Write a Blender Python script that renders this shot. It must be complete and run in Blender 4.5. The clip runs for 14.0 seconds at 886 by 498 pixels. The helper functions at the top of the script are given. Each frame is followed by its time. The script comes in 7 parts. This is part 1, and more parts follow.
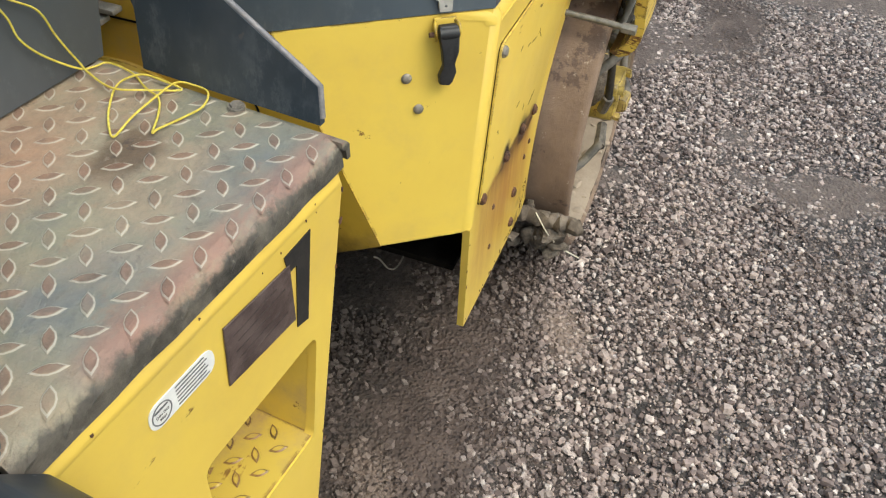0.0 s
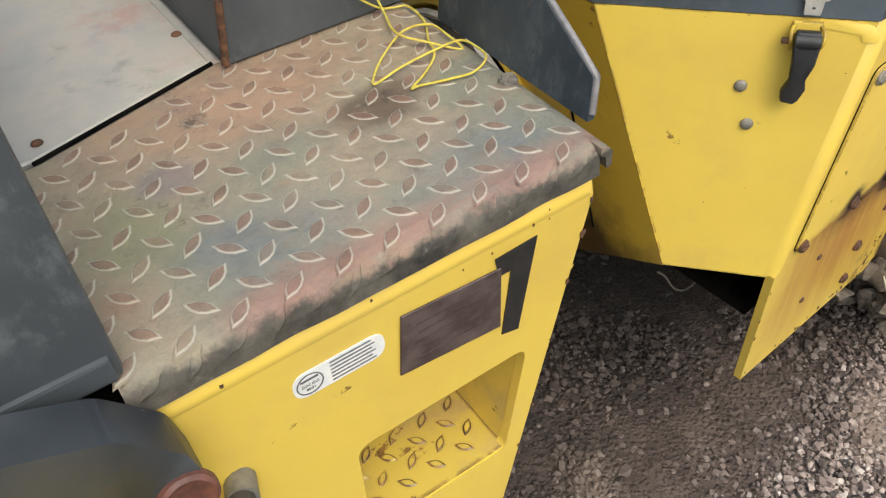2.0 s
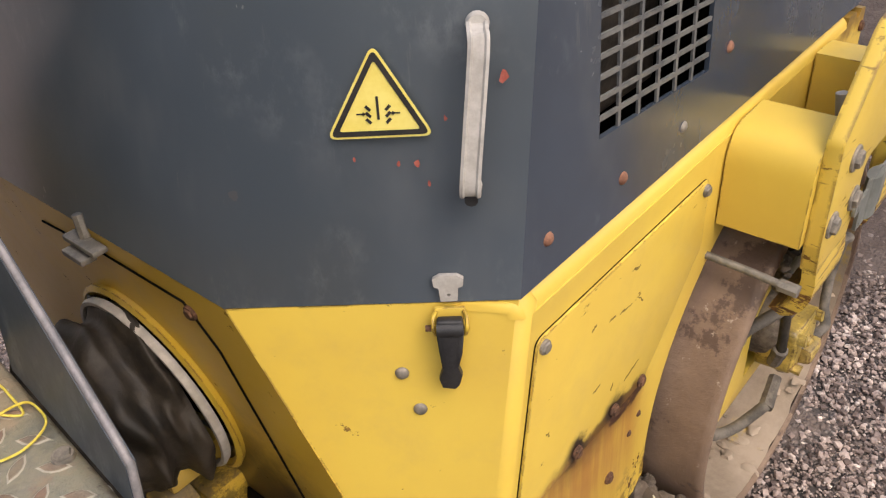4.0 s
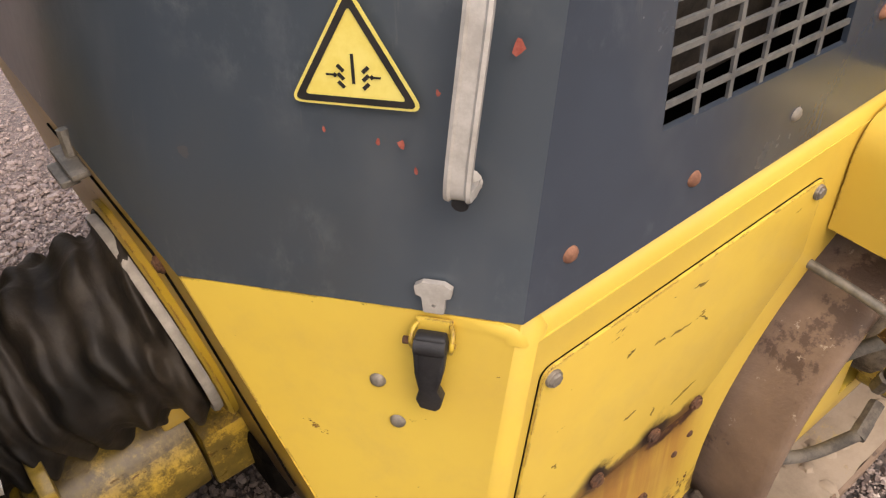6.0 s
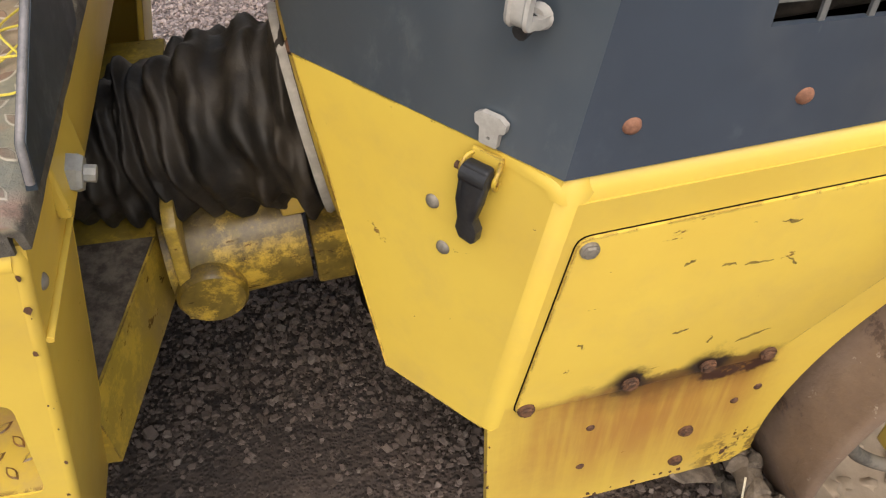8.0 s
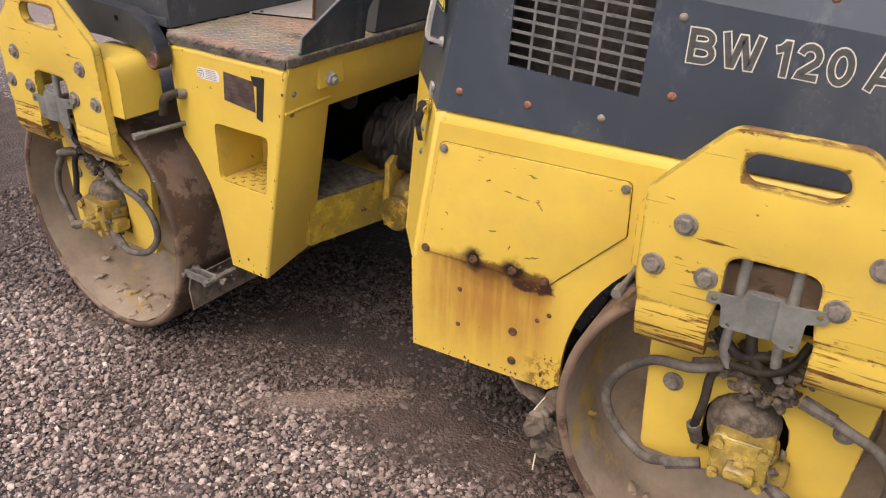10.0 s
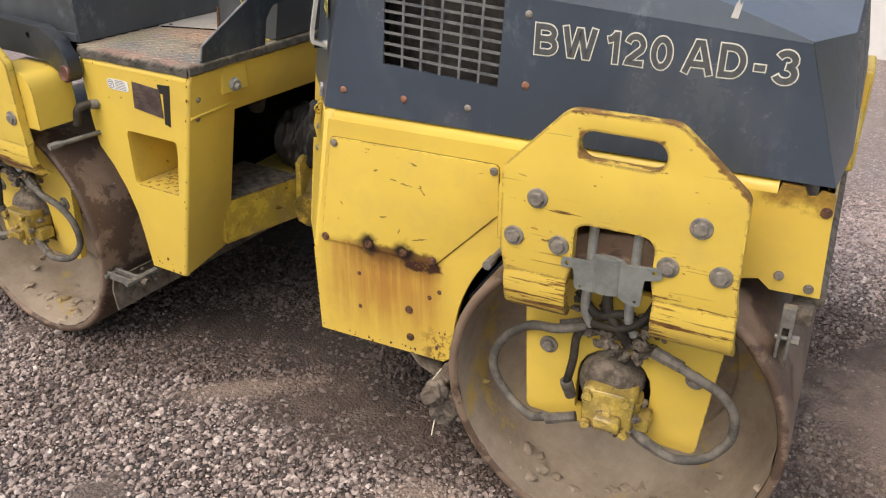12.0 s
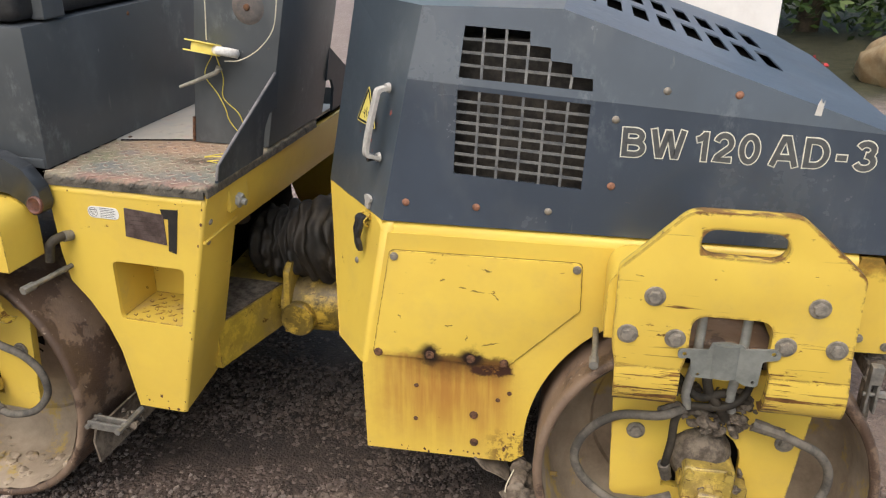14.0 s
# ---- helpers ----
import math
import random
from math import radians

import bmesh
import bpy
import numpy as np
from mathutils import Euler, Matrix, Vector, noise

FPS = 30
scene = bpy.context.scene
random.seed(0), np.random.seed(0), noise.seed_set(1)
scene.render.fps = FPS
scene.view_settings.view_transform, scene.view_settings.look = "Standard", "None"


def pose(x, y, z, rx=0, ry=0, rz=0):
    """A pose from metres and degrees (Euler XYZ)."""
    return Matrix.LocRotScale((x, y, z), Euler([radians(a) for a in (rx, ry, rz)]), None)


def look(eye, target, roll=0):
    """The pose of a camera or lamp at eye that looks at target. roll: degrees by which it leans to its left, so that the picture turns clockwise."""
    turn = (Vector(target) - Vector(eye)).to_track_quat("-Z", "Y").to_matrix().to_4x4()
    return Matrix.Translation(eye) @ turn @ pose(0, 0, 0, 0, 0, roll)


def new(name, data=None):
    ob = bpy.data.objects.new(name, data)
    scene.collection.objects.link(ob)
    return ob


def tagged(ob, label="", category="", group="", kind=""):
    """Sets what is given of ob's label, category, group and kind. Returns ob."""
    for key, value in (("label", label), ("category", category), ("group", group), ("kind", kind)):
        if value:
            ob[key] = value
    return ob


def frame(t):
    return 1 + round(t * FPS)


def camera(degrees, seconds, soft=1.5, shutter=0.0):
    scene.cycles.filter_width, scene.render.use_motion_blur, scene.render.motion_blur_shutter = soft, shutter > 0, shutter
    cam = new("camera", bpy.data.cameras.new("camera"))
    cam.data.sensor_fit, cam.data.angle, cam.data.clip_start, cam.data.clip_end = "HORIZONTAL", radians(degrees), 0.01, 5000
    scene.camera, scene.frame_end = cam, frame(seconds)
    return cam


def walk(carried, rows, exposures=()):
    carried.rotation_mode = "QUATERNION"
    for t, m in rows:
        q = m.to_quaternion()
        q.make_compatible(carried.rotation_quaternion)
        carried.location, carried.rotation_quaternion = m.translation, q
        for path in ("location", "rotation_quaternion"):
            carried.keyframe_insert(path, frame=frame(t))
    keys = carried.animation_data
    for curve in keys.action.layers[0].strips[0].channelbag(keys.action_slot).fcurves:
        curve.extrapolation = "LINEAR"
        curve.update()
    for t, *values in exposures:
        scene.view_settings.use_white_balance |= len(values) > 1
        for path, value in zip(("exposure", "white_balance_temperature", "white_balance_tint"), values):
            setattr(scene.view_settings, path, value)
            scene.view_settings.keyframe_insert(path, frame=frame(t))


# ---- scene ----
cam = camera(56.4, 14.0, soft=1.2)
EXPOSURES = [
    (0.0, 0.57, 6150, 1), (1.2, 0.54, 6100, 0), (2.0, 0.53, 6250, 4), (3.0, 0.53, 6550, 11), (5.8, 0.49, 7050, 17),
    (7.1, 0.46, 7150, 18), (7.5, 0.47, 6650, 9), (9.8, 0.47, 6800, 19), (10.6, 0.47, 6600, 14),
    (12.0, 0.47, 6500, 11), (14.0, 0.49, 6450, 9),
]
PATH = [
    (0, (-1.686, -0.28, 1.355), (-0.29, 0.205, 0.008), 3.0),
    (0.5, (-1.678, -0.296, 1.352), (-0.301, 0.239, 0.004), 3.7),
    (1, (-1.598, -0.3, 1.347), (-0.35, 0.468, -0.014), 1.8),
    (1.5, (-1.566, -0.33, 1.3), (-0.607, 0.735, -0.096), -2.1),
    (2, (-1.534, -0.307, 1.312), (-0.667, 0.817, -0.097), -3.2),
    (2.5, (-1.477, -0.348, 1.326), (-0.401, 0.686, -0.006), -2.1),
    (3, (-1.389, -0.383, 1.344), (-0.126, 0.609, 0.154), -1.8),
    (3.5, (-1.337, -0.365, 1.359), (-0.022, 0.62, 0.218), -3.4),
    (3.7, (-1.291, -0.368, 1.366), (-0.002, 0.667, 0.24), -4.0),
    (5.8, (-0.996, -0.303, 1.331), (-0.124, 0.93, 0.019), -3.5),
    (6, (-1.004, -0.312, 1.332), (-0.135, 0.896, -0.005), -3.7),
    (6.5, (-1.045, -0.313, 1.326), (-0.197, 0.857, -0.057), -3.3),
    (7, (-1.122, -0.349, 1.307), (-0.313, 0.793, -0.122), -1.7),
    (7.5, (-1.054, -0.403, 1.271), (-0.384, 0.762, -0.211), 0.7),
    (7.7, (-1.01, -0.397, 1.278), (-0.462, 0.813, -0.218), 0.5),
    (9.8, (0.014, -1.271, 1.385), (-0.871, 0.261, 0.451), 1.5),
    (10, (0.093, -1.357, 1.375), (-0.781, 0.181, 0.444), 1.3),
    (10.5, (0.287, -1.425, 1.316), (-0.562, 0.144, 0.412), 0.7),
    (11, (0.295, -1.41, 1.334), (-0.524, 0.177, 0.433), 0.7),
    (11.5, (0.294, -1.432, 1.373), (-0.523, 0.149, 0.461), 0.2),
    (12, (0.298, -1.422, 1.398), (-0.5, 0.168, 0.485), -0.1),
    (12.5, (0.264, -1.389, 1.416), (-0.461, 0.228, 0.488), -0.4),
    (13, (0.101, -1.381, 1.46), (-0.526, 0.276, 0.53), -0.7),
    (13.5, (-0.096, -1.444, 1.479), (-0.566, 0.285, 0.59), -0.5),
    (14, (-0.309, -1.537, 1.496), (-0.621, 0.266, 0.687), 0.3),
]
walk(cam, [(t, look(eye, target, roll)) for t, eye, target, roll in PATH],
     exposures=EXPOSURES)

# ---------------------------------------------------------------- light
world = bpy.data.worlds.new("world")
scene.world = world
world.use_nodes = True
_wn = world.node_tree
_sky = _wn.nodes.new("ShaderNodeTexSky")
_sky.sky_type = "NISHITA"
_sky.sun_disc = False
_sky.sun_elevation, _sky.sun_rotation = radians(56), radians(192)
_sky.air_density, _sky.dust_density, _sky.ozone_density = 1.6, 5.0, 1.0
_bg = _wn.nodes["Background"]
_bg.inputs["Strength"].default_value = 0.15
_wn.links.new(_sky.outputs[0], _bg.inputs[0])
sun = new("sun", bpy.data.lights.new("sun", "SUN"))
sun.data.energy, sun.data.angle, sun.data.color = 0.8, radians(60), (1.0, 0.97, 0.93)
sun.matrix_world = look((-0.9, -6.0, 12.5), (0, 0, 0))


# ---------------------------------------------------------------- materials
class Nodes:
    """A short hand for building node materials."""

    def __init__(self, name):
        self.mat = bpy.data.materials.new(name)
        self.mat.use_nodes = True
        self.tree = self.mat.node_tree
        self.bsdf = self.tree.nodes["Principled BSDF"]
        self.co = self.node("ShaderNodeTexCoord").outputs["Object"]

    def node(self, kind, **values):
        n = self.tree.nodes.new(kind)
        for k, v in values.items():
            if k in n.inputs:
                n.inputs[k].default_value = v
        return n

    def link(self, a, b):
        self.tree.links.new(a, b)

    def geo(self):
        return self.node("ShaderNodeNewGeometry").outputs["Position"]

    def noise(self, scale, detail=4.0, rough=0.55, stretch=None, at=None, shift=(0, 0, 0)):
        n = self.node("ShaderNodeTexNoise", Scale=scale, Detail=detail, Roughness=rough)
        m = self.node("ShaderNodeMapping")
        m.inputs["Scale"].default_value = stretch or (1, 1, 1)
        m.inputs["Location"].default_value = shift
        self.link(at or self.geo(), m.inputs["Vector"])
        self.link(m.outputs[0], n.inputs["Vector"])
        return n.outputs["Fac"]

    def voronoi(self, scale, feature="F1", out="Distance", at=None, stretch=None):
        n = self.node("ShaderNodeTexVoronoi", Scale=scale)
        n.feature = feature
        m = self.node("ShaderNodeMapping")
        m.inputs["Scale"].default_value = stretch or (1, 1, 1)
        self.link(at or self.geo(), m.inputs["Vector"])
        self.link(m.outputs[0], n.inputs["Vector"])
        return n.outputs[out]

    def ramp(self, fac, *stops):
        r = self.node("ShaderNodeValToRGB")
        e = r.color_ramp.elements
        while len(e) < len(stops):
            e.new(0.5)
        for el, (p, c) in zip(e, stops):
            el.position = p
            el.color = (*c, 1) if len(c) == 3 else c
        self.link(fac, r.inputs[0])
        return r.outputs[0]

    def step(self, fac, lo, hi, a=0.0, b=1.0):
        m = self.node("ShaderNodeMapRange")
        m.interpolation_type = "SMOOTHSTEP"
        for i, v in zip((1, 2, 3, 4), (lo, hi, a, b)):
            m.inputs[i].default_value = v
        self.link(fac, m.inputs[0])
        return m.outputs[0]

    def math(self, op, a, b=0.5):
        m = self.node("ShaderNodeMath")
        m.operation = op
        for i, v in enumerate((a, b)):
            if isinstance(v, (int, float)):
                m.inputs[i].default_value = v
            else:
                self.link(v, m.inputs[i])
        return m.outputs[0]

    def mix(self, fac, a, b):
        m = self.node("ShaderNodeMix")
        m.data_type = "RGBA"
        for i, v in ((0, fac), (6, a), (7, b)):
            if isinstance(v, (int, float)):
                m.inputs[i].default_value = v
            elif isinstance(v, tuple):
                m.inputs[i].default_value = (*v, 1)
            else:
                self.link(v, m.inputs[i])
        return m.outputs[2]

    def xyz(self, at=None):
        s = self.node("ShaderNodeSeparateXYZ")
        self.link(at or self.geo(), s.inputs[0])
        return s.outputs

    def done(self, color, rough=0.5, metal=0.0, bump=None, strength=0.2, dist=0.002, spec=0.5):
        b = self.bsdf
        if isinstance(color, tuple):
            b.inputs["Base Color"].default_value = (*color, 1)
        else:
            self.link(color, b.inputs["Base Color"])
        for key, v in (("Roughness", rough), ("Metallic", metal)):
            if isinstance(v, (int, float)):
                b.inputs[key].default_value = v
            else:
                self.link(v, b.inputs[key])
        b.inputs["Specular IOR Level"].default_value = spec
        if bump is not None:
            n = self.node("ShaderNodeBump", Strength=strength, Distance=dist)
            self.link(bump, n.inputs["Height"])
            self.link(n.outputs[0], b.inputs["Normal"])
        return self.mat


def yellow_material(name, wear=0.5, moss=0.0, stain=False, scrape=False, oil=False, dust=0.15, tone=(0.74, 0.54, 0.088), edge=0.55, rim=0.004):
    m = Nodes(name)
    big, fine = m.noise(3.0, 5, 0.6), m.noise(42, 5, 0.65)
    base = m.mix(m.step(big, 0.3, 0.7), tone, (tone[0] * 0.9, tone[1] * 0.86, tone[2] * 0.9))
    # a film of dust
    dusty = m.math("MULTIPLY", m.step(m.noise(7, 6, 0.7, shift=(3, 1, 7)), 0.45, 0.8), dust * 2.2)
    base = m.mix(dusty, base, (0.46, 0.33, 0.13))
    # chips and small rust marks, longer along the machine
    chip = m.step(m.noise(26, 6, 0.72, stretch=(0.55, 1, 1.5), shift=(9, 2, 1)), 0.70 - 0.07 * wear, 0.73 - 0.07 * wear)
    base = m.mix(chip, base, m.ramp(fine, (0.35, (0.06, 0.028, 0.01)), (0.6, (0.28, 0.15, 0.03))))
    # paint worn off along the edges
    bev = m.node("ShaderNodeBevel", Radius=rim)
    bev.samples = 4
    dot = m.node("ShaderNodeVectorMath")
    dot.operation = "DOT_PRODUCT"
    m.link(bev.outputs[0], dot.inputs[0])
    m.link(m.node("ShaderNodeNewGeometry").outputs["True Normal"], dot.inputs[1])
    sharp = m.step(dot.outputs["Value"], 0.985, 0.93)
    ragged = m.step(m.noise(33, 5, 0.7, shift=(6, 3, 9)), 0.52 - 0.12 * edge, 0.58 - 0.12 * edge)
    worn = m.math("MULTIPLY", sharp, ragged)
    if scrape:
        high = m.step(m.xyz()[2], 0.84, 0.93, 0.35, 1.0)
        worn = m.math("MULTIPLY", m.math("MULTIPLY", sharp, m.step(m.math("ADD", m.noise(33, 5, 0.7, shift=(6, 3, 9)), m.math("MULTIPLY", high, 0.16)), 0.50, 0.58)), 0.8)
    else:
        worn = m.math("MULTIPLY", worn, min(1.0, edge * 1.6))
    base = m.mix(worn, base, m.ramp(fine, (0.35, (0.055, 0.026, 0.014)), (0.65, (0.24, 0.12, 0.04))))
    if scrape:
        # long scrapes where the plate has been dragged along walls
        z = m.xyz()[2]
        line = m.noise(11, 6, 0.75, stretch=(0.28, 1, 4.5), shift=(0, 4, 2))
        low = m.step(z, 0.69, 0.60)
        high = m.step(z, 0.962, 0.976)
        band = m.math("MAXIMUM", m.math("MULTIPLY", low, 0.115), m.math("MULTIPLY", high, 0.17))
        gouge = m.step(m.math("ADD", line, band), 0.635, 0.665)
        base = m.mix(gouge, base, m.ramp(fine, (0.3, (0.045, 0.02, 0.012)), (0.65, (0.24, 0.11, 0.03))))
        # bare rusty rims along the plate's top and round its slot
        px, _y, z = m.xyz()
        u = m.math("MINIMUM", m.math("ABSOLUTE", m.math("ADD", px, 0.018)), m.math("ABSOLUTE", m.math("ADD", px, 1.80)))
        slant = m.math("SUBTRACT", 0.773, m.math("ADD", m.math("MULTIPLY", u, 0.689), m.math("MULTIPLY", z, 0.725)))
        d = m.math("MINIMUM", m.math("SUBTRACT", 0.978, z), m.math("ADD", slant, 0.004))
        wob = m.math("MULTIPLY", m.math("SUBTRACT", m.noise(38, 5, 0.7, stretch=(0.6, 1, 1.3)), 0.5), 0.034)
        rimmed = m.step(m.math("ADD", d, wob), 0.0035, 0.000)
        ds = m.math("MAXIMUM", m.math("SUBTRACT", u, 0.068), m.math("SUBTRACT", m.math("ABSOLUTE", m.math("SUBTRACT", z, 0.919)), 0.024))
        rimmed = m.math("MAXIMUM", rimmed, m.step(m.math("ADD", ds, wob), 0.0045, 0.001))
        base = m.mix(m.math("MULTIPLY", rimmed, 0.85), base, m.ramp(m.noise(70, 5, 0.7), (0.35, (0.06, 0.022, 0.012)), (0.65, (0.30, 0.135, 0.045))))
        hair = m.step(m.noise(16, 4, 0.6, stretch=(0.22, 1, 7), shift=(7, 1, 5)), 0.665, 0.68)
        base = m.mix(m.math("MULTIPLY", hair, 0.7), base, (0.20, 0.12, 0.03))
    if oil:
        # oil and soot run down from the bellows
        px, py, pz = m.xyz()
        wob = m.math("MULTIPLY", m.math("SUBTRACT", m.noise(9, 6, 0.7), 0.5), 0.30)
        run = m.math("MULTIPLY", m.step(m.math("ADD", m.math("ADD", pz, wob), m.math("MULTIPLY", m.math("ABSOLUTE", m.math("SUBTRACT", py, 0.36)), 0.5)), 0.70, 0.50), 0.95)
        base = m.mix(run, base, m.ramp(fine, (0.3, (0.012, 0.008, 0.006)), (0.7, (0.07, 0.035, 0.014))))
    if moss:
        wet = m.step(m.noise(11, 8, 0.8, shift=(1, 8, 2)), 0.40, 0.53)
        base = m.mix(m.math("MULTIPLY", wet, moss), base, m.ramp(fine, (0.3, (0.026, 0.020, 0.009)), (0.7, (0.15, 0.11, 0.022))))
        up = m.node("ShaderNodeSeparateXYZ")
        m.link(m.node("ShaderNodeNewGeometry").outputs["True Normal"], up.inputs[0])
        silt = m.math("MULTIPLY", m.step(up.outputs[2], 0.35, 0.85), m.step(m.noise(18, 7, 0.75, shift=(6, 1, 3)), 0.40, 0.55))
        base = m.mix(m.math("MULTIPLY", silt, moss), base, m.ramp(fine, (0.3, (0.05, 0.038, 0.022)), (0.7, (0.17, 0.125, 0.06))))
    if stain:
        px, py, pz = m.xyz()
        wob = m.math("MULTIPLY", m.math("SUBTRACT", m.noise(24, 5, 0.7), 0.5), 0.05)
        zz = m.math("ADD", pz, wob)
        xx = m.math("ADD", px, wob)
        inx = m.math("MULTIPLY", m.step(xx, -0.80, -0.64), m.step(xx, -0.38, -0.47))
        run = m.noise(30, 4, 0.6, stretch=(1.6, 1, 0.12), shift=(5, 0, 0))
        wash = m.math("MULTIPLY", m.math("MULTIPLY", inx, m.step(zz, 0.24, 0.46)), m.step(zz, 0.555, 0.54))
        base = m.mix(m.math("MULTIPLY", wash, m.step(run, 0.3, 0.65, 0.50, 0.95)), base, (0.39, 0.18, 0.04))
        core = m.math("MULTIPLY", m.math("MULTIPLY", m.step(xx, -0.70, -0.58), m.step(xx, -0.41, -0.45)),
                      m.math("MULTIPLY", m.step(zz, 0.470, 0.548), m.step(zz, 0.566, 0.554)))
        base = m.mix(m.math("MULTIPLY", core, 0.85), base, (0.09, 0.035, 0.012))
        for cx in (-0.602, -0.512):
            dx, dz = m.math("SUBTRACT", xx, cx), m.math("SUBTRACT", zz, 0.553)
            r = m.math("SQRT", m.math("ADD", m.math("POWER", dx, 2), m.math("POWER", dz, 2)))
            base = m.mix(m.step(r, 0.036, 0.012), base, (0.02, 0.011, 0.008))
        tail = m.math("MULTIPLY", m.math("MULTIPLY", m.step(xx, -0.52, -0.505), m.step(xx, -0.415, -0.43)),
                      m.math("MULTIPLY", m.step(zz, 0.508, 0.516), m.step(zz, 0.54, 0.53)))
        brow = m.math("MULTIPLY", m.step(px, 0.18, 0.22), m.step(m.math("ADD", pz, m.math("MULTIPLY", wob, 2.0)), 0.805, 0.835))
        base = m.mix(m.math("MULTIPLY", brow, 0.8), base, m.ramp(fine, (0.35, (0.07, 0.03, 0.012)), (0.65, (0.34, 0.18, 0.03))))
        foot = m.math("MULTIPLY", m.step(xx, -0.50, -0.43), m.step(zz, 0.385, 0.33))
        foot = m.math("MULTIPLY", foot, m.step(m.noise(45, 5, 0.7, shift=(3, 3, 8)), 0.47, 0.56))
        base = m.mix(m.math("MULTIPLY", foot, 0.85), base, (0.13, 0.06, 0.02))
        tail = m.math("MULTIPLY", tail, m.step(m.noise(60, 4, 0.7), 0.36, 0.46))
        base = m.mix(tail, base, (0.05, 0.02, 0.012))
    rough = m.step(m.math("ADD", m.math("MULTIPLY", fine, 0.4), chip), 0.1, 1.0, 0.34, 0.75)
    h = m.math("SUBTRACT", m.math("MULTIPLY", m.noise(150, 3), 0.10), m.math("MULTIPLY", chip, 0.4))
    return m.done(base, rough, 0.0, h, 0.25, 0.002)


def grey_material(name, tone=(0.042, 0.054, 0.078), scuff=0.28, spec=0.7, dull=0.0):
    m = Nodes(name)
    big, fine = m.noise(3, 4, 0.55), m.noise(70, 4, 0.55)
    base = m.mix(m.step(big, 0.35, 0.7), tone, tuple(c * 1.28 for c in tone))
    hazy = m.step(m.noise(6, 4, 0.55, stretch=(1, 1, 0.6), shift=(4, 4, 1)), 0.50, 0.72)
    base = m.mix(m.math("MULTIPLY", hazy, 0.5 * scuff), base, (0.16, 0.17, 0.18))
    streak = m.step(m.noise(14, 5, 0.7, stretch=(3, 3, 0.3), shift=(2, 0, 6)), 0.64, 0.72)
    base = m.mix(m.math("MULTIPLY", streak, 0.35 * scuff), base, (0.22, 0.21, 0.19))
    smear = m.math("MULTIPLY", m.step(m.noise(5, 5, 0.6, shift=(1, 7, 3)), 0.52, 0.68), m.step(m.noise(34, 6, 0.75, stretch=(1, 1, 0.55), shift=(5, 2, 2)), 0.46, 0.64))
    base = m.mix(m.math("MULTIPLY", smear, 0.55 * scuff), base, (0.24, 0.26, 0.275))
    nick = m.step(m.noise(55, 3, 0.6, stretch=(1, 1, 0.35), shift=(3, 9, 4)), 0.735, 0.75)
    base = m.mix(m.math("MULTIPLY", nick, 0.8 * scuff), base, (0.30, 0.30, 0.29))
    speck = m.step(m.noise(38, 3, 0.5, shift=(8, 8, 8)), 0.75, 0.77)
    base = m.mix(m.math("MULTIPLY", speck, 0.5 * scuff), base, (0.16, 0.12, 0.10))
    rough = m.step(m.math("ADD", m.math("MULTIPLY", hazy, 0.4), m.math("MULTIPLY", fine, 0.6)), 0.2, 0.9, 0.20 + dull, 0.32 + dull)
    return m.done(base, rough, 0.0, m.noise(160, 2), 0.05, 0.001, spec)


def plain(name, a, b, scale=20, rough=0.6, metal=0.0, bump=0.25, dist=0.003, lo=0.35, hi=0.65):
    m = Nodes(name)
    n = m.noise(scale, 6, 0.7)
    return m.done(m.mix(m.step(n, lo, hi), a, b), rough, metal, m.noise(scale * 3, 5, 0.7), bump, dist)


M_YEL = yellow_material("yellow_paint", 0.35)
M_SIDE = yellow_material("yellow_paint_rust_run", 0.3, stain=True, edge=0.0)
M_PANEL = yellow_material("yellow_cover_paint", 0.55, stain=True)
M_YOKE = yellow_material("yellow_scraped_paint", 0.9, scrape=True, edge=1.0, rim=0.008)
M_YROLL = yellow_material("yellow_rolled_paint", 0.35, edge=0.0)
M_YARM = yellow_material("yellow_dirty_paint", 1.2, moss=0.85, dust=0.5, tone=(0.62, 0.43, 0.055))
M_YBEAM = yellow_material("yellow_grimy_beam_paint", 1.2, moss=0.4, dust=0.5, tone=(0.66, 0.47, 0.06))
M_YMUD = yellow_material("yellow_muddy_paint", 1.2, moss=0.5, dust=0.5, tone=(0.60, 0.44, 0.09))
M_YOIL = yellow_material("yellow_oily_paint", 0.8, oil=True, dust=0.3, tone=(0.62, 0.42, 0.05))
M_YDULL = yellow_material("yellow_dull_paint", 0.8, dust=0.4, tone=(0.60, 0.43, 0.05))
M_GREY = grey_material("dark_grey_paint", (0.043, 0.056, 0.078), 0.45)
M_GREY2 = grey_material("dark_grey_sheet", (0.062, 0.069, 0.077), 0.8, 0.4, 0.18)
# hood grey raised for light on its rear faces, plus real dust smears
M_GREYD = grey_material("lit_dusty_grey_paint", (0.060, 0.076, 0.094), 0.6, 0.7, 0.10)
# hood grey lightened and blued: the sky's reflection put into the colour
M_BONNET = grey_material("sky_lit_bonnet_grey", (0.080, 0.100, 0.134), 0.6, 0.6, 0.22)
M_GUARD = grey_material("guard_grey_paint", (0.028, 0.038, 0.050), 0.6, 0.35, 0.2)
M_BAR = plain("dusty_grille_bar", (0.085, 0.09, 0.098), (0.17, 0.17, 0.165), 30, 0.5)
M_ARM = grey_material("worn_black_paint", (0.030, 0.034, 0.040), 0.5, 0.5, 0.22)
M_FITTING = plain("dirty_fitting", (0.07, 0.06, 0.05), (0.16, 0.14, 0.115), 40, 0.7)
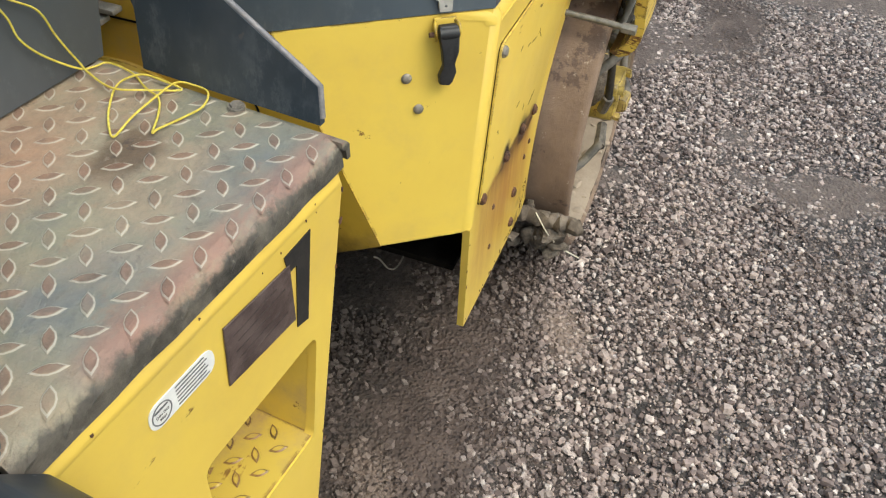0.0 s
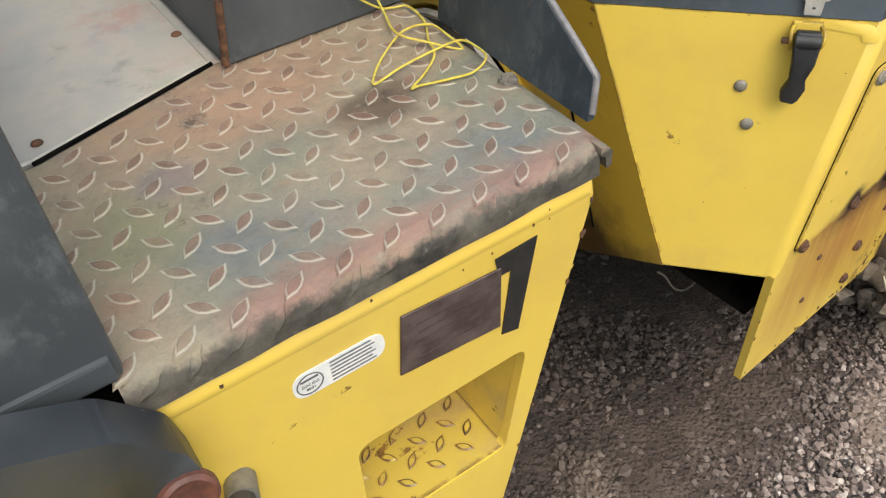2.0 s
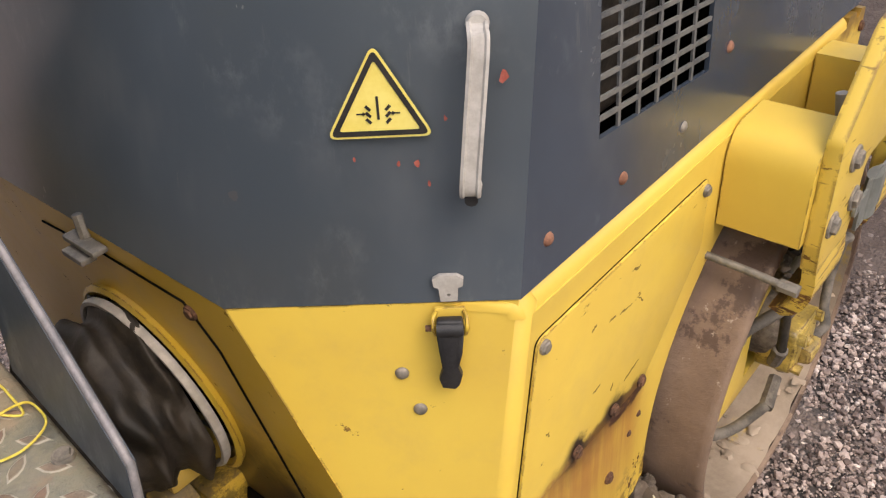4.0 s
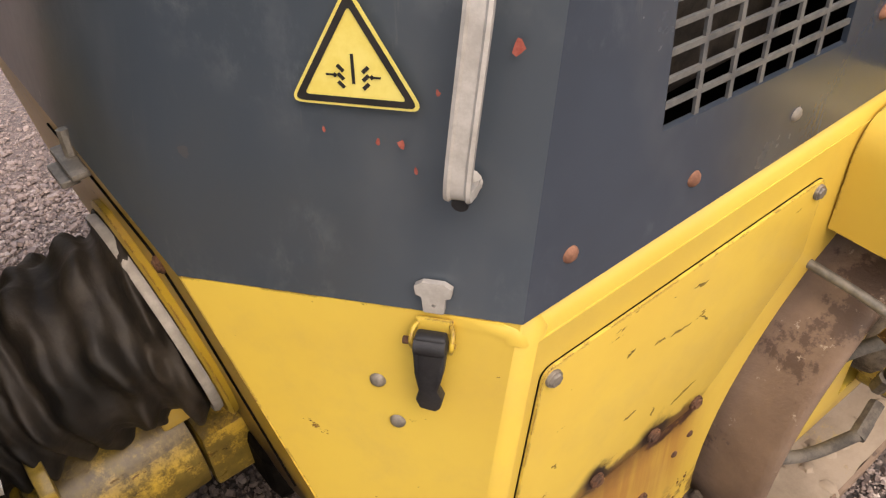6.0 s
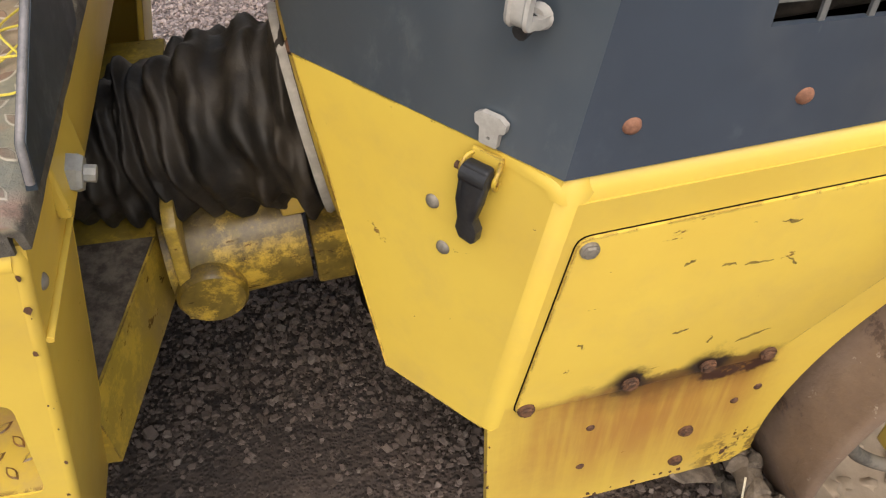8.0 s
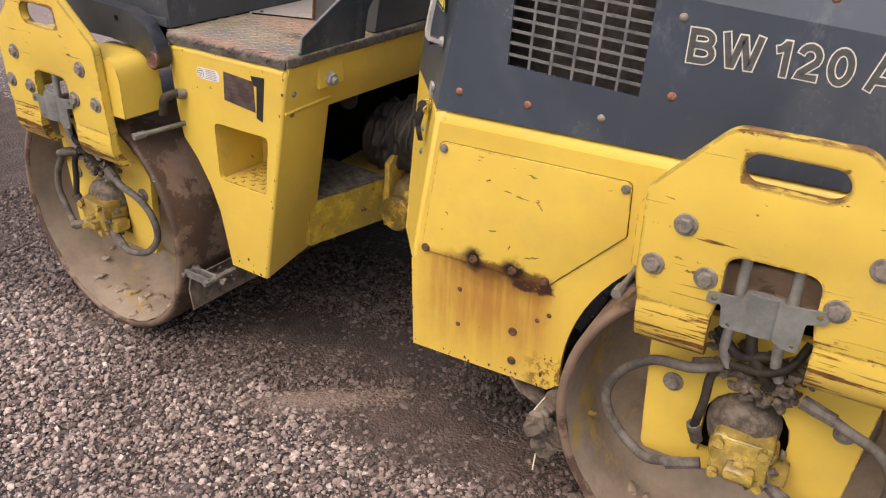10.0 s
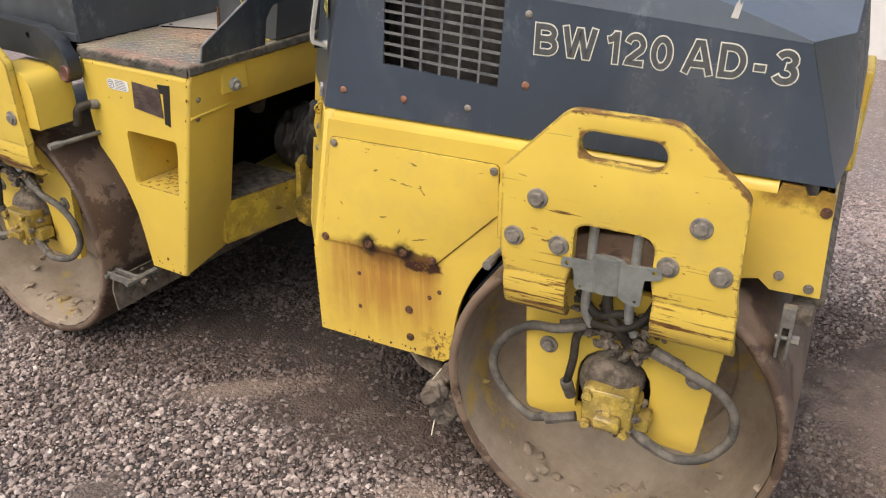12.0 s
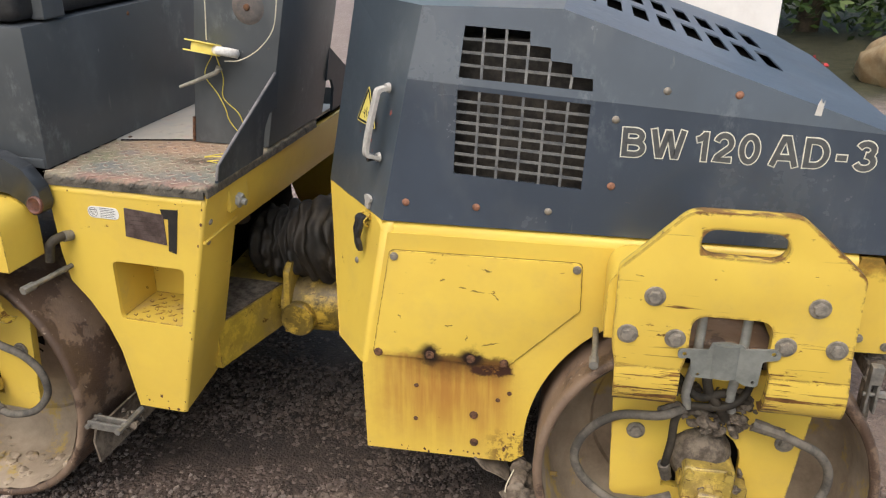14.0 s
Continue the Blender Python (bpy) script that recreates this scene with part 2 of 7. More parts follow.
M_BLACK = plain("black_plastic", (0.012, 0.012, 0.014), (0.03, 0.03, 0.032), 30, 0.5)
M_RUBBER = plain("dusty_rubber", (0.010, 0.009, 0.008), (0.060, 0.050, 0.038), 11, 0.62, 0, 0.4)
M_BELLOWS = plain("creased_rubber", (0.009, 0.008, 0.007), (0.042, 0.034, 0.026), 9, 0.6, 0, 0.5, 0.004)
M_HOSE = plain("dusty_hose", (0.065, 0.06, 0.053), (0.17, 0.15, 0.125), 25, 0.8)
M_ZINC = plain("dull_zinc", (0.15, 0.145, 0.135), (0.27, 0.255, 0.23), 35, 0.5, 0.4, 0.15)
M_BOLT = plain("dull_bolt_steel", (0.15, 0.138, 0.12), (0.30, 0.265, 0.22), 60, 0.55, 0.2, 0.2)
M_RUSTB = plain("rusty_bolt", (0.05, 0.025, 0.015), (0.17, 0.08, 0.04), 90, 0.85)
M_ORANGE = plain("orange_rust", (0.17, 0.075, 0.045), (0.33, 0.16, 0.10), 90, 0.85)
M_BRACKET = plain("grey_bracket_steel", (0.17, 0.18, 0.17), (0.27, 0.28, 0.26), 14, 0.5, 0.3, 0.15)
M_PIPE = plain("pale_steel_pipe", (0.26, 0.26, 0.245), (0.38, 0.375, 0.35), 30, 0.5, 0.1, 0.15)
M_BOSS = plain("rubbed_boss", (0.085, 0.08, 0.08), (0.16, 0.13, 0.12), 25, 0.6)
M_MUD = plain("dried_mud", (0.075, 0.06, 0.047), (0.22, 0.18, 0.14), 40, 0.95, 0, 0.8, 0.006)
# near black with hardly any gloss: hollows' shade in the colour; seams too
M_DARK = plain("shade_and_seam_black", (0.002, 0.0018, 0.0016), (0.008, 0.007, 0.006), 20, 0.7)
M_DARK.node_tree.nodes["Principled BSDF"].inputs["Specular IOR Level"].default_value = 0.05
M_RUBBER.node_tree.nodes["Principled BSDF"].inputs["Specular IOR Level"].default_value = 0.25
M_HANDLE = plain("pale_plastic_handle", (0.36, 0.34, 0.31), (0.50, 0.48, 0.45), 30, 0.5, 0, 0.1)
M_WHITE = plain("white_vinyl", (0.72, 0.72, 0.72), (0.82, 0.82, 0.80), 40, 0.4, 0, 0.05)
M_INK = plain("black_ink", (0.012, 0.012, 0.012), (0.025, 0.022, 0.02), 60, 0.55, 0, 0.1)
M_LETTER = plain("grey_letter_fill", (0.055, 0.06, 0.066), (0.085, 0.088, 0.09), 60, 0.5, 0, 0.05)
M_LETEDGE = plain("letter_outline_white", (0.55, 0.54, 0.46), (0.72, 0.70, 0.60), 60, 0.6, 0, 0.05)
M_STRING = plain("yellow_cord", (0.62, 0.50, 0.06), (0.78, 0.66, 0.12), 200, 0.7, 0, 0.5, 0.001)
M_CORD = plain("pale_cord", (0.5, 0.45, 0.33), (0.66, 0.62, 0.5), 200, 0.8)
M_SIGN = plain("warning_yellow", (0.78, 0.64, 0.14), (0.84, 0.72, 0.20), 30, 0.4, 0, 0.05)
M_PLATE = plain("corroded_type_plate", (0.06, 0.04, 0.037), (0.13, 0.095, 0.088), 30, 0.45, 0.2, 0.3)
M_SCRATCH = plain("scratched_paint", (0.12, 0.08, 0.02), (0.34, 0.24, 0.05), 150, 0.7)
M_RED = plain("rusty_red_cap", (0.07, 0.03, 0.022), (0.17, 0.065, 0.048), 70, 0.5)
M_FLECK = plain("red_fleck", (0.30, 0.06, 0.04), (0.42, 0.12, 0.09), 90, 0.6)
M_SCRAPER = plain("weathered_scraper", (0.09, 0.07, 0.052), (0.22, 0.18, 0.14), 30, 0.9)


def deck_material():
    m = Nodes("worn_deck_steel")
    fine = m.noise(60, 6, 0.7)
    px, py, z = m.xyz()
    across = m.math("ADD", py, m.math("MULTIPLY", m.math("ADD", px, 0.95), 0.085))
    tone = m.ramp(m.noise(6.0, 7, 0.68, shift=(0.3, 0.1, 0)), (0.30, (0.15, 0.16, 0.155)), (0.43, (0.255, 0.245, 0.18)),
                  (0.55, (0.35, 0.275, 0.195)), (0.62, (0.30, 0.275, 0.20)), (0.74, (0.19, 0.205, 0.165)))
    blue = m.step(m.noise(9, 5, 0.7, shift=(5.2, 3.1, 0)), 0.54, 0.68)
    tone = m.mix(m.math("MULTIPLY", blue, 0.42), tone, (0.125, 0.142, 0.185))
    green = m.step(m.noise(8, 5, 0.7, shift=(1.2, 9.1, 0)), 0.60, 0.72)
    tone = m.mix(m.math("MULTIPLY", green, 0.5), tone, (0.26, 0.27, 0.13))
    dusty = m.step(m.noise(12, 7, 0.75, shift=(2, 5, 0)), 0.38, 0.72)
    tone = m.mix(m.math("MULTIPLY", dusty, 0.5), tone, (0.38, 0.325, 0.225))
    # trodden colours: rust red, blue-grey, lichen green and a burnt spot
    bend = m.math("MULTIPLY", m.math("SUBTRACT", m.noise(11, 6, 0.7, shift=(4, 4, 0)), 0.5), 1.5)
    for cx, cy, rx, ry, amount, hue in ((-1.29, 0.30, 0.15, 0.09, 0.6, (0.44, 0.25, 0.16)), (-1.17, 0.09, 0.13, 0.055, 0.42, (0.16, 0.185, 0.20)),
                                        (-1.36, 0.12, 0.11, 0.06, 0.38, (0.165, 0.185, 0.20)), (-1.44, 0.19, 0.05, 0.07, 0.5, (0.22, 0.225, 0.12)),
                                        (-1.39, 0.235, 0.035, 0.03, 0.4, (0.13, 0.13, 0.19)), (-1.205, 0.20, 0.055, 0.035, 0.8, (0.11, 0.07, 0.045))):
        u, v = m.math("MULTIPLY", m.math("SUBTRACT", px, cx), 1 / rx), m.math("MULTIPLY", m.math("SUBTRACT", py, cy), 1 / ry)
        r = m.math("ADD", m.math("SQRT", m.math("ADD", m.math("MULTIPLY", u, u), m.math("MULTIPLY", v, v))), bend)
        tone = m.mix(m.math("MULTIPLY", m.step(r, 1.15, 0.35), amount), tone, hue)
    rusty = m.step(m.noise(10, 6, 0.7, shift=(8, 4, 0)), 0.56, 0.70)
    tone = m.mix(m.math("MULTIPLY", rusty, 0.45), tone, (0.36, 0.185, 0.115))
    # rubbed red primer along the rounded edge, dark below it
    streak = m.noise(26, 5, 0.7, stretch=(0.35, 1, 1), shift=(3, 0, 0))
    rim = m.math("MULTIPLY", m.step(across, 0.060, 0.030), m.step(streak, 0.36, 0.56, 0.12, 0.8))
    rim = m.math("MULTIPLY", rim, m.step(px, -1.46, -1.40))
    tone = m.mix(rim, tone, (0.33, 0.19, 0.15))
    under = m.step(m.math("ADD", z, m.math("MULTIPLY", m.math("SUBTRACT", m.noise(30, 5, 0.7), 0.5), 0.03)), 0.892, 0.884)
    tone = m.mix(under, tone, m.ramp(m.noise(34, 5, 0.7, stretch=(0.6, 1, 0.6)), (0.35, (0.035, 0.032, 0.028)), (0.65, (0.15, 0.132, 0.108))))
    # pale flanks and rusty crowns of the raised pattern
    flank = m.math("MULTIPLY", m.step(z, 0.8946, 0.8948), m.step(z, 0.8956, 0.8953))
    tone = m.mix(m.math("MULTIPLY", flank, 0.62), tone, (0.56, 0.51, 0.42))
    crown = m.math("MULTIPLY", m.step(z, 0.8953, 0.8956), m.step(m.noise(17, 3, 0.5, shift=(6, 2, 0)), 0.36, 0.60, 0.30, 0.75))
    tone = m.mix(crown, tone, m.ramp(fine, (0.3, (0.13, 0.07, 0.05)), (0.7, (0.34, 0.205, 0.145))))
    grime = m.step(m.noise(16, 6, 0.75, shift=(7, 7, 0)), 0.61, 0.69)
    tone = m.mix(m.math("MULTIPLY", grime, 0.65), tone, (0.06, 0.05, 0.045))
    mottle = m.step(m.noise(34, 8, 0.8, stretch=(0.7, 1, 1), shift=(4, 9, 0)), 0.46, 0.66)
    tone = m.mix(m.math("MULTIPLY", mottle, 0.30), tone, (0.12, 0.11, 0.095))
    pale = m.step(m.noise(48, 7, 0.8, shift=(11, 2, 0)), 0.58, 0.70)
    tone = m.mix(m.math("MULTIPLY", pale, 0.4), tone, (0.46, 0.41, 0.33))
    return m.done(tone, m.step(fine, 0.2, 0.8, 0.48, 0.78), 0.0, m.noise(110, 6, 0.75), 0.7, 0.004, 0.35)


M_DECK = deck_material()
M_TREAD = yellow_material("yellow_tread_paint", 1.3, dust=0.9, tone=(0.60, 0.45, 0.08), edge=0.9, rim=0.008)
M_RECESS = yellow_material("yellow_recess_paint", 0.9, dust=0.6, tone=(0.66, 0.485, 0.085))


def floor_plate_material():
    m = Nodes("footwell_plate")
    n = m.noise(7, 6, 0.7)
    tone = m.ramp(n, (0.3, (0.34, 0.34, 0.325)), (0.55, (0.48, 0.44, 0.38)), (0.75, (0.50, 0.36, 0.31)))
    for shift, lo, amount, hue in (((2, 7, 0), 0.54, 0.55, (0.44, 0.235, 0.19)), ((6, 1, 0), 0.56, 0.5, (0.30, 0.33, 0.21)), ((9, 4, 0), 0.57, 0.45, (0.27, 0.30, 0.36)), ((3, 3, 5), 0.60, 0.5, (0.16, 0.14, 0.12))):
        tone = m.mix(m.math("MULTIPLY", m.step(m.noise(7, 7, 0.7, shift=shift), lo, lo + 0.12), amount), tone, hue)
    return m.done(tone, m.step(n, 0.3, 0.7, 0.45, 0.65), 0.1, m.noise(60, 5), 0.2, 0.002)


M_FLOOR = floor_plate_material()


def drum_material(name="drum_steel", soak=0.0):
    m = Nodes(name)
    fine = m.noise(60, 5, 0.7)
    tone = m.ramp(m.noise(5, 7, 0.7), (0.3, (0.13, 0.088, 0.062)), (0.55, (0.22, 0.15, 0.105)), (0.75, (0.29, 0.215, 0.155)))
    wet = m.step(m.noise(8, 6, 0.70, shift=(3, 1, 5)), 0.53 - soak, 0.58 - soak)
    tone = m.mix(m.math("MULTIPLY", wet, 0.75), tone, (0.055, 0.031, 0.022))
    tone = m.mix(m.step(fine, 0.63, 0.71), tone, (0.4, 0.33, 0.26))
    return m.done(tone, m.step(wet, 0, 1, 0.72, 0.45), 0.1, m.noise(70, 6, 0.75), 0.6, 0.004)


def drum_inner_material():
    m = Nodes("drum_inside_dust")
    tone = m.ramp(m.noise(4, 7, 0.7), (0.3, (0.19, 0.147, 0.107)), (0.6, (0.40, 0.325, 0.245)))
    paint = m.step(m.noise(5, 7, 0.75, shift=(2, 2, 3)), 0.56, 0.64)
    tone = m.mix(m.math("MULTIPLY", paint, 0.7), tone, (0.46, 0.32, 0.06))
    return m.done(tone, 0.8, 0.0, m.noise(50, 6, 0.7), 0.4, 0.004)


M_DRUM, M_DRUMWET, M_DRUMIN = drum_material(), drum_material("wet_drum_steel", 0.07), drum_inner_material()


# trodden, stone-free mud, and the strip of pale dust: x, y, half lengths, turn
MUD = ((-0.86, 0.03, 0.15, 0.14, 20), (-0.62, 0.09, 0.32, 0.17, -8), (0.62, 0.70, 0.36, 0.42, 0),
       (-1.14, 0.26, 0.40, 0.17, 14), (-1.44, 0.20, 0.16, 0.12, 0), (1.30, -0.30, 0.45, 0.16, 8))
DUST = ((-1.02, 0.03, 0.27, 0.06, 36), (-0.42, -0.13, 0.12, 0.06, 25), (0.62, 0.62, 0.30, 0.32, 0))


def damp(m, spots=MUD, base=True):
    """Where the yard is muddy: the drums' wetted track, trodden spots and loose patches."""
    px, py, _z = m.xyz()
    wob = m.math("MULTIPLY", m.math("SUBTRACT", m.noise(9, 8, 0.8, shift=(3, 1, 0)), 0.5), 2.6)
    total = None
    for cx, cy, rx, ry, a in spots:
        ca, sa = math.cos(radians(a)), math.sin(radians(a))
        dx, dy = m.math("SUBTRACT", px, cx), m.math("SUBTRACT", py, cy)
        u = m.math("MULTIPLY", m.math("ADD", m.math("MULTIPLY", dx, ca), m.math("MULTIPLY", dy, sa)), 1 / rx)
        v = m.math("MULTIPLY", m.math("SUBTRACT", m.math("MULTIPLY", dy, ca), m.math("MULTIPLY", dx, sa)), 1 / ry)
        r = m.math("SQRT", m.math("ADD", m.math("MULTIPLY", u, u), m.math("MULTIPLY", v, v)))
        total = r if total is None else m.math("MINIMUM", total, r)
    spot = m.step(m.math("ADD", total, wob), 1.25, 0.25)
    if not base:
        return spot
    patch = m.noise(1.9, 8, 0.72, shift=(2.0, 6.3, 0))
    track = m.math("MULTIPLY", m.step(py, -0.18, 0.10), m.step(py, 1.30, 1.10))
    far = m.step(py, 1.25, 1.45, 0.0, 0.14)
    loose = m.step(m.math("SUBTRACT", m.math("ADD", patch, m.math("MULTIPLY", track, 0.26)), far), 0.52, 0.68)
    return m.math("MAXIMUM", loose, spot)


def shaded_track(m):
    """The machine's shade on damp ground between its drums, put into the colour."""
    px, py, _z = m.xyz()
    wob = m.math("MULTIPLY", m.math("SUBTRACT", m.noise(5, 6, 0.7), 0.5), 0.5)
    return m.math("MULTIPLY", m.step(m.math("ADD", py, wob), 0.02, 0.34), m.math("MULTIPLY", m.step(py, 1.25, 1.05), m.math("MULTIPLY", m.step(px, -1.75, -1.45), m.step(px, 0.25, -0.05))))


def in_spots(x, y, spots):
    """How deep a point lies in the spots, 0 to 1."""
    best = 9.0
    wob = 0.40 * noise.noise((x * 6, y * 6, 4.0)) + 0.35 * noise.noise((x * 19, y * 19, 1.0))
    for cx, cy, rx, ry, a in spots:
        ca, sa = math.cos(radians(a)), math.sin(radians(a))
        best = min(best, math.hypot((ca * (x - cx) + sa * (y - cy)) / rx, (ca * (y - cy) - sa * (x - cx)) / ry))
    return min(1.0, max(0.0, (1.15 - best - wob) / 0.8))


def ground_material():
    m = Nodes("gravel_yard")
    at = m.geo()
    dist, col = m.voronoi(75), m.voronoi(75, out="Color")
    d2, c2 = m.voronoi(140), m.voronoi(140, out="Color")
    v1 = m.node("ShaderNodeSeparateColor")
    m.link(col, v1.inputs[0])
    v2 = m.node("ShaderNodeSeparateColor")
    m.link(c2, v2.inputs[0])
    stone = m.ramp(v1.outputs[0], (0.1, (0.13, 0.10, 0.09)), (0.5, (0.32, 0.255, 0.225)), (0.85, (0.50, 0.42, 0.375)), (0.97, (0.64, 0.56, 0.50)))
    grit = m.ramp(v2.outputs[0], (0.1, (0.10, 0.076, 0.066)), (0.6, (0.23, 0.18, 0.157)), (0.95, (0.40, 0.33, 0.29)))
    tone = m.mix(m.step(m.math("ADD", m.noise(3, 6, 0.7), m.math("MULTIPLY", dist, -0.0)), 0.42, 0.6), stone, grit)
    tone = m.mix(m.step(dist, 0.42, 0.62), tone, (0.05, 0.042, 0.038))
    tone = m.mix(m.math("MAXIMUM", m.math("MULTIPLY", damp(m), 0.7), m.step(m.xyz()[2], -0.010, -0.004)), tone, m.ramp(m.noise(40, 5, 0.7), (0.3, (0.095, 0.070, 0.058)), (0.7, (0.175, 0.137, 0.117))))
    wet = damp(m)
    tone = m.mix(m.math("MULTIPLY", wet, 0.9), tone, m.ramp(m.noise(9, 7, 0.75), (0.35, (0.045, 0.030, 0.024)), (0.50, (0.078, 0.054, 0.043)), (0.68, (0.13, 0.095, 0.077))))
    tone = m.mix(m.math("MULTIPLY", damp(m, DUST, False), 0.6), tone, (0.29, 0.215, 0.168))
    # soil near black under the machine: painted shade over real damp
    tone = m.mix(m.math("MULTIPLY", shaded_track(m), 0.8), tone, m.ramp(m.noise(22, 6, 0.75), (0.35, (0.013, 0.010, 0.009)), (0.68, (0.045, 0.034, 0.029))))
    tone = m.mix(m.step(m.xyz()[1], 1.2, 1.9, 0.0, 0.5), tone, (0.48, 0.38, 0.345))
    # rough grass beyond the yard
    py = m.math("ADD", m.xyz()[1], m.math("MULTIPLY", m.noise(0.8, 6, 0.7), 2.0))
    tone = m.mix(m.math("MULTIPLY", m.step(py, 5.8, 6.6), m.step(m.xyz()[0], -0.5, 1.0)), tone, m.ramp(m.noise(6, 6, 0.8), (0.3, (0.025, 0.030, 0.014)), (0.7, (0.10, 0.095, 0.05))))
    h = m.math("ADD", m.math("MULTIPLY", m.step(dist, 0.6, 0.05), m.step(m.xyz()[2], -0.010, -0.005, 1.0, 0.30)), m.math("MULTIPLY", m.step(d2, 0.6, 0.05), m.step(m.xyz()[2], -0.010, -0.005, 0.45, 0.30)))
    return m.done(tone, 0.85, 0, h, 0.8, 0.012)


def stone_material():
    m = Nodes("crushed_stone")
    r = m.node("ShaderNodeNewGeometry").outputs["Random Per Island"]
    tone = m.ramp(r, (0.0, (0.095, 0.070, 0.062)), (0.25, (0.22, 0.165, 0.145)), (0.5, (0.40, 0.315, 0.278)),
                  (0.75, (0.49, 0.395, 0.345)), (0.9, (0.62, 0.515, 0.455)), (1.0, (0.78, 0.68, 0.61)))
    tone = m.mix(m.step(m.noise(90, 5, 0.7), 0.40, 0.72, 0.08, 0.55), tone, (0.095, 0.072, 0.063))
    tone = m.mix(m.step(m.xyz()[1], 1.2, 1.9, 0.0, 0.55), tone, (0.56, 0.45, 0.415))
    tone = m.mix(m.math("MULTIPLY", damp(m), 0.68), tone, (0.080, 0.057, 0.046))
    tone = m.mix(m.math("MULTIPLY", damp(m, DUST, False), 0.55), tone, (0.31, 0.235, 0.185))
    # the same painted shade on the stones there
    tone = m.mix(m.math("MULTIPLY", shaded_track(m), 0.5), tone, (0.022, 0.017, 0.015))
    return m.done(tone, 0.8, 0, m.noise(180, 4, 0.7), 0.4, 0.002)


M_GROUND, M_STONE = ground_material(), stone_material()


# ---------------------------------------------------------------- mesh tools
PIVOT, YAW = Vector((-0.95, 0.55, 0)), -0.085
REAR = Matrix.Translation((-0.008, 0.005, -0.003)) @ Matrix.Translation(PIVOT) @ Matrix.Rotation(YAW, 4, "Z") @ Matrix.Translation(-PIVOT)
FRONT = Matrix.Identity(4)


def part(name, bm, material, parent=None, label="", at=None, smooth=None):
    """Links a bmesh as one mesh object under a thing or a part."""
    if at is not None:
        bm.transform(at)
    bmesh.ops.recalc_face_normals(bm, faces=bm.faces)
    me = bpy.data.meshes.new(name)
    if smooth is not None:
        for f in bm.faces:
            f.smooth = True
        for e in bm.edges:
            if len(e.link_faces) == 2 and e.calc_face_angle(0) > radians(smooth):
                e.smooth = False
    bm.to_mesh(me)
    bm.free()
    me.materials.append(material)
    ob = new(name, me)
    if parent:
        ob.parent = parent
    if label:
        ob["label"] = label
    return ob


def again(ob, m, parent=None):
    """The same mesh once more as an object of its own."""
    o = new(ob.name.split(".")[0], ob.data)
    o.matrix_basis = m
    o.parent = parent or ob.parent
    if "label" in ob:
        o["label"] = ob["label"]
    return o


def bevel(bm, width, seg=2, angle=30):
    es = [e for e in bm.edges if len(e.link_faces) == 2 and e.calc_face_angle(0) > radians(angle)]
    if es:
        bmesh.ops.bevel(bm, geom=es, offset=width, segments=seg, profile=0.6, affect="EDGES", clamp_overlap=True)
    return bm


def box(x0, x1, y0, y1, z0, z1, r=0.0, seg=2):
    bm = bmesh.new()
    bmesh.ops.create_cube(bm, size=1)
    for v in bm.verts:
        v.co = Vector(((x0 + x1) / 2 + v.co.x * (x1 - x0), (y0 + y1) / 2 + v.co.y * (y1 - y0), (z0 + z1) / 2 + v.co.z * (z1 - z0)))
    return bevel(bm, r, seg) if r else bm


def rounded(pts, radii, seg=5):
    """A polygon with rounded corners."""
    out, n = [], len(pts)
    if isinstance(radii, (int, float)):
        radii = [radii] * n
    for i, r in enumerate(radii):
        p, a, b = Vector(pts[i]), Vector(pts[i - 1]), Vector(pts[(i + 1) % n])
        u, w = (a - p), (b - p)
        if r <= 0 or u.length < 1e-6 or w.length < 1e-6:
            out.append(tuple(p))
            continue
        lu, lw = u.length, w.length
        u, w = u / lu, w / lw
        half = u.angle(w) / 2
        d = min(r / max(math.tan(half), 1e-3), lu * 0.48, lw * 0.48)
        p0, p1 = p + u * d, p + w * d
        for k in range(seg + 1):
            t = k / seg
            out.append(tuple((1 - t) ** 2 * p0 + 2 * t * (1 - t) * p + t * t * p1))
    return out


def arc(cx, cy, r, a0, a1, n):
    return [(cx + r * math.cos(radians(a0 + (a1 - a0) * k / n)), cy + r * math.sin(radians(a0 + (a1 - a0) * k / n))) for k in range(n + 1)]


def sheet(outer, holes, to3, thick):
    """A plate with holes: 2D loops, laid into space by to3, thickened by the vector thick."""
    bm = bmesh.new()
    for loop in [outer, *holes]:
        vs = [bm.verts.new(to3(*p)) for p in loop]
        for a, b in zip(vs, vs[1:] + vs[:1]):
            bm.edges.new((a, b))
    if holes:
        bmesh.ops.triangle_fill(bm, edges=bm.edges[:], use_beauty=True, use_dissolve=False)
    else:
        bm.faces.new(bm.verts[:])
    got = bmesh.ops.extrude_face_region(bm, geom=bm.faces[:])
    for v in got["geom"]:
        if isinstance(v, bmesh.types.BMVert):
            v.co += Vector(thick)
    return bm


def facing_y(y):
    return lambda a, b: (a, y, b)


def solid(faces_pts):
    """A mesh from polygons given as lists of points; equal points are one."""
    bm, seen = bmesh.new(), {}
    for pts in faces_pts:
        vs = []
        for p in pts:
            k = tuple(round(c, 5) for c in p)
            if k not in seen:
                seen[k] = bm.verts.new(p)
            vs.append(seen[k])
        bm.faces.new(vs)
    return bm


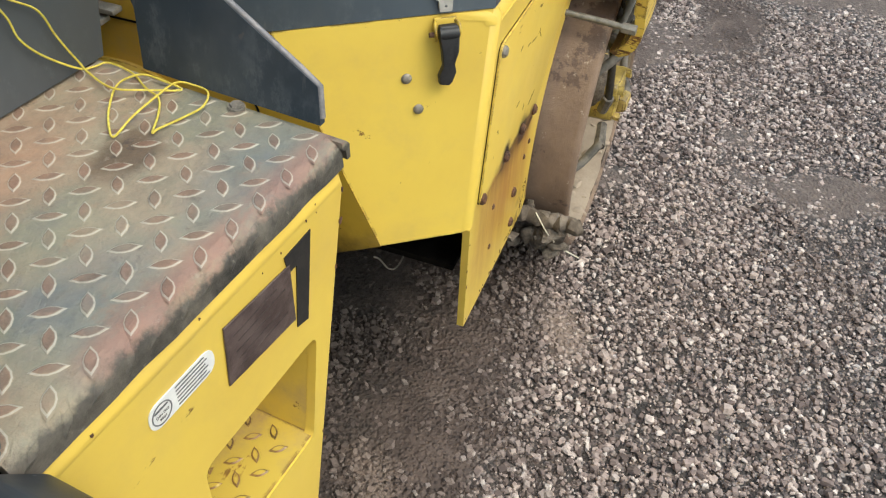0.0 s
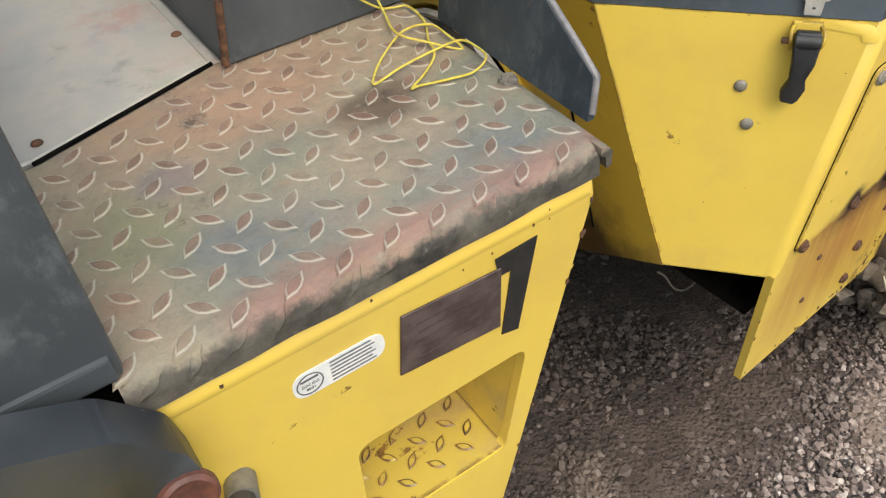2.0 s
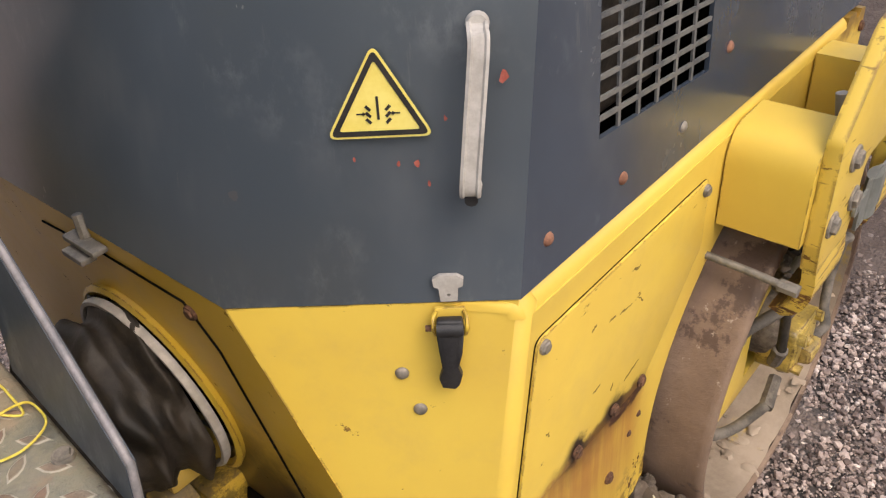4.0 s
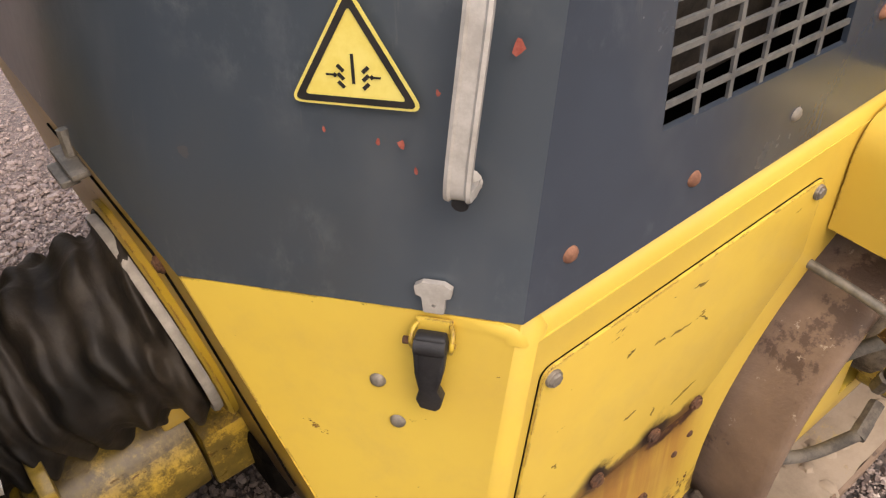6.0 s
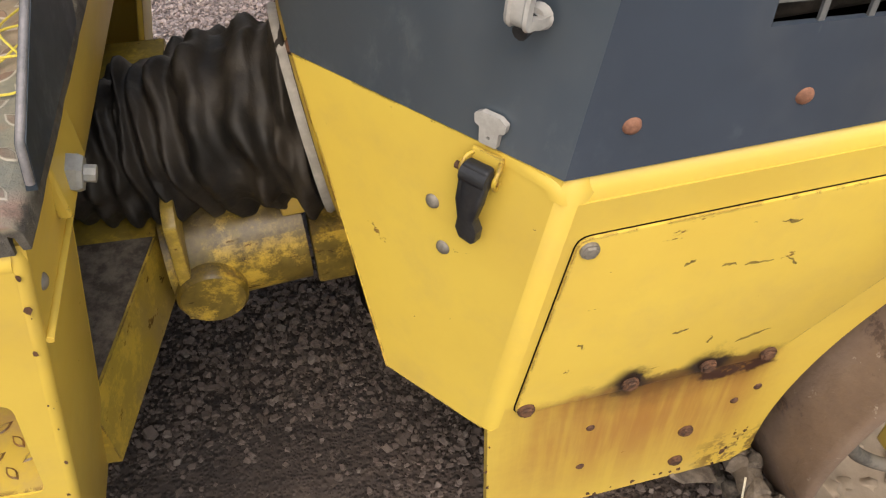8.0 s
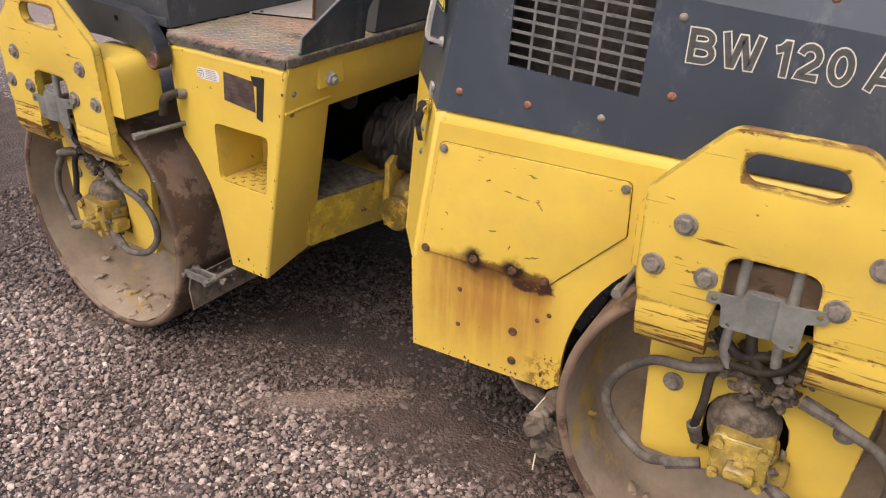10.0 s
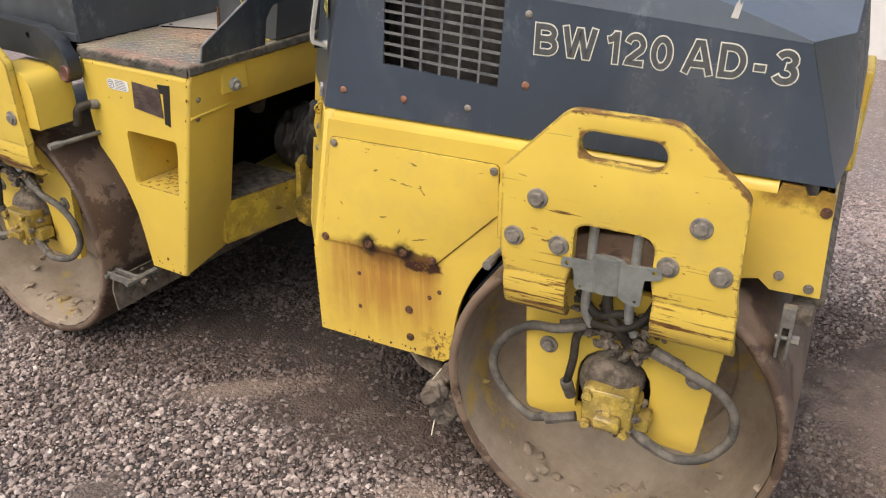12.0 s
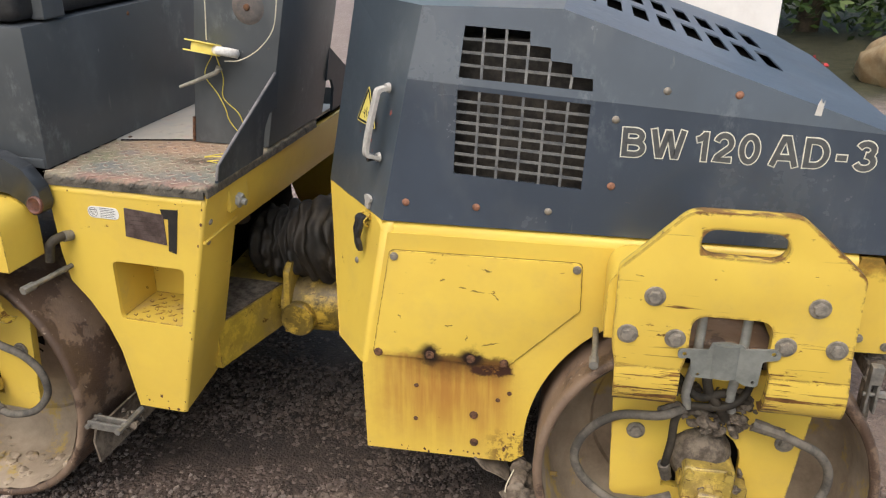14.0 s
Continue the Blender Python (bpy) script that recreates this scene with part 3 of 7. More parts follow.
def spline(pts, n=8):
    """Points along a smooth curve through the given ones."""
    p = [Vector(q) for q in pts]
    p = [2 * p[0] - p[1], *p, 2 * p[-1] - p[-2]]
    out = []
    for i in range(1, len(p) - 2):
        for k in range(n):
            t = k / n
            a, b, c, d = p[i - 1:i + 3]
            out.append(0.5 * (2 * b + (c - a) * t + (2 * a - 5 * b + 4 * c - d) * t * t + (3 * b - a - 3 * c + d) * t ** 3))
    return out + [p[-2]]


def tube(pts, r, seg=10, bm=None):
    """A round bar swept along points; r may vary along it."""
    bm = bm or bmesh.new()
    pts = [Vector(p) for p in pts]
    rs = r if isinstance(r, (list, tuple)) else [r] * len(pts)
    rings, up = [], Vector((0.31, 0.22, 0.93))
    for i, p in enumerate(pts):
        t = (pts[min(i + 1, len(pts) - 1)] - pts[max(i - 1, 0)]).normalized()
        a = up - t * up.dot(t)
        if a.length < 0.05:
            a = Vector((1, 0, 0)) - t * t.x
        a.normalize()
        up = a
        b = t.cross(a)
        rings.append([bm.verts.new(p + rs[i] * (math.cos(2 * math.pi * k / seg) * a + math.sin(2 * math.pi * k / seg) * b)) for k in range(seg)])
    for r0, r1 in zip(rings, rings[1:]):
        for k in range(seg):
            bm.faces.new((r0[k], r0[(k + 1) % seg], r1[(k + 1) % seg], r1[k]))
    bm.faces.new(rings[0][::-1])
    bm.faces.new(rings[-1])
    return bm


def lathe(profile, seg=96, closed=False):
    """Turns (radius, along) about the y axis."""
    bm = bmesh.new()
    rings = []
    for r, y in profile:
        if r < 1e-5:
            rings.append([bm.verts.new((0, y, 0))] * seg)
        else:
            rings.append([bm.verts.new((r * math.cos(2 * math.pi * k / seg), y, r * math.sin(2 * math.pi * k / seg))) for k in range(seg)])
    pairs = list(zip(rings, rings[1:])) + ([(rings[-1], rings[0])] if closed else [])
    for a, b in pairs:
        for k in range(seg):
            vs = []
            for v in (a[k], a[(k + 1) % seg], b[(k + 1) % seg], b[k]):
                if v not in vs:
                    vs.append(v)
            if len(vs) > 2:
                bm.faces.new(vs)
    return bm


def joined(bms):
    out = bmesh.new()
    for b in bms:
        me = bpy.data.meshes.new("tmp")
        b.to_mesh(me)
        b.free()
        out.from_mesh(me)
        bpy.data.meshes.remove(me)
    return out


def turn_to(normal):
    """A turn that takes -y to the given way."""
    return Vector((0, -1, 0)).rotation_difference(Vector(normal)).to_matrix().to_4x4()


def lumps(n, centre, spread, r0, r1, seed, flat=1.0):
    """Clods of dirt, one mesh."""
    rng = random.Random(seed)
    bms = []
    for _ in range(n):
        b = bmesh.new()
        bmesh.ops.create_icosphere(b, subdivisions=2, radius=1)
        r = rng.uniform(r0, r1)
        off = Vector((rng.random() * 50, rng.random() * 50, 0))
        sc = Vector((rng.uniform(0.7, 1.3), rng.uniform(0.7, 1.3), flat * rng.uniform(0.6, 1.1)))
        c = Vector(centre) + Vector([rng.uniform(-s, s) for s in spread])
        for v in b.verts:
            k = 1 + 0.75 * noise.noise(v.co * 1.4 + off) + 0.4 * noise.noise(v.co * 3.5 + off)
            v.co = Vector((v.co.x * sc.x, v.co.y * sc.y, v.co.z * sc.z)) * r * k + c
        bms.append(b)
    return joined(bms)


# ---------------------------------------------------------------- ground
def mud_rise(x, y):
    """How far soft mud has risen over the stones."""
    k = noise.noise((x * 1.5 + 4, y * 1.5, 1.0)) + 0.55 * noise.noise((x * 4.1, y * 4.1, 5.0)) + 0.25 * noise.noise((x * 11, y * 11, 2.0))
    if -0.20 < y < 1.25:
        k += 0.22 * min(1.0, (y + 0.20) / 0.15)
    t = min(1.0, max(0.0, (k - 0.26) / 0.30))
    return max(0.85 * t * t * (3 - 2 * t), 0.76 * in_spots(x, y, MUD), 0.8 * in_spots(x, y, DUST))


def build_ground():
    n, near = 240, 4.0
    lay = lambda u: math.copysign(near * abs(u) if abs(u) < 0.8 else near * 0.8 + (abs(u) - 0.8) / 0.2 * 250 * ((abs(u) - 0.8) / 0.2) ** 1.5, u)
    vs, fs = [], []
    for i in range(n + 1):
        for j in range(n + 1):
            x, y = lay(-1 + 2 * i / n) - 0.6, lay(-1 + 2 * j / n) + 0.4
            z = -0.014
            fade = min(1.0, max(0.0, (3.3 - max(abs(x + 0.6), abs(y - 0.4))) / 0.6))
            if fade > 0:
                z += fade * (0.004 * noise.noise((x * 4, y * 4, 3)) + 0.0118 * mud_rise(x, y) + 0.0025 * noise.noise((x * 28, y * 28, 7)) + 0.0012 * noise.noise((x * 60, y * 60, 3)))
            vs.append((x, y, z))
    for i in range(n):
        for j in range(n):
            a = i * (n + 1) + j
            fs.append((a, a + n + 1, a + n + 2, a + 1))
    me = bpy.data.meshes.new("ground")
    me.from_pydata(vs, [], fs)
    me.shade_smooth()
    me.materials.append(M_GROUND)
    return tagged(new("ground", me), "brown-grey gravel yard with damp muddy patches", "ground", kind="structure")


def build_gravel(count, seed, name, label, x0, x1, y0, y1, smin, smax, lift=0.0, coarse=False, fill=0.85):
    """Loose stones, all in one mesh."""
    rng = np.random.default_rng(seed)
    ico = bmesh.new()
    if coarse:
        vs = [ico.verts.new(p) for p in ((1, 0, 0), (0, 1, 0), (-1, 0, 0), (0, -1, 0), (0, 0, 1))]
        for i in range(4):
            ico.faces.new((vs[i], vs[(i + 1) % 4], vs[4]))
        ico.verts.index_update()
    else:
        low_ring = [ico.verts.new((math.cos(k * 1.0472), math.sin(k * 1.0472), -0.35 + 0.3 * (k % 2))) for k in range(6)]
        high_ring = [ico.verts.new((0.66 * math.cos(k * 1.5708 + 0.4), 0.66 * math.sin(k * 1.5708 + 0.4), 0.78)) for k in range(4)]
        for f in ((0, 1, 6), (1, 2, 7), (2, 3, 7), (3, 4, 8), (4, 5, 9), (5, 0, 9), (1, 7, 6), (3, 8, 7), (4, 9, 8), (0, 6, 9), (6, 7, 8), (6, 8, 9)):
            ico.faces.new([(low_ring + high_ring)[i] for i in f])
        ico.verts.index_update()
    base = np.array([v.co[:] for v in ico.verts])
    faces = np.array([[v.index for v in f.verts] for f in ico.faces])
    ico.free()
    px, py = rng.uniform(x0, x1, count), rng.uniform(y0, y1, count)
    keep = np.ones(count, bool)
    for i in range(count):
        rim = min(px[i] - x0, x1 - px[i], py[i] - y0, y1 - py[i]) / 0.7 + 0.5 * noise.noise((px[i] * 2.3, py[i] * 2.3, 9.0))
        keep[i] = rng.random() < min(1.0, max(0.0, rim)) and rng.random() < fill - 0.20 * mud_rise(px[i], py[i]) - 0.47 * in_spots(px[i], py[i], MUD) - (0.10 if 0.0 < py[i] < 1.2 else 0.0)
    px, py = px[keep], py[keep]
    count = len(px)
    size = smin + (smax - smin) * rng.random(count) ** 2.2
    sc = size[:, None] * rng.uniform(0.55, 1.3, (count, 3)) * np.array([1, 1, 0.75])
    jit = 1 + rng.uniform(-0.30, 0.22, (count, len(base), 1))
    ang = rng.uniform(0, 6.283, count)
    ca, sa = np.cos(ang)[:, None], np.sin(ang)[:, None]
    tl = rng.uniform(-0.5, 0.5, count)[:, None]
    cut = rng.uniform(0.5, 0.95, (count, 1, 3))
    low = rng.uniform(0.5, 0.95, (count, 1, 3))
    v = np.clip(base[None] * jit * 1.15, -low, cut) * 1.2 * sc[:, None]
    y1_, z1_ = v[..., 1] * np.cos(tl) - v[..., 2] * np.sin(tl), v[..., 1] * np.sin(tl) + v[..., 2] * np.cos(tl)
    v = np.stack([v[..., 0] * ca - y1_ * sa + px[:, None], v[..., 0] * sa + y1_ * ca + py[:, None],
                  z1_ + (-0.011 + size * 0.25 + lift)[:, None]], -1)
    f = faces[None] + (np.arange(count) * len(base))[:, None, None]
    me = bpy.data.meshes.new(name)
    me.vertices.add(count * len(base))
    me.vertices.foreach_set("co", v.ravel())
    nf = count * len(faces)
    me.loops.add(nf * 3)
    me.loops.foreach_set("vertex_index", f.ravel().astype(np.int32))
    me.polygons.add(nf)
    me.polygons.foreach_set("loop_start", np.arange(0, nf * 3, 3, dtype=np.int32))
    me.update(calc_edges=True)
    me.validate()
    me.shade_flat()
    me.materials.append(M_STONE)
    return tagged(new(name, me), label, "gravel", kind="stuff")


# ---------------------------------------------------------------- the roller
roller = new("road_roller")
roller.location = (0, 0, 0)
tagged(roller, "worn rusty yellow and dark grey tandem road roller on gravel", "road roller")
XD = -0.013          # the front drum's axle
DX = -1.742 - XD     # from the front axle to the rear one, before the steering bend
LEAN = 0.182         # lean of the front unit's rear edges


def hex_bolt(name, r, h, material, washer=0.0):
    """A hexagon bolt head that points to -y, with a washer."""
    b = lathe([(0.0, -h), (r * 0.86, -h), (r * 0.97, -h * 0.78), (r, -h * 0.5), (r, 0.0), (0.0, 0.0)], 6)
    bms = [b]
    if washer:
        bms.append(lathe([(0, -0.0035), (washer * 0.94, -0.0035), (washer, -0.002), (washer, 0.001), (0, 0.001)], 20))
    ob = part(name, joined(bms), material, roller)
    return ob


def dome(name, r, h, material):
    ob = part(name, lathe([(0, -h), (r * 0.5, -h * 0.88), (r * 0.85, -h * 0.5), (r, 0), (0, 0.0)], 14), material, roller, smooth=50)
    return ob


_protos = {}


def bolt_at(kind, x, y, z, parent, at=FRONT, normal=(0, -1, 0), spin=0.0):
    """Sets a bolt of that kind on a face, under its part."""
    spec = {
        "big": lambda: hex_bolt("bolt", 0.0135, 0.010, M_BOLT, 0.0195),
        "mid": lambda: hex_bolt("bolt", 0.0075, 0.006, M_BOLT, 0.0090),
        "small": lambda: hex_bolt("bolt", 0.0085, 0.006, M_BOLT, 0.0115),
        "rusty": lambda: hex_bolt("bolt", 0.0078, 0.006, M_RUSTB, 0.0098),
        "dot": lambda: dome("rivet", 0.0055, 0.003, M_RUSTB),
        "rivet": lambda: dome("rivet", 0.0076, 0.0042, M_BOLT),
        "orange": lambda: dome("rivet", 0.0080, 0.005, M_ORANGE),
    }[kind]
    m = at @ Matrix.Translation((x, y, z)) @ turn_to(normal) @ Matrix.Rotation(spin, 4, "Y")
    if kind not in _protos:
        ob = spec()
        ob.parent = parent
        ob.matrix_basis = m
        _protos[kind] = ob
        return ob
    return again(_protos[kind], m, parent)


def build_drum(x, at, suffix_label):
    cx, cz, r = x, 0.345, 0.35
    shell = lathe([(0.329, -0.078), (0.333, -0.0845), (0.339, -0.0865), (0.345, -0.0850), (0.349, -0.080), (0.35, -0.072), (0.35, 1.182), (0.347, 1.1855), (0.338, 1.1855), (0.334, 1.182)], 128)
    rng = random.Random(int(abs(x) * 100) + 3)
    for v in shell.verts:
        if abs(v.co.y) < 0.09:
            d = 0.004 * noise.noise(v.co * 9)
            v.co.x *= 1 + d
            v.co.z *= 1 + d
    ob = part("drum", shell, M_DRUM if x > -1 else M_DRUMWET, roller, "brown dusty steel drum with damp patches", at=at @ Matrix.Translation((cx, 0, cz)), smooth=40)
    bowl = lathe([(0.329, -0.078), (0.329, -0.05), (0.330, 0.06), (0.322, 0.10), (0.296, 0.135), (0.262, 0.15), (0.240, 0.152),
                  (0.228, 0.150), (0.222, 0.158), (0.15, 0.160), (0.13, 0.150), (0.0, 0.150)], 96)
    for v in bowl.verts:
        q = 0.0035 * noise.noise(v.co * 14) + 0.0025 * noise.noise(v.co * 40)
        v.co += Vector((v.co.x, 0, v.co.z)) * (-abs(q) / 0.3) + Vector((0, q, 0))
    cake = []
    rng = random.Random(int(abs(x) * 50) + 1)
    for k in range(46):
        a = radians(rng.gauss(272, 30))
        cake.append(lumps(1, (0.328 * math.cos(a), rng.uniform(-0.07, 0.10), 0.328 * math.sin(a)), (0.004, 0.004, 0.002), 0.005, 0.018, k + 90, 0.45))
    mud = part("mud", joined(cake), M_DRUMIN, ob, "mud caked inside the drum", at=at @ Matrix.Translation((cx, 0, cz)), smooth=60)
    mud["kind"] = "stuff"
    part("drum_bowl", bowl, M_DRUMIN, ob, "dust-caked hollow of the drum with old yellow paint", at=at @ Matrix.Translation((cx, 0, cz)), smooth=40)
    far = lathe([(0.334, 1.182), (0.33, 1.05), (0.30, 0.98), (0.0, 0.97)], 64)
    part("drum_bowl", far, M_DRUMIN, ob, "", at=at @ Matrix.Translation((cx, 0, cz)), smooth=40)
    axle = part("axle", tube([(cx, 0.15, cz), (cx, 0.97, cz)], 0.06, 16), M_DARK, ob, "", at=at)
    return ob


def build_yoke(x, at, near=True, reach=0.19):
    """The outer plate that carries the drum, with its mounting box, inner plate, motor and hoses."""
    o = lambda *p: [(x + a, b) for a, b in p]
    Y = -0.142
    top = rounded(o((-0.203, 0.655), (-0.212, 0.70), (-0.212, 0.858), (-0.098, 0.978), (0.088, 0.978), (0.212, 0.872), (0.216, 0.70), (0.222, 0.655),
                    (0.080, 0.655), (0.073, 0.690), (0.073, 0.774), (-0.072, 0.774), (-0.072, 0.690), (-0.080, 0.655)),
                  [0, 0.02, 0.025, 0.05, 0.05, 0.03, 0.02, 0, 0, 0, 0.03, 0.03, 0, 0])
    slot = o(*arc(-0.049, 0.920, 0.0265, 90, 270, 10), *arc(0.048, 0.918, 0.0265, -90, 90, 10))
    bm = sheet(top, [slot], facing_y(Y), (0, 0.022, 0))
    bevel(bm, 0.0035, 2, 50)
    plate = part("yoke_plate", bm, M_YOKE, roller, "scraped yellow steel yoke plate with lifting slot", at=at, smooth=35)
    # the two lower lips, rolled inward
    for a0, a1, b0, b1 in ((-0.203, -0.080, -0.200, -0.082), (0.080, 0.222, 0.078, 0.226)):
        prof = [(Y, 0.656), (Y - 0.003, 0.63), (Y - 0.001, 0.605), (Y + 0.006, 0.585), (Y + 0.018, 0.570), (Y + 0.034, 0.562)]
        inner = [(py + 0.02, pz + 0.008) for py, pz in prof]
        loop = prof + inner[::-1]
        fs = []
        n = len(prof)
        put = lambda xx, yz: (x + xx, yz[0], yz[1])
        xa = lambda i: a0 + (b0 - a0) * i / (n - 1)
        xb = lambda i: a1 + (b1 - a1) * i / (n - 1)
        for i in range(n - 1):
            fs.append([put(xa(i), prof[i]), put(xb(i), prof[i]), put(xb(i + 1), prof[i + 1]), put(xa(i + 1), prof[i + 1])])
            fs.append([put(xa(i), inner[i]), put(xa(i + 1), inner[i + 1]), put(xb(i + 1), inner[i + 1]), put(xb(i), inner[i])])
            fs.append([put(xa(i), prof[i]), put(xa(i + 1), prof[i + 1]), put(xa(i + 1), inner[i + 1]), put(xa(i), inner[i])])
            fs.append([put(xb(i), prof[i]), put(xb(i), inner[i]), put(xb(i + 1), inner[i + 1]), put(xb(i + 1), prof[i + 1])])
        fs.append([put(xa(n - 1), prof[-1]), put(xb(n - 1), prof[-1]), put(xb(n - 1), inner[-1]), put(xa(n - 1), inner[-1])])
        fs.append([put(a0, prof[0]), put(a0, inner[0]), put(a1, inner[0]), put(a1, prof[0])])
        part("lip", solid(fs), M_YOKE, plate, "gouged yellow lower lip", at=at, smooth=40)
    if not near:
        return plate
    for k, (bx, bz) in enumerate(((-0.143, 0.808), (0.143, 0.809), (-0.185, 0.726), (-0.098, 0.724), (0.098, 0.726), (0.186, 0.728))):
        bolt_at("big", x + bx, Y, bz, plate, at, spin=k * 0.4)
    # mounting box between the side wall and the plate
    for sec in (rounded([(x - 0.228, 0.700), (x - 0.228, 0.848), (x - 0.118, 0.848), (x - 0.118, 0.715), (x - 0.15, 0.715), (x - 0.15, 0.700)],
                        [0, 0.055, 0.0, 0.0, 0, 0], 6),
                rounded([(x + 0.088, 0.700), (x + 0.088, 0.845), (x + reach, 0.845), (x + reach, 0.700)], [0, 0, 0.055, 0], 6)):
        part("mounting_box", sheet(sec, [], facing_y(-0.1195), (0, 0.117, 0)), M_YEL, plate, "rounded yellow box behind the plate", at=at, smooth=40)
    # inner plate with hub bolts
    ip = rounded(o((-0.196, 0.60), (-0.180, 0.262), (0.182, 0.262), (0.212, 0.60)), [0, 0.02, 0.02, 0])
    gate = o((-0.072, 0.300), (0.080, 0.300), *[(0.004 + 0.076 * math.cos(radians(a)), 0.385 + 0.076 * math.sin(radians(a))) for a in range(0, 181, 20)])
    part("inner_plate", bevel(sheet(ip, [gate], facing_y(-0.036), (0, 0.02, 0)), 0.003), M_YEL, plate, "yellow motor carrier plate with an arched opening", at=at, smooth=35)
    for bx, bz in ((-0.138, 0.437), (0.162, 0.441)):
        bolt_at("big", x + bx, -0.037, bz, plate, at)
    # motor: muddy flange, yellow block
    fl = lathe([(0, -0.050), (0.030, -0.049), (0.050, -0.043), (0.060, -0.03), (0.064, -0.01), (0.066, 0.0), (0.07, 0.12), (0, 0.12)], 40)
    for v in fl.verts:
        v.co += Vector((noise.noise(v.co * 30), noise.noise(v.co * 30 + Vector((9, 0, 0))), noise.noise(v.co * 30 + Vector((0, 9, 0))))) * 0.003
    motor = part("motor", fl, M_MUD, plate, "mud-caked drive motor", at=at @ Matrix.Translation((x - 0.002, -0.028, 0.388)), smooth=60)
    # added near-black sheet, so the gaps round the motor read as shade
    part("shade_backing", box(x - 0.10, x + 0.10, -0.012, -0.004, 0.26, 0.66), M_DARK, plate, "near-black sheet that paints the shade behind the motor", at=at)
    blk = [box(-0.052, 0.050, -0.105, -0.04, 0.305, 0.400, 0.010, 3), box(-0.06, 0.058, -0.08, -0.03, 0.330, 0.375, 0.008),
           box(0.040, 0.082, -0.090, -0.045, 0.318, 0.352, 0.007), box(-0.022, 0.03, -0.125, -0.1, 0.318, 0.352, 0.008)]
    for (ax, az) in ((-0.04, 0.318), (0.038, 0.318), (-0.04, 0.388), (0.036, 0.39), (0.0, 0.355)):
        blk.append(tube([(ax, -0.1, az), (ax, -0.116, az)], 0.010, 8))
    b = joined(blk)
    bmesh.ops.subdivide_edges(b, edges=[e for e in b.edges if e.calc_length() > 0.03], cuts=2, use_grid_fill=True)
    for v in b.verts:
        v.co += Vector((noise.noise(v.co * 40), noise.noise(v.co * 40 + Vector((5, 0, 0))), noise.noise(v.co * 40 + Vector((0, 5, 0))))) * 0.005
    part("motor_block", b, M_YMUD, plate, "dirty yellow hydraulic block", at=at @ Matrix.Translation((x + 0.012, 0, 0.005)), smooth=50)
    clods = [lumps(34, (x + 0.0, -0.050, 0.545), (0.085, 0.026, 0.022), 0.005, 0.013, 4), lumps(14, (x + 0.045, -0.055, 0.508), (0.05, 0.02, 0.016), 0.005, 0.012, 6),
             lumps(16, (x + 0.0, -0.06, 0.50), (0.06, 0.012, 0.012), 0.006, 0.014, 5), lumps(30, (x + 0.02, -0.086, 0.350), (0.06, 0.016, 0.045), 0.004, 0.010, 9), lumps(16, (x + 0.004, -0.062, 0.475), (0.06, 0.010, 0.010), 0.005, 0.011, 15)]
    mud = part("mud", joined(clods), M_MUD, plate, "clods of dried mud", at=at, smooth=60)
    mud["kind"] = "stuff"
    # a tangle of black hoses above the motor
    for pts, r in (([(x - 0.075, -0.07, 0.60), (x - 0.03, -0.085, 0.565), (x + 0.02, -0.08, 0.575), (x + 0.07, -0.07, 0.55)], 0.009),
                   ([(x - 0.02, -0.06, 0.63), (x - 0.012, -0.08, 0.58), (x + 0.012, -0.085, 0.545), (x + 0.03, -0.07, 0.51)], 0.010),
                   ([(x + 0.075, -0.06, 0.61), (x + 0.055, -0.08, 0.57), (x + 0.02, -0.09, 0.55), (x - 0.04, -0.08, 0.54)], 0.008)):
        part("hose", tube(spline(pts, 6), r, 10), M_RUBBER, plate, "black hydraulic hose", at=at, smooth=60)
    # steel pipes through the window
    for px, bx in ((-0.046, -0.055), (0.036, 0.030)):
        part("pipe", tube(spline([(x + px, -0.085, 0.85), (x + px, -0.10, 0.76), (x + px - 0.002, -0.10, 0.66), (x + bx, -0.085, 0.575), (x + bx + 0.01, -0.07, 0.53)]), 0.0092, 12),
             M_PIPE, plate, "bent grey steel pipe", at=at, smooth=60)
    # bracket across the window
    br = rounded(o((-0.090, 0.706), (-0.090, 0.684), (-0.066, 0.690), (-0.062, 0.648), (-0.02, 0.648), (-0.008, 0.653), (0.018, 0.650), (0.035, 0.640), (0.060, 0.638),
                   (0.062, 0.694), (0.092, 0.700), (0.092, 0.722), (0.03, 0.716), (0.022, 0.724), (-0.03, 0.724), (-0.036, 0.708)),
                 [0.011, 0.011, 0.006, 0.008, 0.008, 0.006, 0.006, 0.008, 0.008, 0.006, 0.011, 0.011, 0.004, 0.004, 0.004, 0.004], 4)
    bm = sheet(br, [arc(x - 0.078, 0.696, 0.0045, 0, 330, 8), arc(x + 0.079, 0.711, 0.0045, 0, 330, 8), arc(x - 0.05, 0.655, 0.0035, 0, 330, 8), arc(x + 0.05, 0.648, 0.0035, 0, 330, 8)],
               facing_y(Y - 0.007), (0, 0.005, 0))
    ridge = tube([(x - 0.004, Y - 0.004, 0.722), (x - 0.004, Y - 0.004, 0.652)], 0.024, 24)
    for v in ridge.verts:
        v.co.y = Y - 0.004 + (v.co.y - Y + 0.004) * 0.45
    bm = joined([bm, ridge])
    part("pipe_bracket", bm, M_BRACKET, plate, "grey steel bracket holding the pipes", at=at, smooth=30)
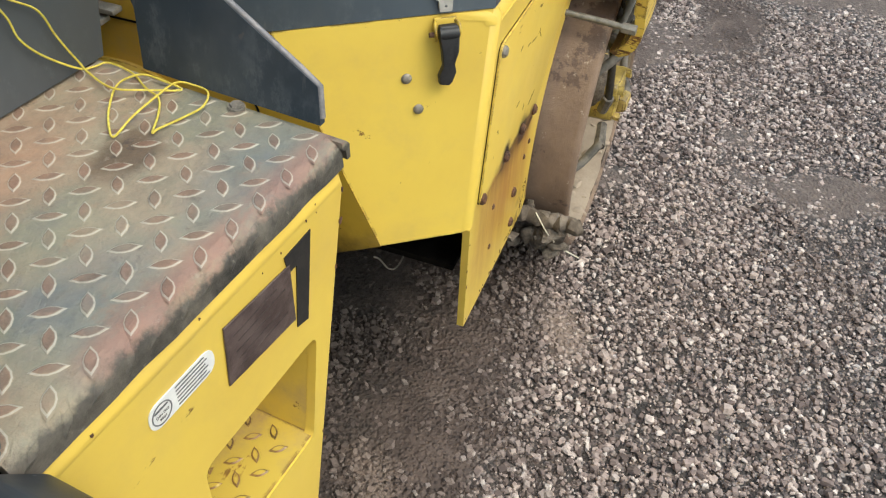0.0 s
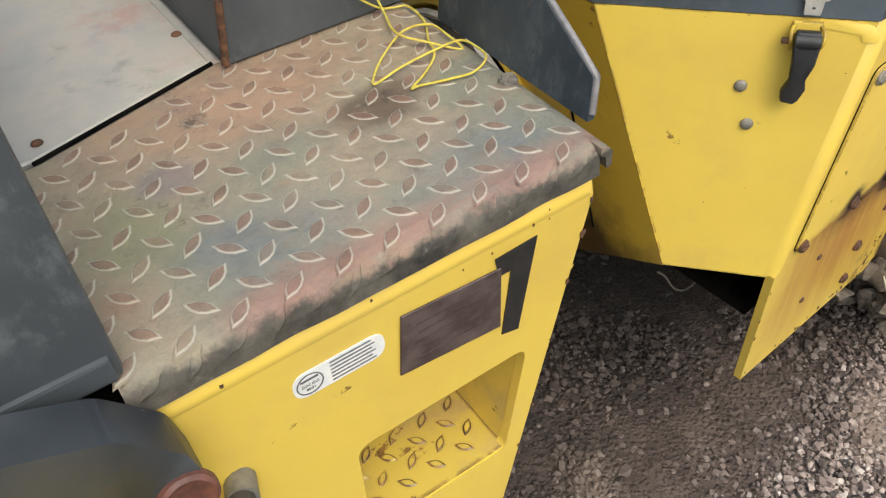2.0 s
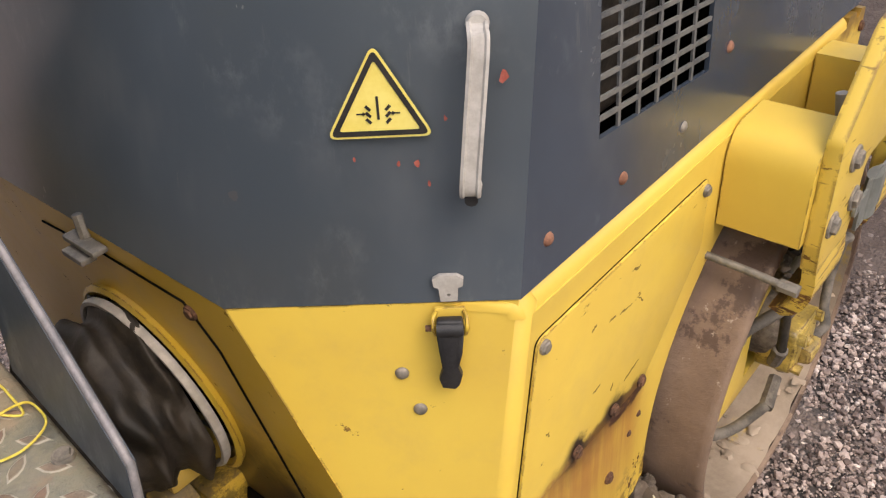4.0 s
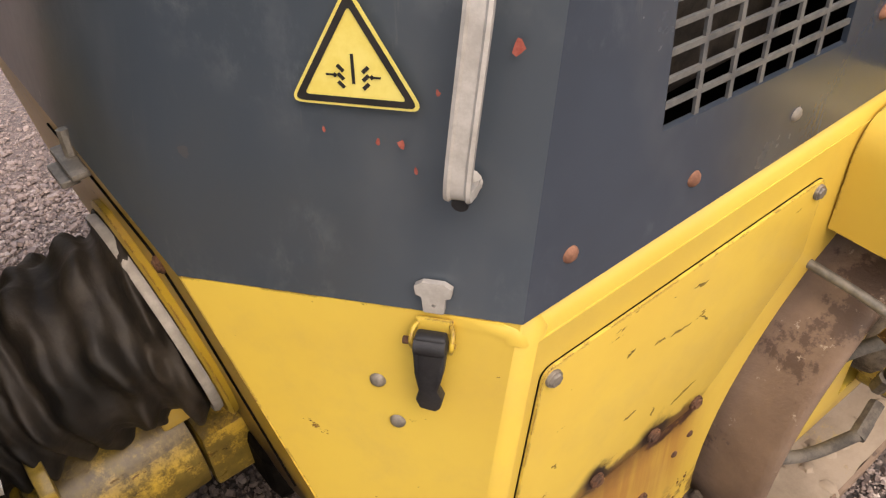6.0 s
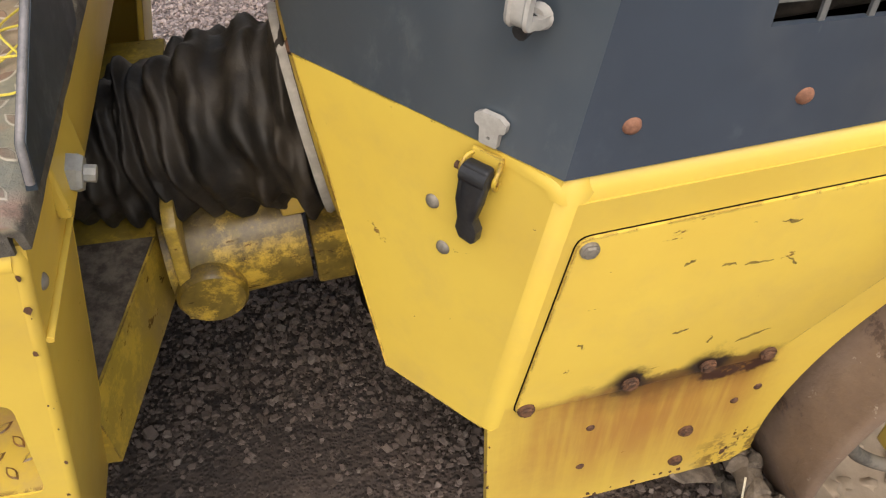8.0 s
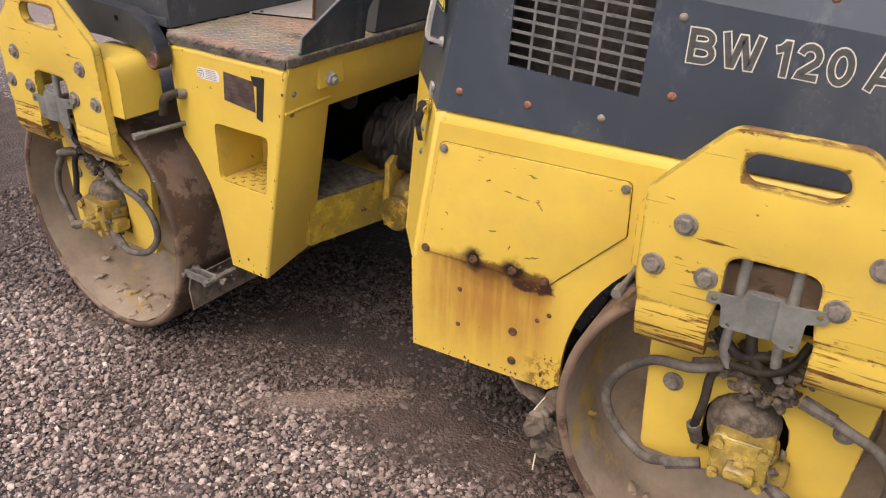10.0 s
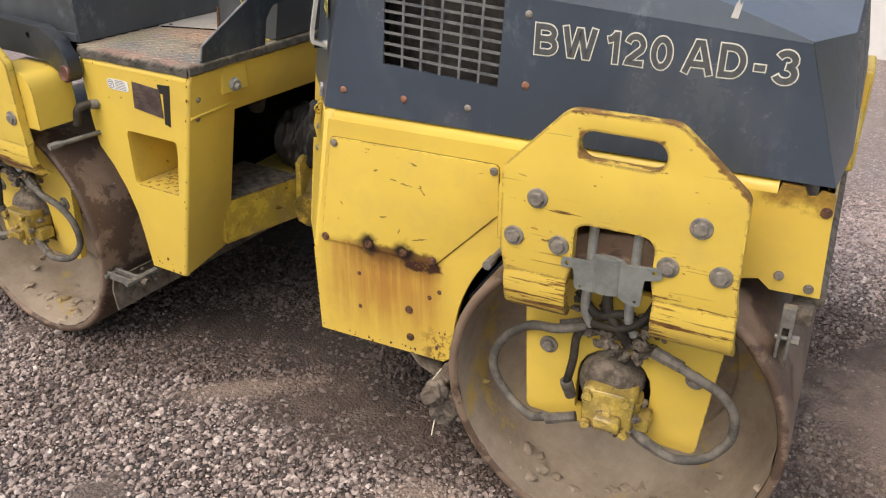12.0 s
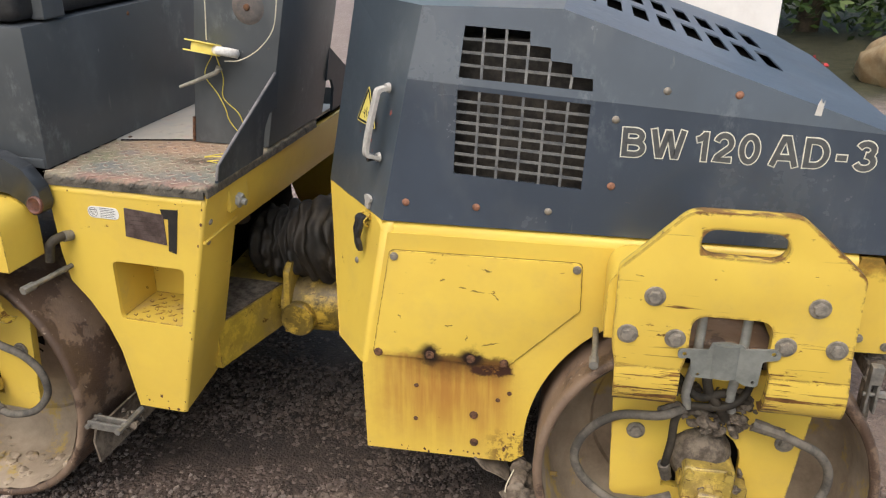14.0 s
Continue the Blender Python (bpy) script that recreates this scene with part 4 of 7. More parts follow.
    # hoses
    for pts, r in (
        ([(x - 0.055, -0.075, 0.527), (x - 0.10, -0.10, 0.522), (x - 0.180, -0.050, 0.478), (x - 0.240, -0.038, 0.420), (x - 0.262, -0.036, 0.352), (x - 0.232, -0.040, 0.292), (x - 0.165, -0.062, 0.262), (x - 0.112, -0.095, 0.298)], 0.0098),
        ([(x + 0.135, -0.095, 0.503), (x + 0.165, -0.10, 0.492), (x + 0.213, -0.085, 0.460), (x + 0.244, -0.075, 0.412), (x + 0.245, -0.070, 0.35), (x + 0.208, -0.08, 0.300), (x + 0.16, -0.10, 0.293), (x + 0.12, -0.095, 0.294)], 0.0095),
        ([(x - 0.055, -0.07, 0.53), (x - 0.068, -0.08, 0.50), (x - 0.070, -0.085, 0.45), (x - 0.078, -0.09, 0.395)], 0.0085),
    ):
        part("hose", tube(spline(pts, 8), r, 12), M_HOSE if r > 0.009 else M_RUBBER, plate, "dusty hydraulic hose", at=at, smooth=60)
    for a, b, r in (((x + 0.085, -0.078, 0.508), (x + 0.14, -0.095, 0.502), 0.0125), ((x + 0.078, -0.085, 0.307), (x + 0.124, -0.095, 0.294), 0.0118),
                    ((x - 0.114, -0.095, 0.292), (x - 0.055, -0.085, 0.312), 0.0115), ((x - 0.08, -0.09, 0.398), (x - 0.07, -0.08, 0.358), 0.012),
                    ((x + 0.045, -0.08, 0.33), (x + 0.082, -0.085, 0.306), 0.013), ((x - 0.07, -0.075, 0.525), (x - 0.10, -0.09, 0.523), 0.0125)):
        A, B = Vector(a), Vector(b)
        part("hose_fitting", tube([A, A.lerp(B, 0.45), A.lerp(B, 0.5), B], [r * 1.08, r * 1.08, r, r], 8), M_FITTING, plate, "dirty steel hose fitting", at=at, smooth=30)
    return plate


def far_side(m):
    """The same on the machine's other side."""
    return m @ Matrix.Translation((0, 1.1, 0)) @ Matrix.Diagonal((1, -1, 1, 1))


# ---- front unit
def build_front_frame():
    arch = arc(XD, 0.345, 0.377, 185, 57, 26)
    # the side wall ends short of its rolled top and rounded rear corner
    outline = [(-0.6922, 0.835), (-0.7450, 0.517), (-0.757, 0.511), (-0.752, 0.287), *rounded([(-0.415, 0.287), (-0.386, 0.31)], 0)] + arch[0:] + [
        (0.222, 0.668), (0.244, 0.650), (0.328, 0.652), (0.317, 0.846), (0.293, 0.850), (0.287, 0.838), (0.275, 0.836), (0.268, 0.851), (0.230, 0.852), (0.226, 0.835)]
    wall = part("side_wall", sheet(outline, [], facing_y(0.0), (0, 0.012, 0)), M_SIDE, roller, "yellow side wall with brown rust run and skirt", smooth=30)
    part("side_wall", sheet(outline, [], facing_y(0.0), (0, 0.012, 0)), M_YEL, roller, at=far_side(FRONT))
    # rolled top edge under the hood
    sec = [(0.0, 0.835), (0.002, 0.845), (0.008, 0.852), (0.018, 0.856), (0.05, 0.857), (0.05, 0.848), (0.014, 0.842), (0.012, 0.835)]
    fs = []
    L, R = [], []
    for y, z in sec:
        L.append((-0.700 - (0.859 - z) * LEAN - (y * 0.79), y + 0.002, z))
        R.append((0.226, y, z))
    for i in range(len(sec)):
        j = (i + 1) % len(sec)
        fs.append([L[i], L[j], R[j], R[i]])
    fs += [L[::-1], R]
    part("top_roll", solid(fs), M_YROLL, wall, smooth=60)
    # cover panel
    cov = rounded([(-0.688, 0.797), (-0.289, 0.798), (-0.287, 0.690), (-0.432, 0.541), (-0.731, 0.541)], [0.015, 0.012, 0.008, 0.008, 0.012], 4)
    panel = part("cover_panel", bevel(sheet(cov, [], facing_y(-0.0045), (0, 0.0042, 0)), 0.0015, 2, 50), M_PANEL, wall, "bolted yellow cover panel, scratched", smooth=40)
    rng = random.Random(5)
    for sx, sz, L, a in ((-0.575, 0.737, 0.012, 40), (-0.482, 0.767, 0.022, -10), (-0.532, 0.722, 0.016, -8), (-0.462, 0.708, 0.020, -50), (-0.668, 0.642, 0.011, -62), (-0.561, 0.629, 0.018, 8),
                         (-0.522, 0.603, 0.014, 82), (-0.470, 0.593, 0.040, 14), (-0.50, 0.716, 0.03, -6)):
        up, lo = [], []
        for k in range(7):
            t = k / 6
            w_ = 0.0022 * math.sin(math.pi * (0.06 + 0.9 * t)) * rng.uniform(0.3, 1.3)
            mid = 0.0016 * rng.uniform(-1, 1)
            up.append(((t - 0.5) * L, mid + w_))
            lo.append(((t - 0.5) * L, mid - w_))
        ca, sa = math.cos(radians(a)), math.sin(radians(a))
        loop = [(sx + ca * p - sa * q, sz + sa * p + ca * q) for p, q in up + lo[::-1]]
        part("scratch", sheet(loop, [], facing_y(-0.0050), (0, 0.0003, 0)), M_SCRATCH, panel, "scratch through the paint")
    gap = rounded([(-0.6886, 0.7975), (-0.2885, 0.7985), (-0.2858, 0.6895), (-0.4315, 0.5393), (-0.7323, 0.5398)], [0.015, 0.012, 0.008, 0.008, 0.012], 4)
    part("seal", sheet(gap, [], facing_y(-0.0012), (0, 0.001, 0)), M_DARK, wall, "dark gap round the cover")
    for n, (k, x, z) in enumerate((("mid", -0.678, 0.784), ("mid", -0.299, 0.784), ("rusty", -0.718, 0.549), ("rusty", -0.439, 0.549), ("rusty", -0.602, 0.553), ("rusty", -0.512, 0.552))):
        bolt_at(k, x, -0.0045, z, panel, spin=n * 0.5)
    for k, x, z in (("rusty", -0.503, 0.405), ("rusty", -0.501, 0.331), ("dot", -0.634, 0.468), ("dot", -0.636, 0.379), ("dot", -0.425, 0.470), ("dot", -0.45, 0.45)):
        bolt_at(k, x, 0.0, z, wall)
    for k, x, z in (("mid", 0.255, 0.682), ("mid", 0.307, 0.667), ("rusty", 0.308, 0.815)):
        bolt_at(k, x, 0.0, z, wall)
    # chamfered rear face with the latch
    a, b = Vector((-0.704, 0.008, 0.857)), Vector((-0.886, 0.238, 0.857))
    lo_b, lo_a = Vector((-0.842, 0.112, 0.511)), Vector((-0.7617, 0.0077, 0.511))
    th = Vector((0.010, 0.008, 0))
    bm = solid([[a, b, lo_b, lo_a], [a + th, lo_a + th, lo_b + th, b + th], [a, lo_a, lo_a + th, a + th], [b, b + th, lo_b + th, lo_b],
                [lo_a, lo_b, lo_b + th, lo_a + th], [a, a + th, b + th, b]])
    face = part("rear_face", bm, M_YEL, roller, "yellow chamfered rear plate below the hood", smooth=20)
    mir = lambda v: Vector((v.x, 1.1 - v.y, v.z))
    bm = solid([[mir(a), mir(lo_a), mir(lo_b), mir(b)], [mir(a + th), mir(b + th), mir(lo_b + th), mir(lo_a + th)], [mir(a), mir(a + th), mir(lo_a + th), mir(lo_a)],
                [mir(b), mir(lo_b), mir(lo_b + th), mir(b + th)], [mir(lo_a), mir(lo_a + th), mir(lo_b + th), mir(lo_b)], [mir(a), mir(b), mir(b + th), mir(a + th)]])
    part("rear_face", bm, M_YEL, roller)
    # rounded corner between the side wall and the rear face
    c0, c1, off = Vector((-0.6977, 0.0, 0.857)), Vector((-0.7557, 0.0, 0.511)), Vector((0.0096, 0.020, -0.0016))
    part("corner_roll", tube([c0 + off + Vector((0.004, 0.006, 0.0)), c0.lerp(c1, 0.03) + off, c1 + off + Vector((0, 0, 0.002))], [0.011, 0.0201, 0.0201], 28), M_YROLL, face, smooth=60)
    # flat rear bulkhead with the round opening of the bellows
    px = lambda z: -0.886 + 0.12 * (0.861 - z)
    pts = [(0.238, 0.857), (0.862, 0.857), (0.988, 0.511), (0.80, 0.40), (0.30, 0.40), (0.112, 0.511)]
    hole = arc(0.497, 0.595, 0.136, 0, 348, 30)
    part("bulkhead", sheet(pts, [hole], lambda y, z: (px(z), y, z), (0.012, 0, 0)), M_YOIL, roller, "oily yellow bulkhead with a round opening", smooth=30)
    # a welded seam on it
    sm = [(0.64, 0.812), (0.50, 0.823), (0.325, 0.824), (0.29, 0.765), (0.262, 0.63), (0.235, 0.495)]
    part("seam", tube([Vector((px(z) - 0.001, y, z)) for y, z in sm], 0.0016, 6), M_DARK, roller, "dark oily seam", smooth=60)
    bolt_at("rusty", px(0.81) - 0.001, 0.318, 0.812, roller, normal=(-1, 0, -0.1))
    # belly, floor of the frame and inner dark box
    part("belly", box(-0.74, -0.41, 0.03, 1.07, 0.40, 0.412), M_DARK, roller, "dark belly plate")
    part("hanging_wire", tube(spline([(-0.790, 0.15, 0.43), (-0.768, 0.15, 0.405), (-0.735, 0.148, 0.355), (-0.70, 0.145, 0.335), (-0.65, 0.14, 0.36), (-0.60, 0.13, 0.405)], 6), 0.0016, 6), M_BOLT, roller, "thin hanging wire")
    # front cross plate
    part("front_plate", solid([[(0.3255 + d, 0.016, 0.655), (0.3255 + d, 1.084, 0.655), (0.3145 + d, 1.084, 0.840), (0.3145 + d, 0.016, 0.840)] for d in (-0.012, 0.0)]), M_YEL, roller, "yellow front cross plate")
    part("front_bumper", bevel(joined([box(0.322, 0.352, 0.90, 1.085, 0.650, 0.845), box(0.322, 0.346, 0.62, 0.90, 0.67, 0.75)]), 0.012, 3, 40), M_YEL, roller, "rounded yellow front bumper end", smooth=40)
    # loose pin out of the wall above the drum
    pin = tube(spline([(-0.252, 0.0, 0.650), (-0.252, -0.06, 0.648), (-0.254, -0.115, 0.645)]), 0.0062, 10)
    part("pin", joined([pin, tube([(-0.254, -0.108, 0.645), (-0.2545, -0.135, 0.644)], 0.0098, 8)]), M_ZINC, wall, "grey threaded pin", smooth=40)
    return wall, face


wall, rear_face = build_front_frame()


def build_latch(parent, origin, normal, along):
    """Rubber bonnet latch: hook plate above, yellow yoke, black strap."""
    n, u = Vector(normal).normalized(), Vector(along).normalized()
    w = u.cross(n).normalized()
    if w.z < 0:
        w = -w
    m = Matrix((u, -n, w)).transposed().to_4x4()
    m.translation = origin
    keep = rounded([(-0.009, 0.018), (-0.0135, 0.020), (-0.0145, 0.030), (-0.008, 0.035), (0.008, 0.035), (0.0145, 0.030), (0.0135, 0.020), (0.009, 0.018), (0.008, 0.0), (-0.008, 0.0)], 0.002, 3)
    part("latch_keeper", bevel(sheet(keep, [arc(0, 0.009, 0.0018, 0, 330, 8)], facing_y(-0.0075), (0, 0.007, 0)), 0.0008, 1, 50), M_HANDLE, parent, "pale zinc latch keeper", at=m @ Matrix.Translation((0, 0, 0.007)) @ Matrix.Diagonal((1.05, 0.82, 0.82, 1)), smooth=35)
    part("latch_base", box(-0.0155, 0.0155, -0.004, 0.0, -0.016, -0.001, 0.002), M_YEL, parent, "yellow hinge plate of the latch", at=m)
    ears = [tube(spline([(s * 0.0135, -0.003, -0.006), (s * 0.0165, -0.010, -0.009), (s * 0.0165, -0.016, -0.018), (s * 0.0145, -0.010, -0.028), (s * 0.013, -0.003, -0.031)], 5), 0.0022, 8) for s in (-1, 1)]
    ears.append(tube([(-0.0215, -0.011, -0.020), (0.019, -0.011, -0.020)], 0.0022, 8))
    part("latch_yoke", joined(ears), M_YDULL, parent, "yellow wire yoke", at=m, smooth=60)
    prof = [(-0.0125, -0.008), (0.0125, -0.008), (0.0138, -0.02), (0.0112, -0.045), (0.0068, -0.066), (0.0100, -0.080), (0.0062, -0.098), (0.0020, -0.104), (-0.0115, -0.101), (-0.0140, -0.086), (-0.0095, -0.068), (-0.0112, -0.045), (-0.0138, -0.02)]
    bm = bevel(sheet(rounded(prof, 0.003, 3), [], facing_y(-0.021), (0, 0.011, 0)), 0.0028, 2, 40)
    for v in bm.verts:
        v.co.z *= 0.88
        v.co.y += 0.007 * math.sin((v.co.z + 0.01) * 48)
    roll = tube([(-0.0128, -0.017, -0.0175), (0.0128, -0.017, -0.0175)], 0.0085, 14)
    bm = joined([bm, roll])
    part("latch_pin", tube([(-0.0245, -0.011, -0.020), (-0.018, -0.011, -0.020)], 0.0035, 8), M_RUSTB, parent, "rusty pin end", at=m)
    part("latch_strap", bm, M_BLACK, parent, "black rubber latch strap", at=m, smooth=50)


A_N = Vector((-0.777, -0.616, 0.132))
A_U = Vector((0.62, -0.785, 0.0))
build_latch(rear_face, Vector((-0.7475, 0.0605, 0.8555)), A_N, A_U)
for p in ((-0.785, 0.099, 0.774), (-0.781, 0.082, 0.728)):
    q = Vector(p)
    q += A_N * ((Vector((-0.704, 0.008, 0.859)) - q).dot(A_N))
    bolt_at("rivet", *q, rear_face, normal=A_N)


def build_hood():
    zb = 0.8585
    zc = lambda x: 1.150 - 0.072 * (x + 0.64)                # the crease along the side
    yl = lambda z: 0.006 + 0.055 * (z - 0.86)
    yu = lambda x, z: yl(zc(x)) + 0.24 * (z - zc(x))
    low3 = lambda x, z: (x, yl(z), z)
    up3 = lambda x, z: (x, yu(x, z), z)
    roof = lambda x: 1.285 if x < -0.36 else 1.285 - 0.328 * (x + 0.36)
    xr = lambda z: -0.704 + LEAN * (z - zb)                  # rear edge
    xf = lambda z: 0.314 - 0.336 * (z - zb)                  # front edge
    xc0, xc1 = xr(1.156), 0.2345
    lower = [(xr(zb), zb), (xr(zc(xc0)), zc(xc0)), (xc1, zc(xc1)), (xf(zb), zb)]
    g1 = [(-0.557, 0.967), (-0.304, 0.950), (-0.297, 1.117), (-0.552, 1.134)]
    side = part("hood_side", sheet(lower, [g1], low3, (0, 0.006, 0)), M_GREY, roller, "dark grey engine hood side with grille and lettering", smooth=30)
    upper = [(xr(zc(xc0)), zc(xc0)), (xr(1.285), 1.285), (-0.36, 1.285), (xc1, roof(xc1)), (xc1, zc(xc1) + 1e-4)]
    g2 = [(-0.551, 1.157), (-0.296, 1.141), (-0.297, 1.163), (-0.336, 1.166), (-0.337, 1.189), (-0.378, 1.193), (-0.379, 1.216), (-0.418, 1.219), (-0.419, 1.244), (-0.543, 1.251)]
    upper[3] = (xc1, max(roof(xc1), zc(xc1) + 0.004))
    top = part("hood_upper_side", sheet(upper, [g2], up3, (0, 0.006, -0.001)), M_GREY, side, smooth=30)
    # grille bars, each its own
    h = part("grille_bar", box(-0.5, 0.5, -0.0015, 0.0015, -0.0026, 0.0026), M_BAR, side)
    v = part("grille_bar", box(-0.0026, 0.0026, -0.0015, 0.0015, -0.5, 0.5), M_BAR, side)
    first = {"h": True, "v": True}

    def bar(kind, p, q):
        p, q = Vector(p), Vector(q)
        d = q - p
        proto = h if kind == "h" else v
        ax = Vector((1, 0, 0)) if kind == "h" else Vector((0, 0, 1))
        m = Matrix.Translation((p + q) / 2) @ ax.rotation_difference(d).to_matrix().to_4x4()
        m = m @ Matrix.Diagonal((d.length, 1, 1, 1) if kind == "h" else (1, 1, d.length, 1))
        if first[kind]:
            first[kind] = False
            proto.matrix_basis = m
        else:
            again(proto, m, side)

    g1l = lambda t: (-0.557 + 0.005 * t, 0.967 + 0.167 * t)
    g1r = lambda t: (-0.304 + 0.007 * t, 0.950 + 0.167 * t)
    for i in range(1, 8):
        t = i / 8 + 0.006 * math.sin(i * 5)
        bar("h", Vector(low3(*g1l(t))) + Vector((0, 0.003, 0)), Vector(low3(*g1r(t))) + Vector((0, 0.003, 0)))
    for i in range(1, 6):
        s = i / 6
        a, b = g1l(0), g1r(0)
        c, d = g1l(1), g1r(1)
        bar("v", Vector(low3(a[0] + (b[0] - a[0]) * s, a[1] + (b[1] - a[1]) * s)) + Vector((0, 0.003, 0)),
            Vector(low3(c[0] + (d[0] - c[0]) * s, c[1] + (d[1] - c[1]) * s)) + Vector((0, 0.003, 0)))
    u3 = lambda x, z: Vector(up3(x, z)) + Vector((0, 0.003, 0))
    for z0, x0, x1, drop in ((1.227, -0.545, -0.419, 0.006), (1.203, -0.547, -0.378, 0.010), (1.180, -0.549, -0.337, 0.014)):
        bar("h", u3(x0, z0), u3(x1, z0 - drop))
    for k, (xx, zt) in enumerate(((-0.5075, 1.248), (-0.465, 1.246), (-0.4225, 1.221), (-0.380, 1.194), (-0.338, 1.167))):
        bar("v", u3(xx, 1.154 - k * 0.0025), u3(xx + 0.002, zt))
    # rear chamfer, rear wall, roof, bonnet, front
    def on_a(y, z):
        return (-(0.6555 + 0.616 * y - 0.132 * z) / 0.777, y, z)
    ytop = yu(-0.64, 1.285)
    ycr = yl(zc(xc0))
    back = lambda y, z: (-0.886 + 0.19 * (z - 0.861), y, z)
    def edge(z):
        lo, hi = 0.0, 0.6
        for _ in range(40):
            mid = (lo + hi) / 2
            if on_a(mid, z)[0] > back(mid, z)[0]:
                lo = mid
            else:
                hi = mid
        return lo
    e0, e1 = edge(zb), edge(1.285)
    mirp = lambda p: (p[0], 1.1 - p[1], p[2])
    A0, A1, A2 = (xr(zb), yl(zb), zb), (xr(zc(xc0)), ycr, zc(xc0)), (xr(1.285), ytop, 1.285)
    B0, B2 = back(e0, zb), back(e1, 1.285)
    F0, F1 = (xf(zb), yl(zb), zb), (xc1, yl(zc(xc1)) + 0.001, roof(xc1))
    G0, G1 = (0.330, 0.20, zb), (0.292, 0.22, roof(0.292))
    RB = (-0.36, yu(-0.36, 1.285), 1.285)
    shell = []
    for s in (0, 1):
        k = mirp if s else (lambda p: p)
        shell.append([k(A0), k(A1), k(A2), k(B2), k(B0)])
        shell.append([k(F0), k(G0), k(G1), k(F1)])
        if s:
            shell.append([k(A0), k(F0), k(F1), k(RB), k(A2), k(A1)])
    shell.append([B0, B2, mirp(B2), mirp(B0)])
    shell.append([A2, RB, mirp(RB), mirp(A2), mirp(B2), B2])
    bm = solid(shell)
    bevel(bm, 0.012, 3, 25)
    body = part("hood_shell", bm, M_GREYD, side, smooth=40)
    # bonnet slope with rows of slots
    def bon(x, y):
        return (x, y, roof(x))
    outer = [(-0.36, RB[1]), (xc1, F1[1]), (0.292, G1[1]), (0.292, 1.1 - G1[1]), (xc1, 1.1 - F1[1]), (-0.36, 1.1 - RB[1])]
    slots = []
    for y0, y1 in ((0.33, 0.52), (0.60, 0.79)):
        for k in range(8):
            xs = -0.335 + k * 0.058
            slots.append(rounded([(xs, y0), (xs + 0.034, y0), (xs + 0.034, y1), (xs, y1)], 0.004, 2))
    part("bonnet", sheet(outer, slots, bon, (0, 0, -0.004)), M_BONNET, side, "sloping bonnet with rows of slots", smooth=30)
    # added sheet under the slots, its near black standing for their shade
    part("bonnet_shade_sheet", sheet([(-0.34, 0.1), (0.2, 0.1), (0.2, 1.0), (-0.34, 1.0)], [], lambda x, y: (x, y, roof(x) - 0.05), (0, 0, -0.004)), M_DARK, side, "near-black sheet that paints the shade below the slots")
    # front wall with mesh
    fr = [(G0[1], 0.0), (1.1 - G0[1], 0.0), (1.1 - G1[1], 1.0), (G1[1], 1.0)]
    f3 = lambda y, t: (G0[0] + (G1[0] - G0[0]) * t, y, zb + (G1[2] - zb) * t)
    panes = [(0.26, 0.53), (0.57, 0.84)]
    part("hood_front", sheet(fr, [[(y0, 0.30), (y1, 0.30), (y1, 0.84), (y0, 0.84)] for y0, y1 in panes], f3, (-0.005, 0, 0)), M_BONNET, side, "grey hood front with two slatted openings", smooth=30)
    # likewise behind the slats: shade given as a near-black sheet
    part("front_shade_sheet", sheet([(0.1, 0.2), (1.0, 0.2), (1.0, 0.9), (0.1, 0.9)], [], lambda y, t: (f3(y, t)[0] - 0.04, y, f3(y, t)[2]), (-0.004, 0, 0)), M_DARK, side, "near-black sheet that paints the shade behind the slats")
    for y0, y1 in panes:
        for i in range(9):
            p, q = f3(y0 + (y1 - y0) * (i + 0.5) / 9, 0.29), f3(y0 + (y1 - y0) * (i + 0.5) / 9, 0.85)
            part("front_slat", tube([p, q], 0.0045, 6), M_BAR, side)
        part("front_rod", tube([f3(y0 + 0.02, 0.36), f3(y1 - 0.02, 0.78)], 0.004, 6), M_PIPE, side)
    # engine and cooler behind the grille, seen as dark forms
    part("cooler", box(-0.60, -0.25, 0.11, 0.16, 0.90, 1.22, 0.004), plain("cooler_fins", (0.016, 0.014, 0.013), (0.055, 0.046, 0.038), 40, 0.6), side, "dark cooler behind the grille")
    part("engine", box(-0.55, 0.2, 0.2, 0.9, 0.62, 1.05, 0.03), M_DARK, side, "dark engine block")
    for k, x, z in (("orange", -0.654, 0.901), ("orange", -0.509, 0.900), ("rivet", -0.365, 0.901), ("orange", -0.247, 0.961), ("rivet", -0.249, 1.091)):
        bolt_at(k, x, yl(z), z, side)
    for k, x, z in (("rivet", -0.160, 1.147), ("orange", -0.031, 1.145)):
        bolt_at(k, x, yu(x, z), z, side)
    # grab handle on the rear chamfer, bent over the corner
    a = Vector((-0.695, 0.054, 1.124))
    b = Vector((-0.718, 0.050, 0.980))
    out = A_N.normalized()
    prof = spline([a, a + out * 0.020 + Vector((0, 0, -0.004)), a + out * 0.030 + Vector((0, 0, -0.020)), b + out * 0.030 + Vector((0, 0, 0.018)), b + out * 0.020 + Vector((0, 0, 0.003)), b], 6)
    u = A_U.normalized()
    hb = bmesh.new()
    rings = []
    for i, p in enumerate(prof):
        t = (prof[min(i + 1, len(prof) - 1)] - prof[max(i - 1, 0)]).normalized()
        n_ = t.cross(u).normalized()
        if n_.dot(out) < 0 and 0 < i < len(prof) - 1 and abs(t.dot(out)) < 0.7:
            n_ = -n_
        w_ = 0.0092
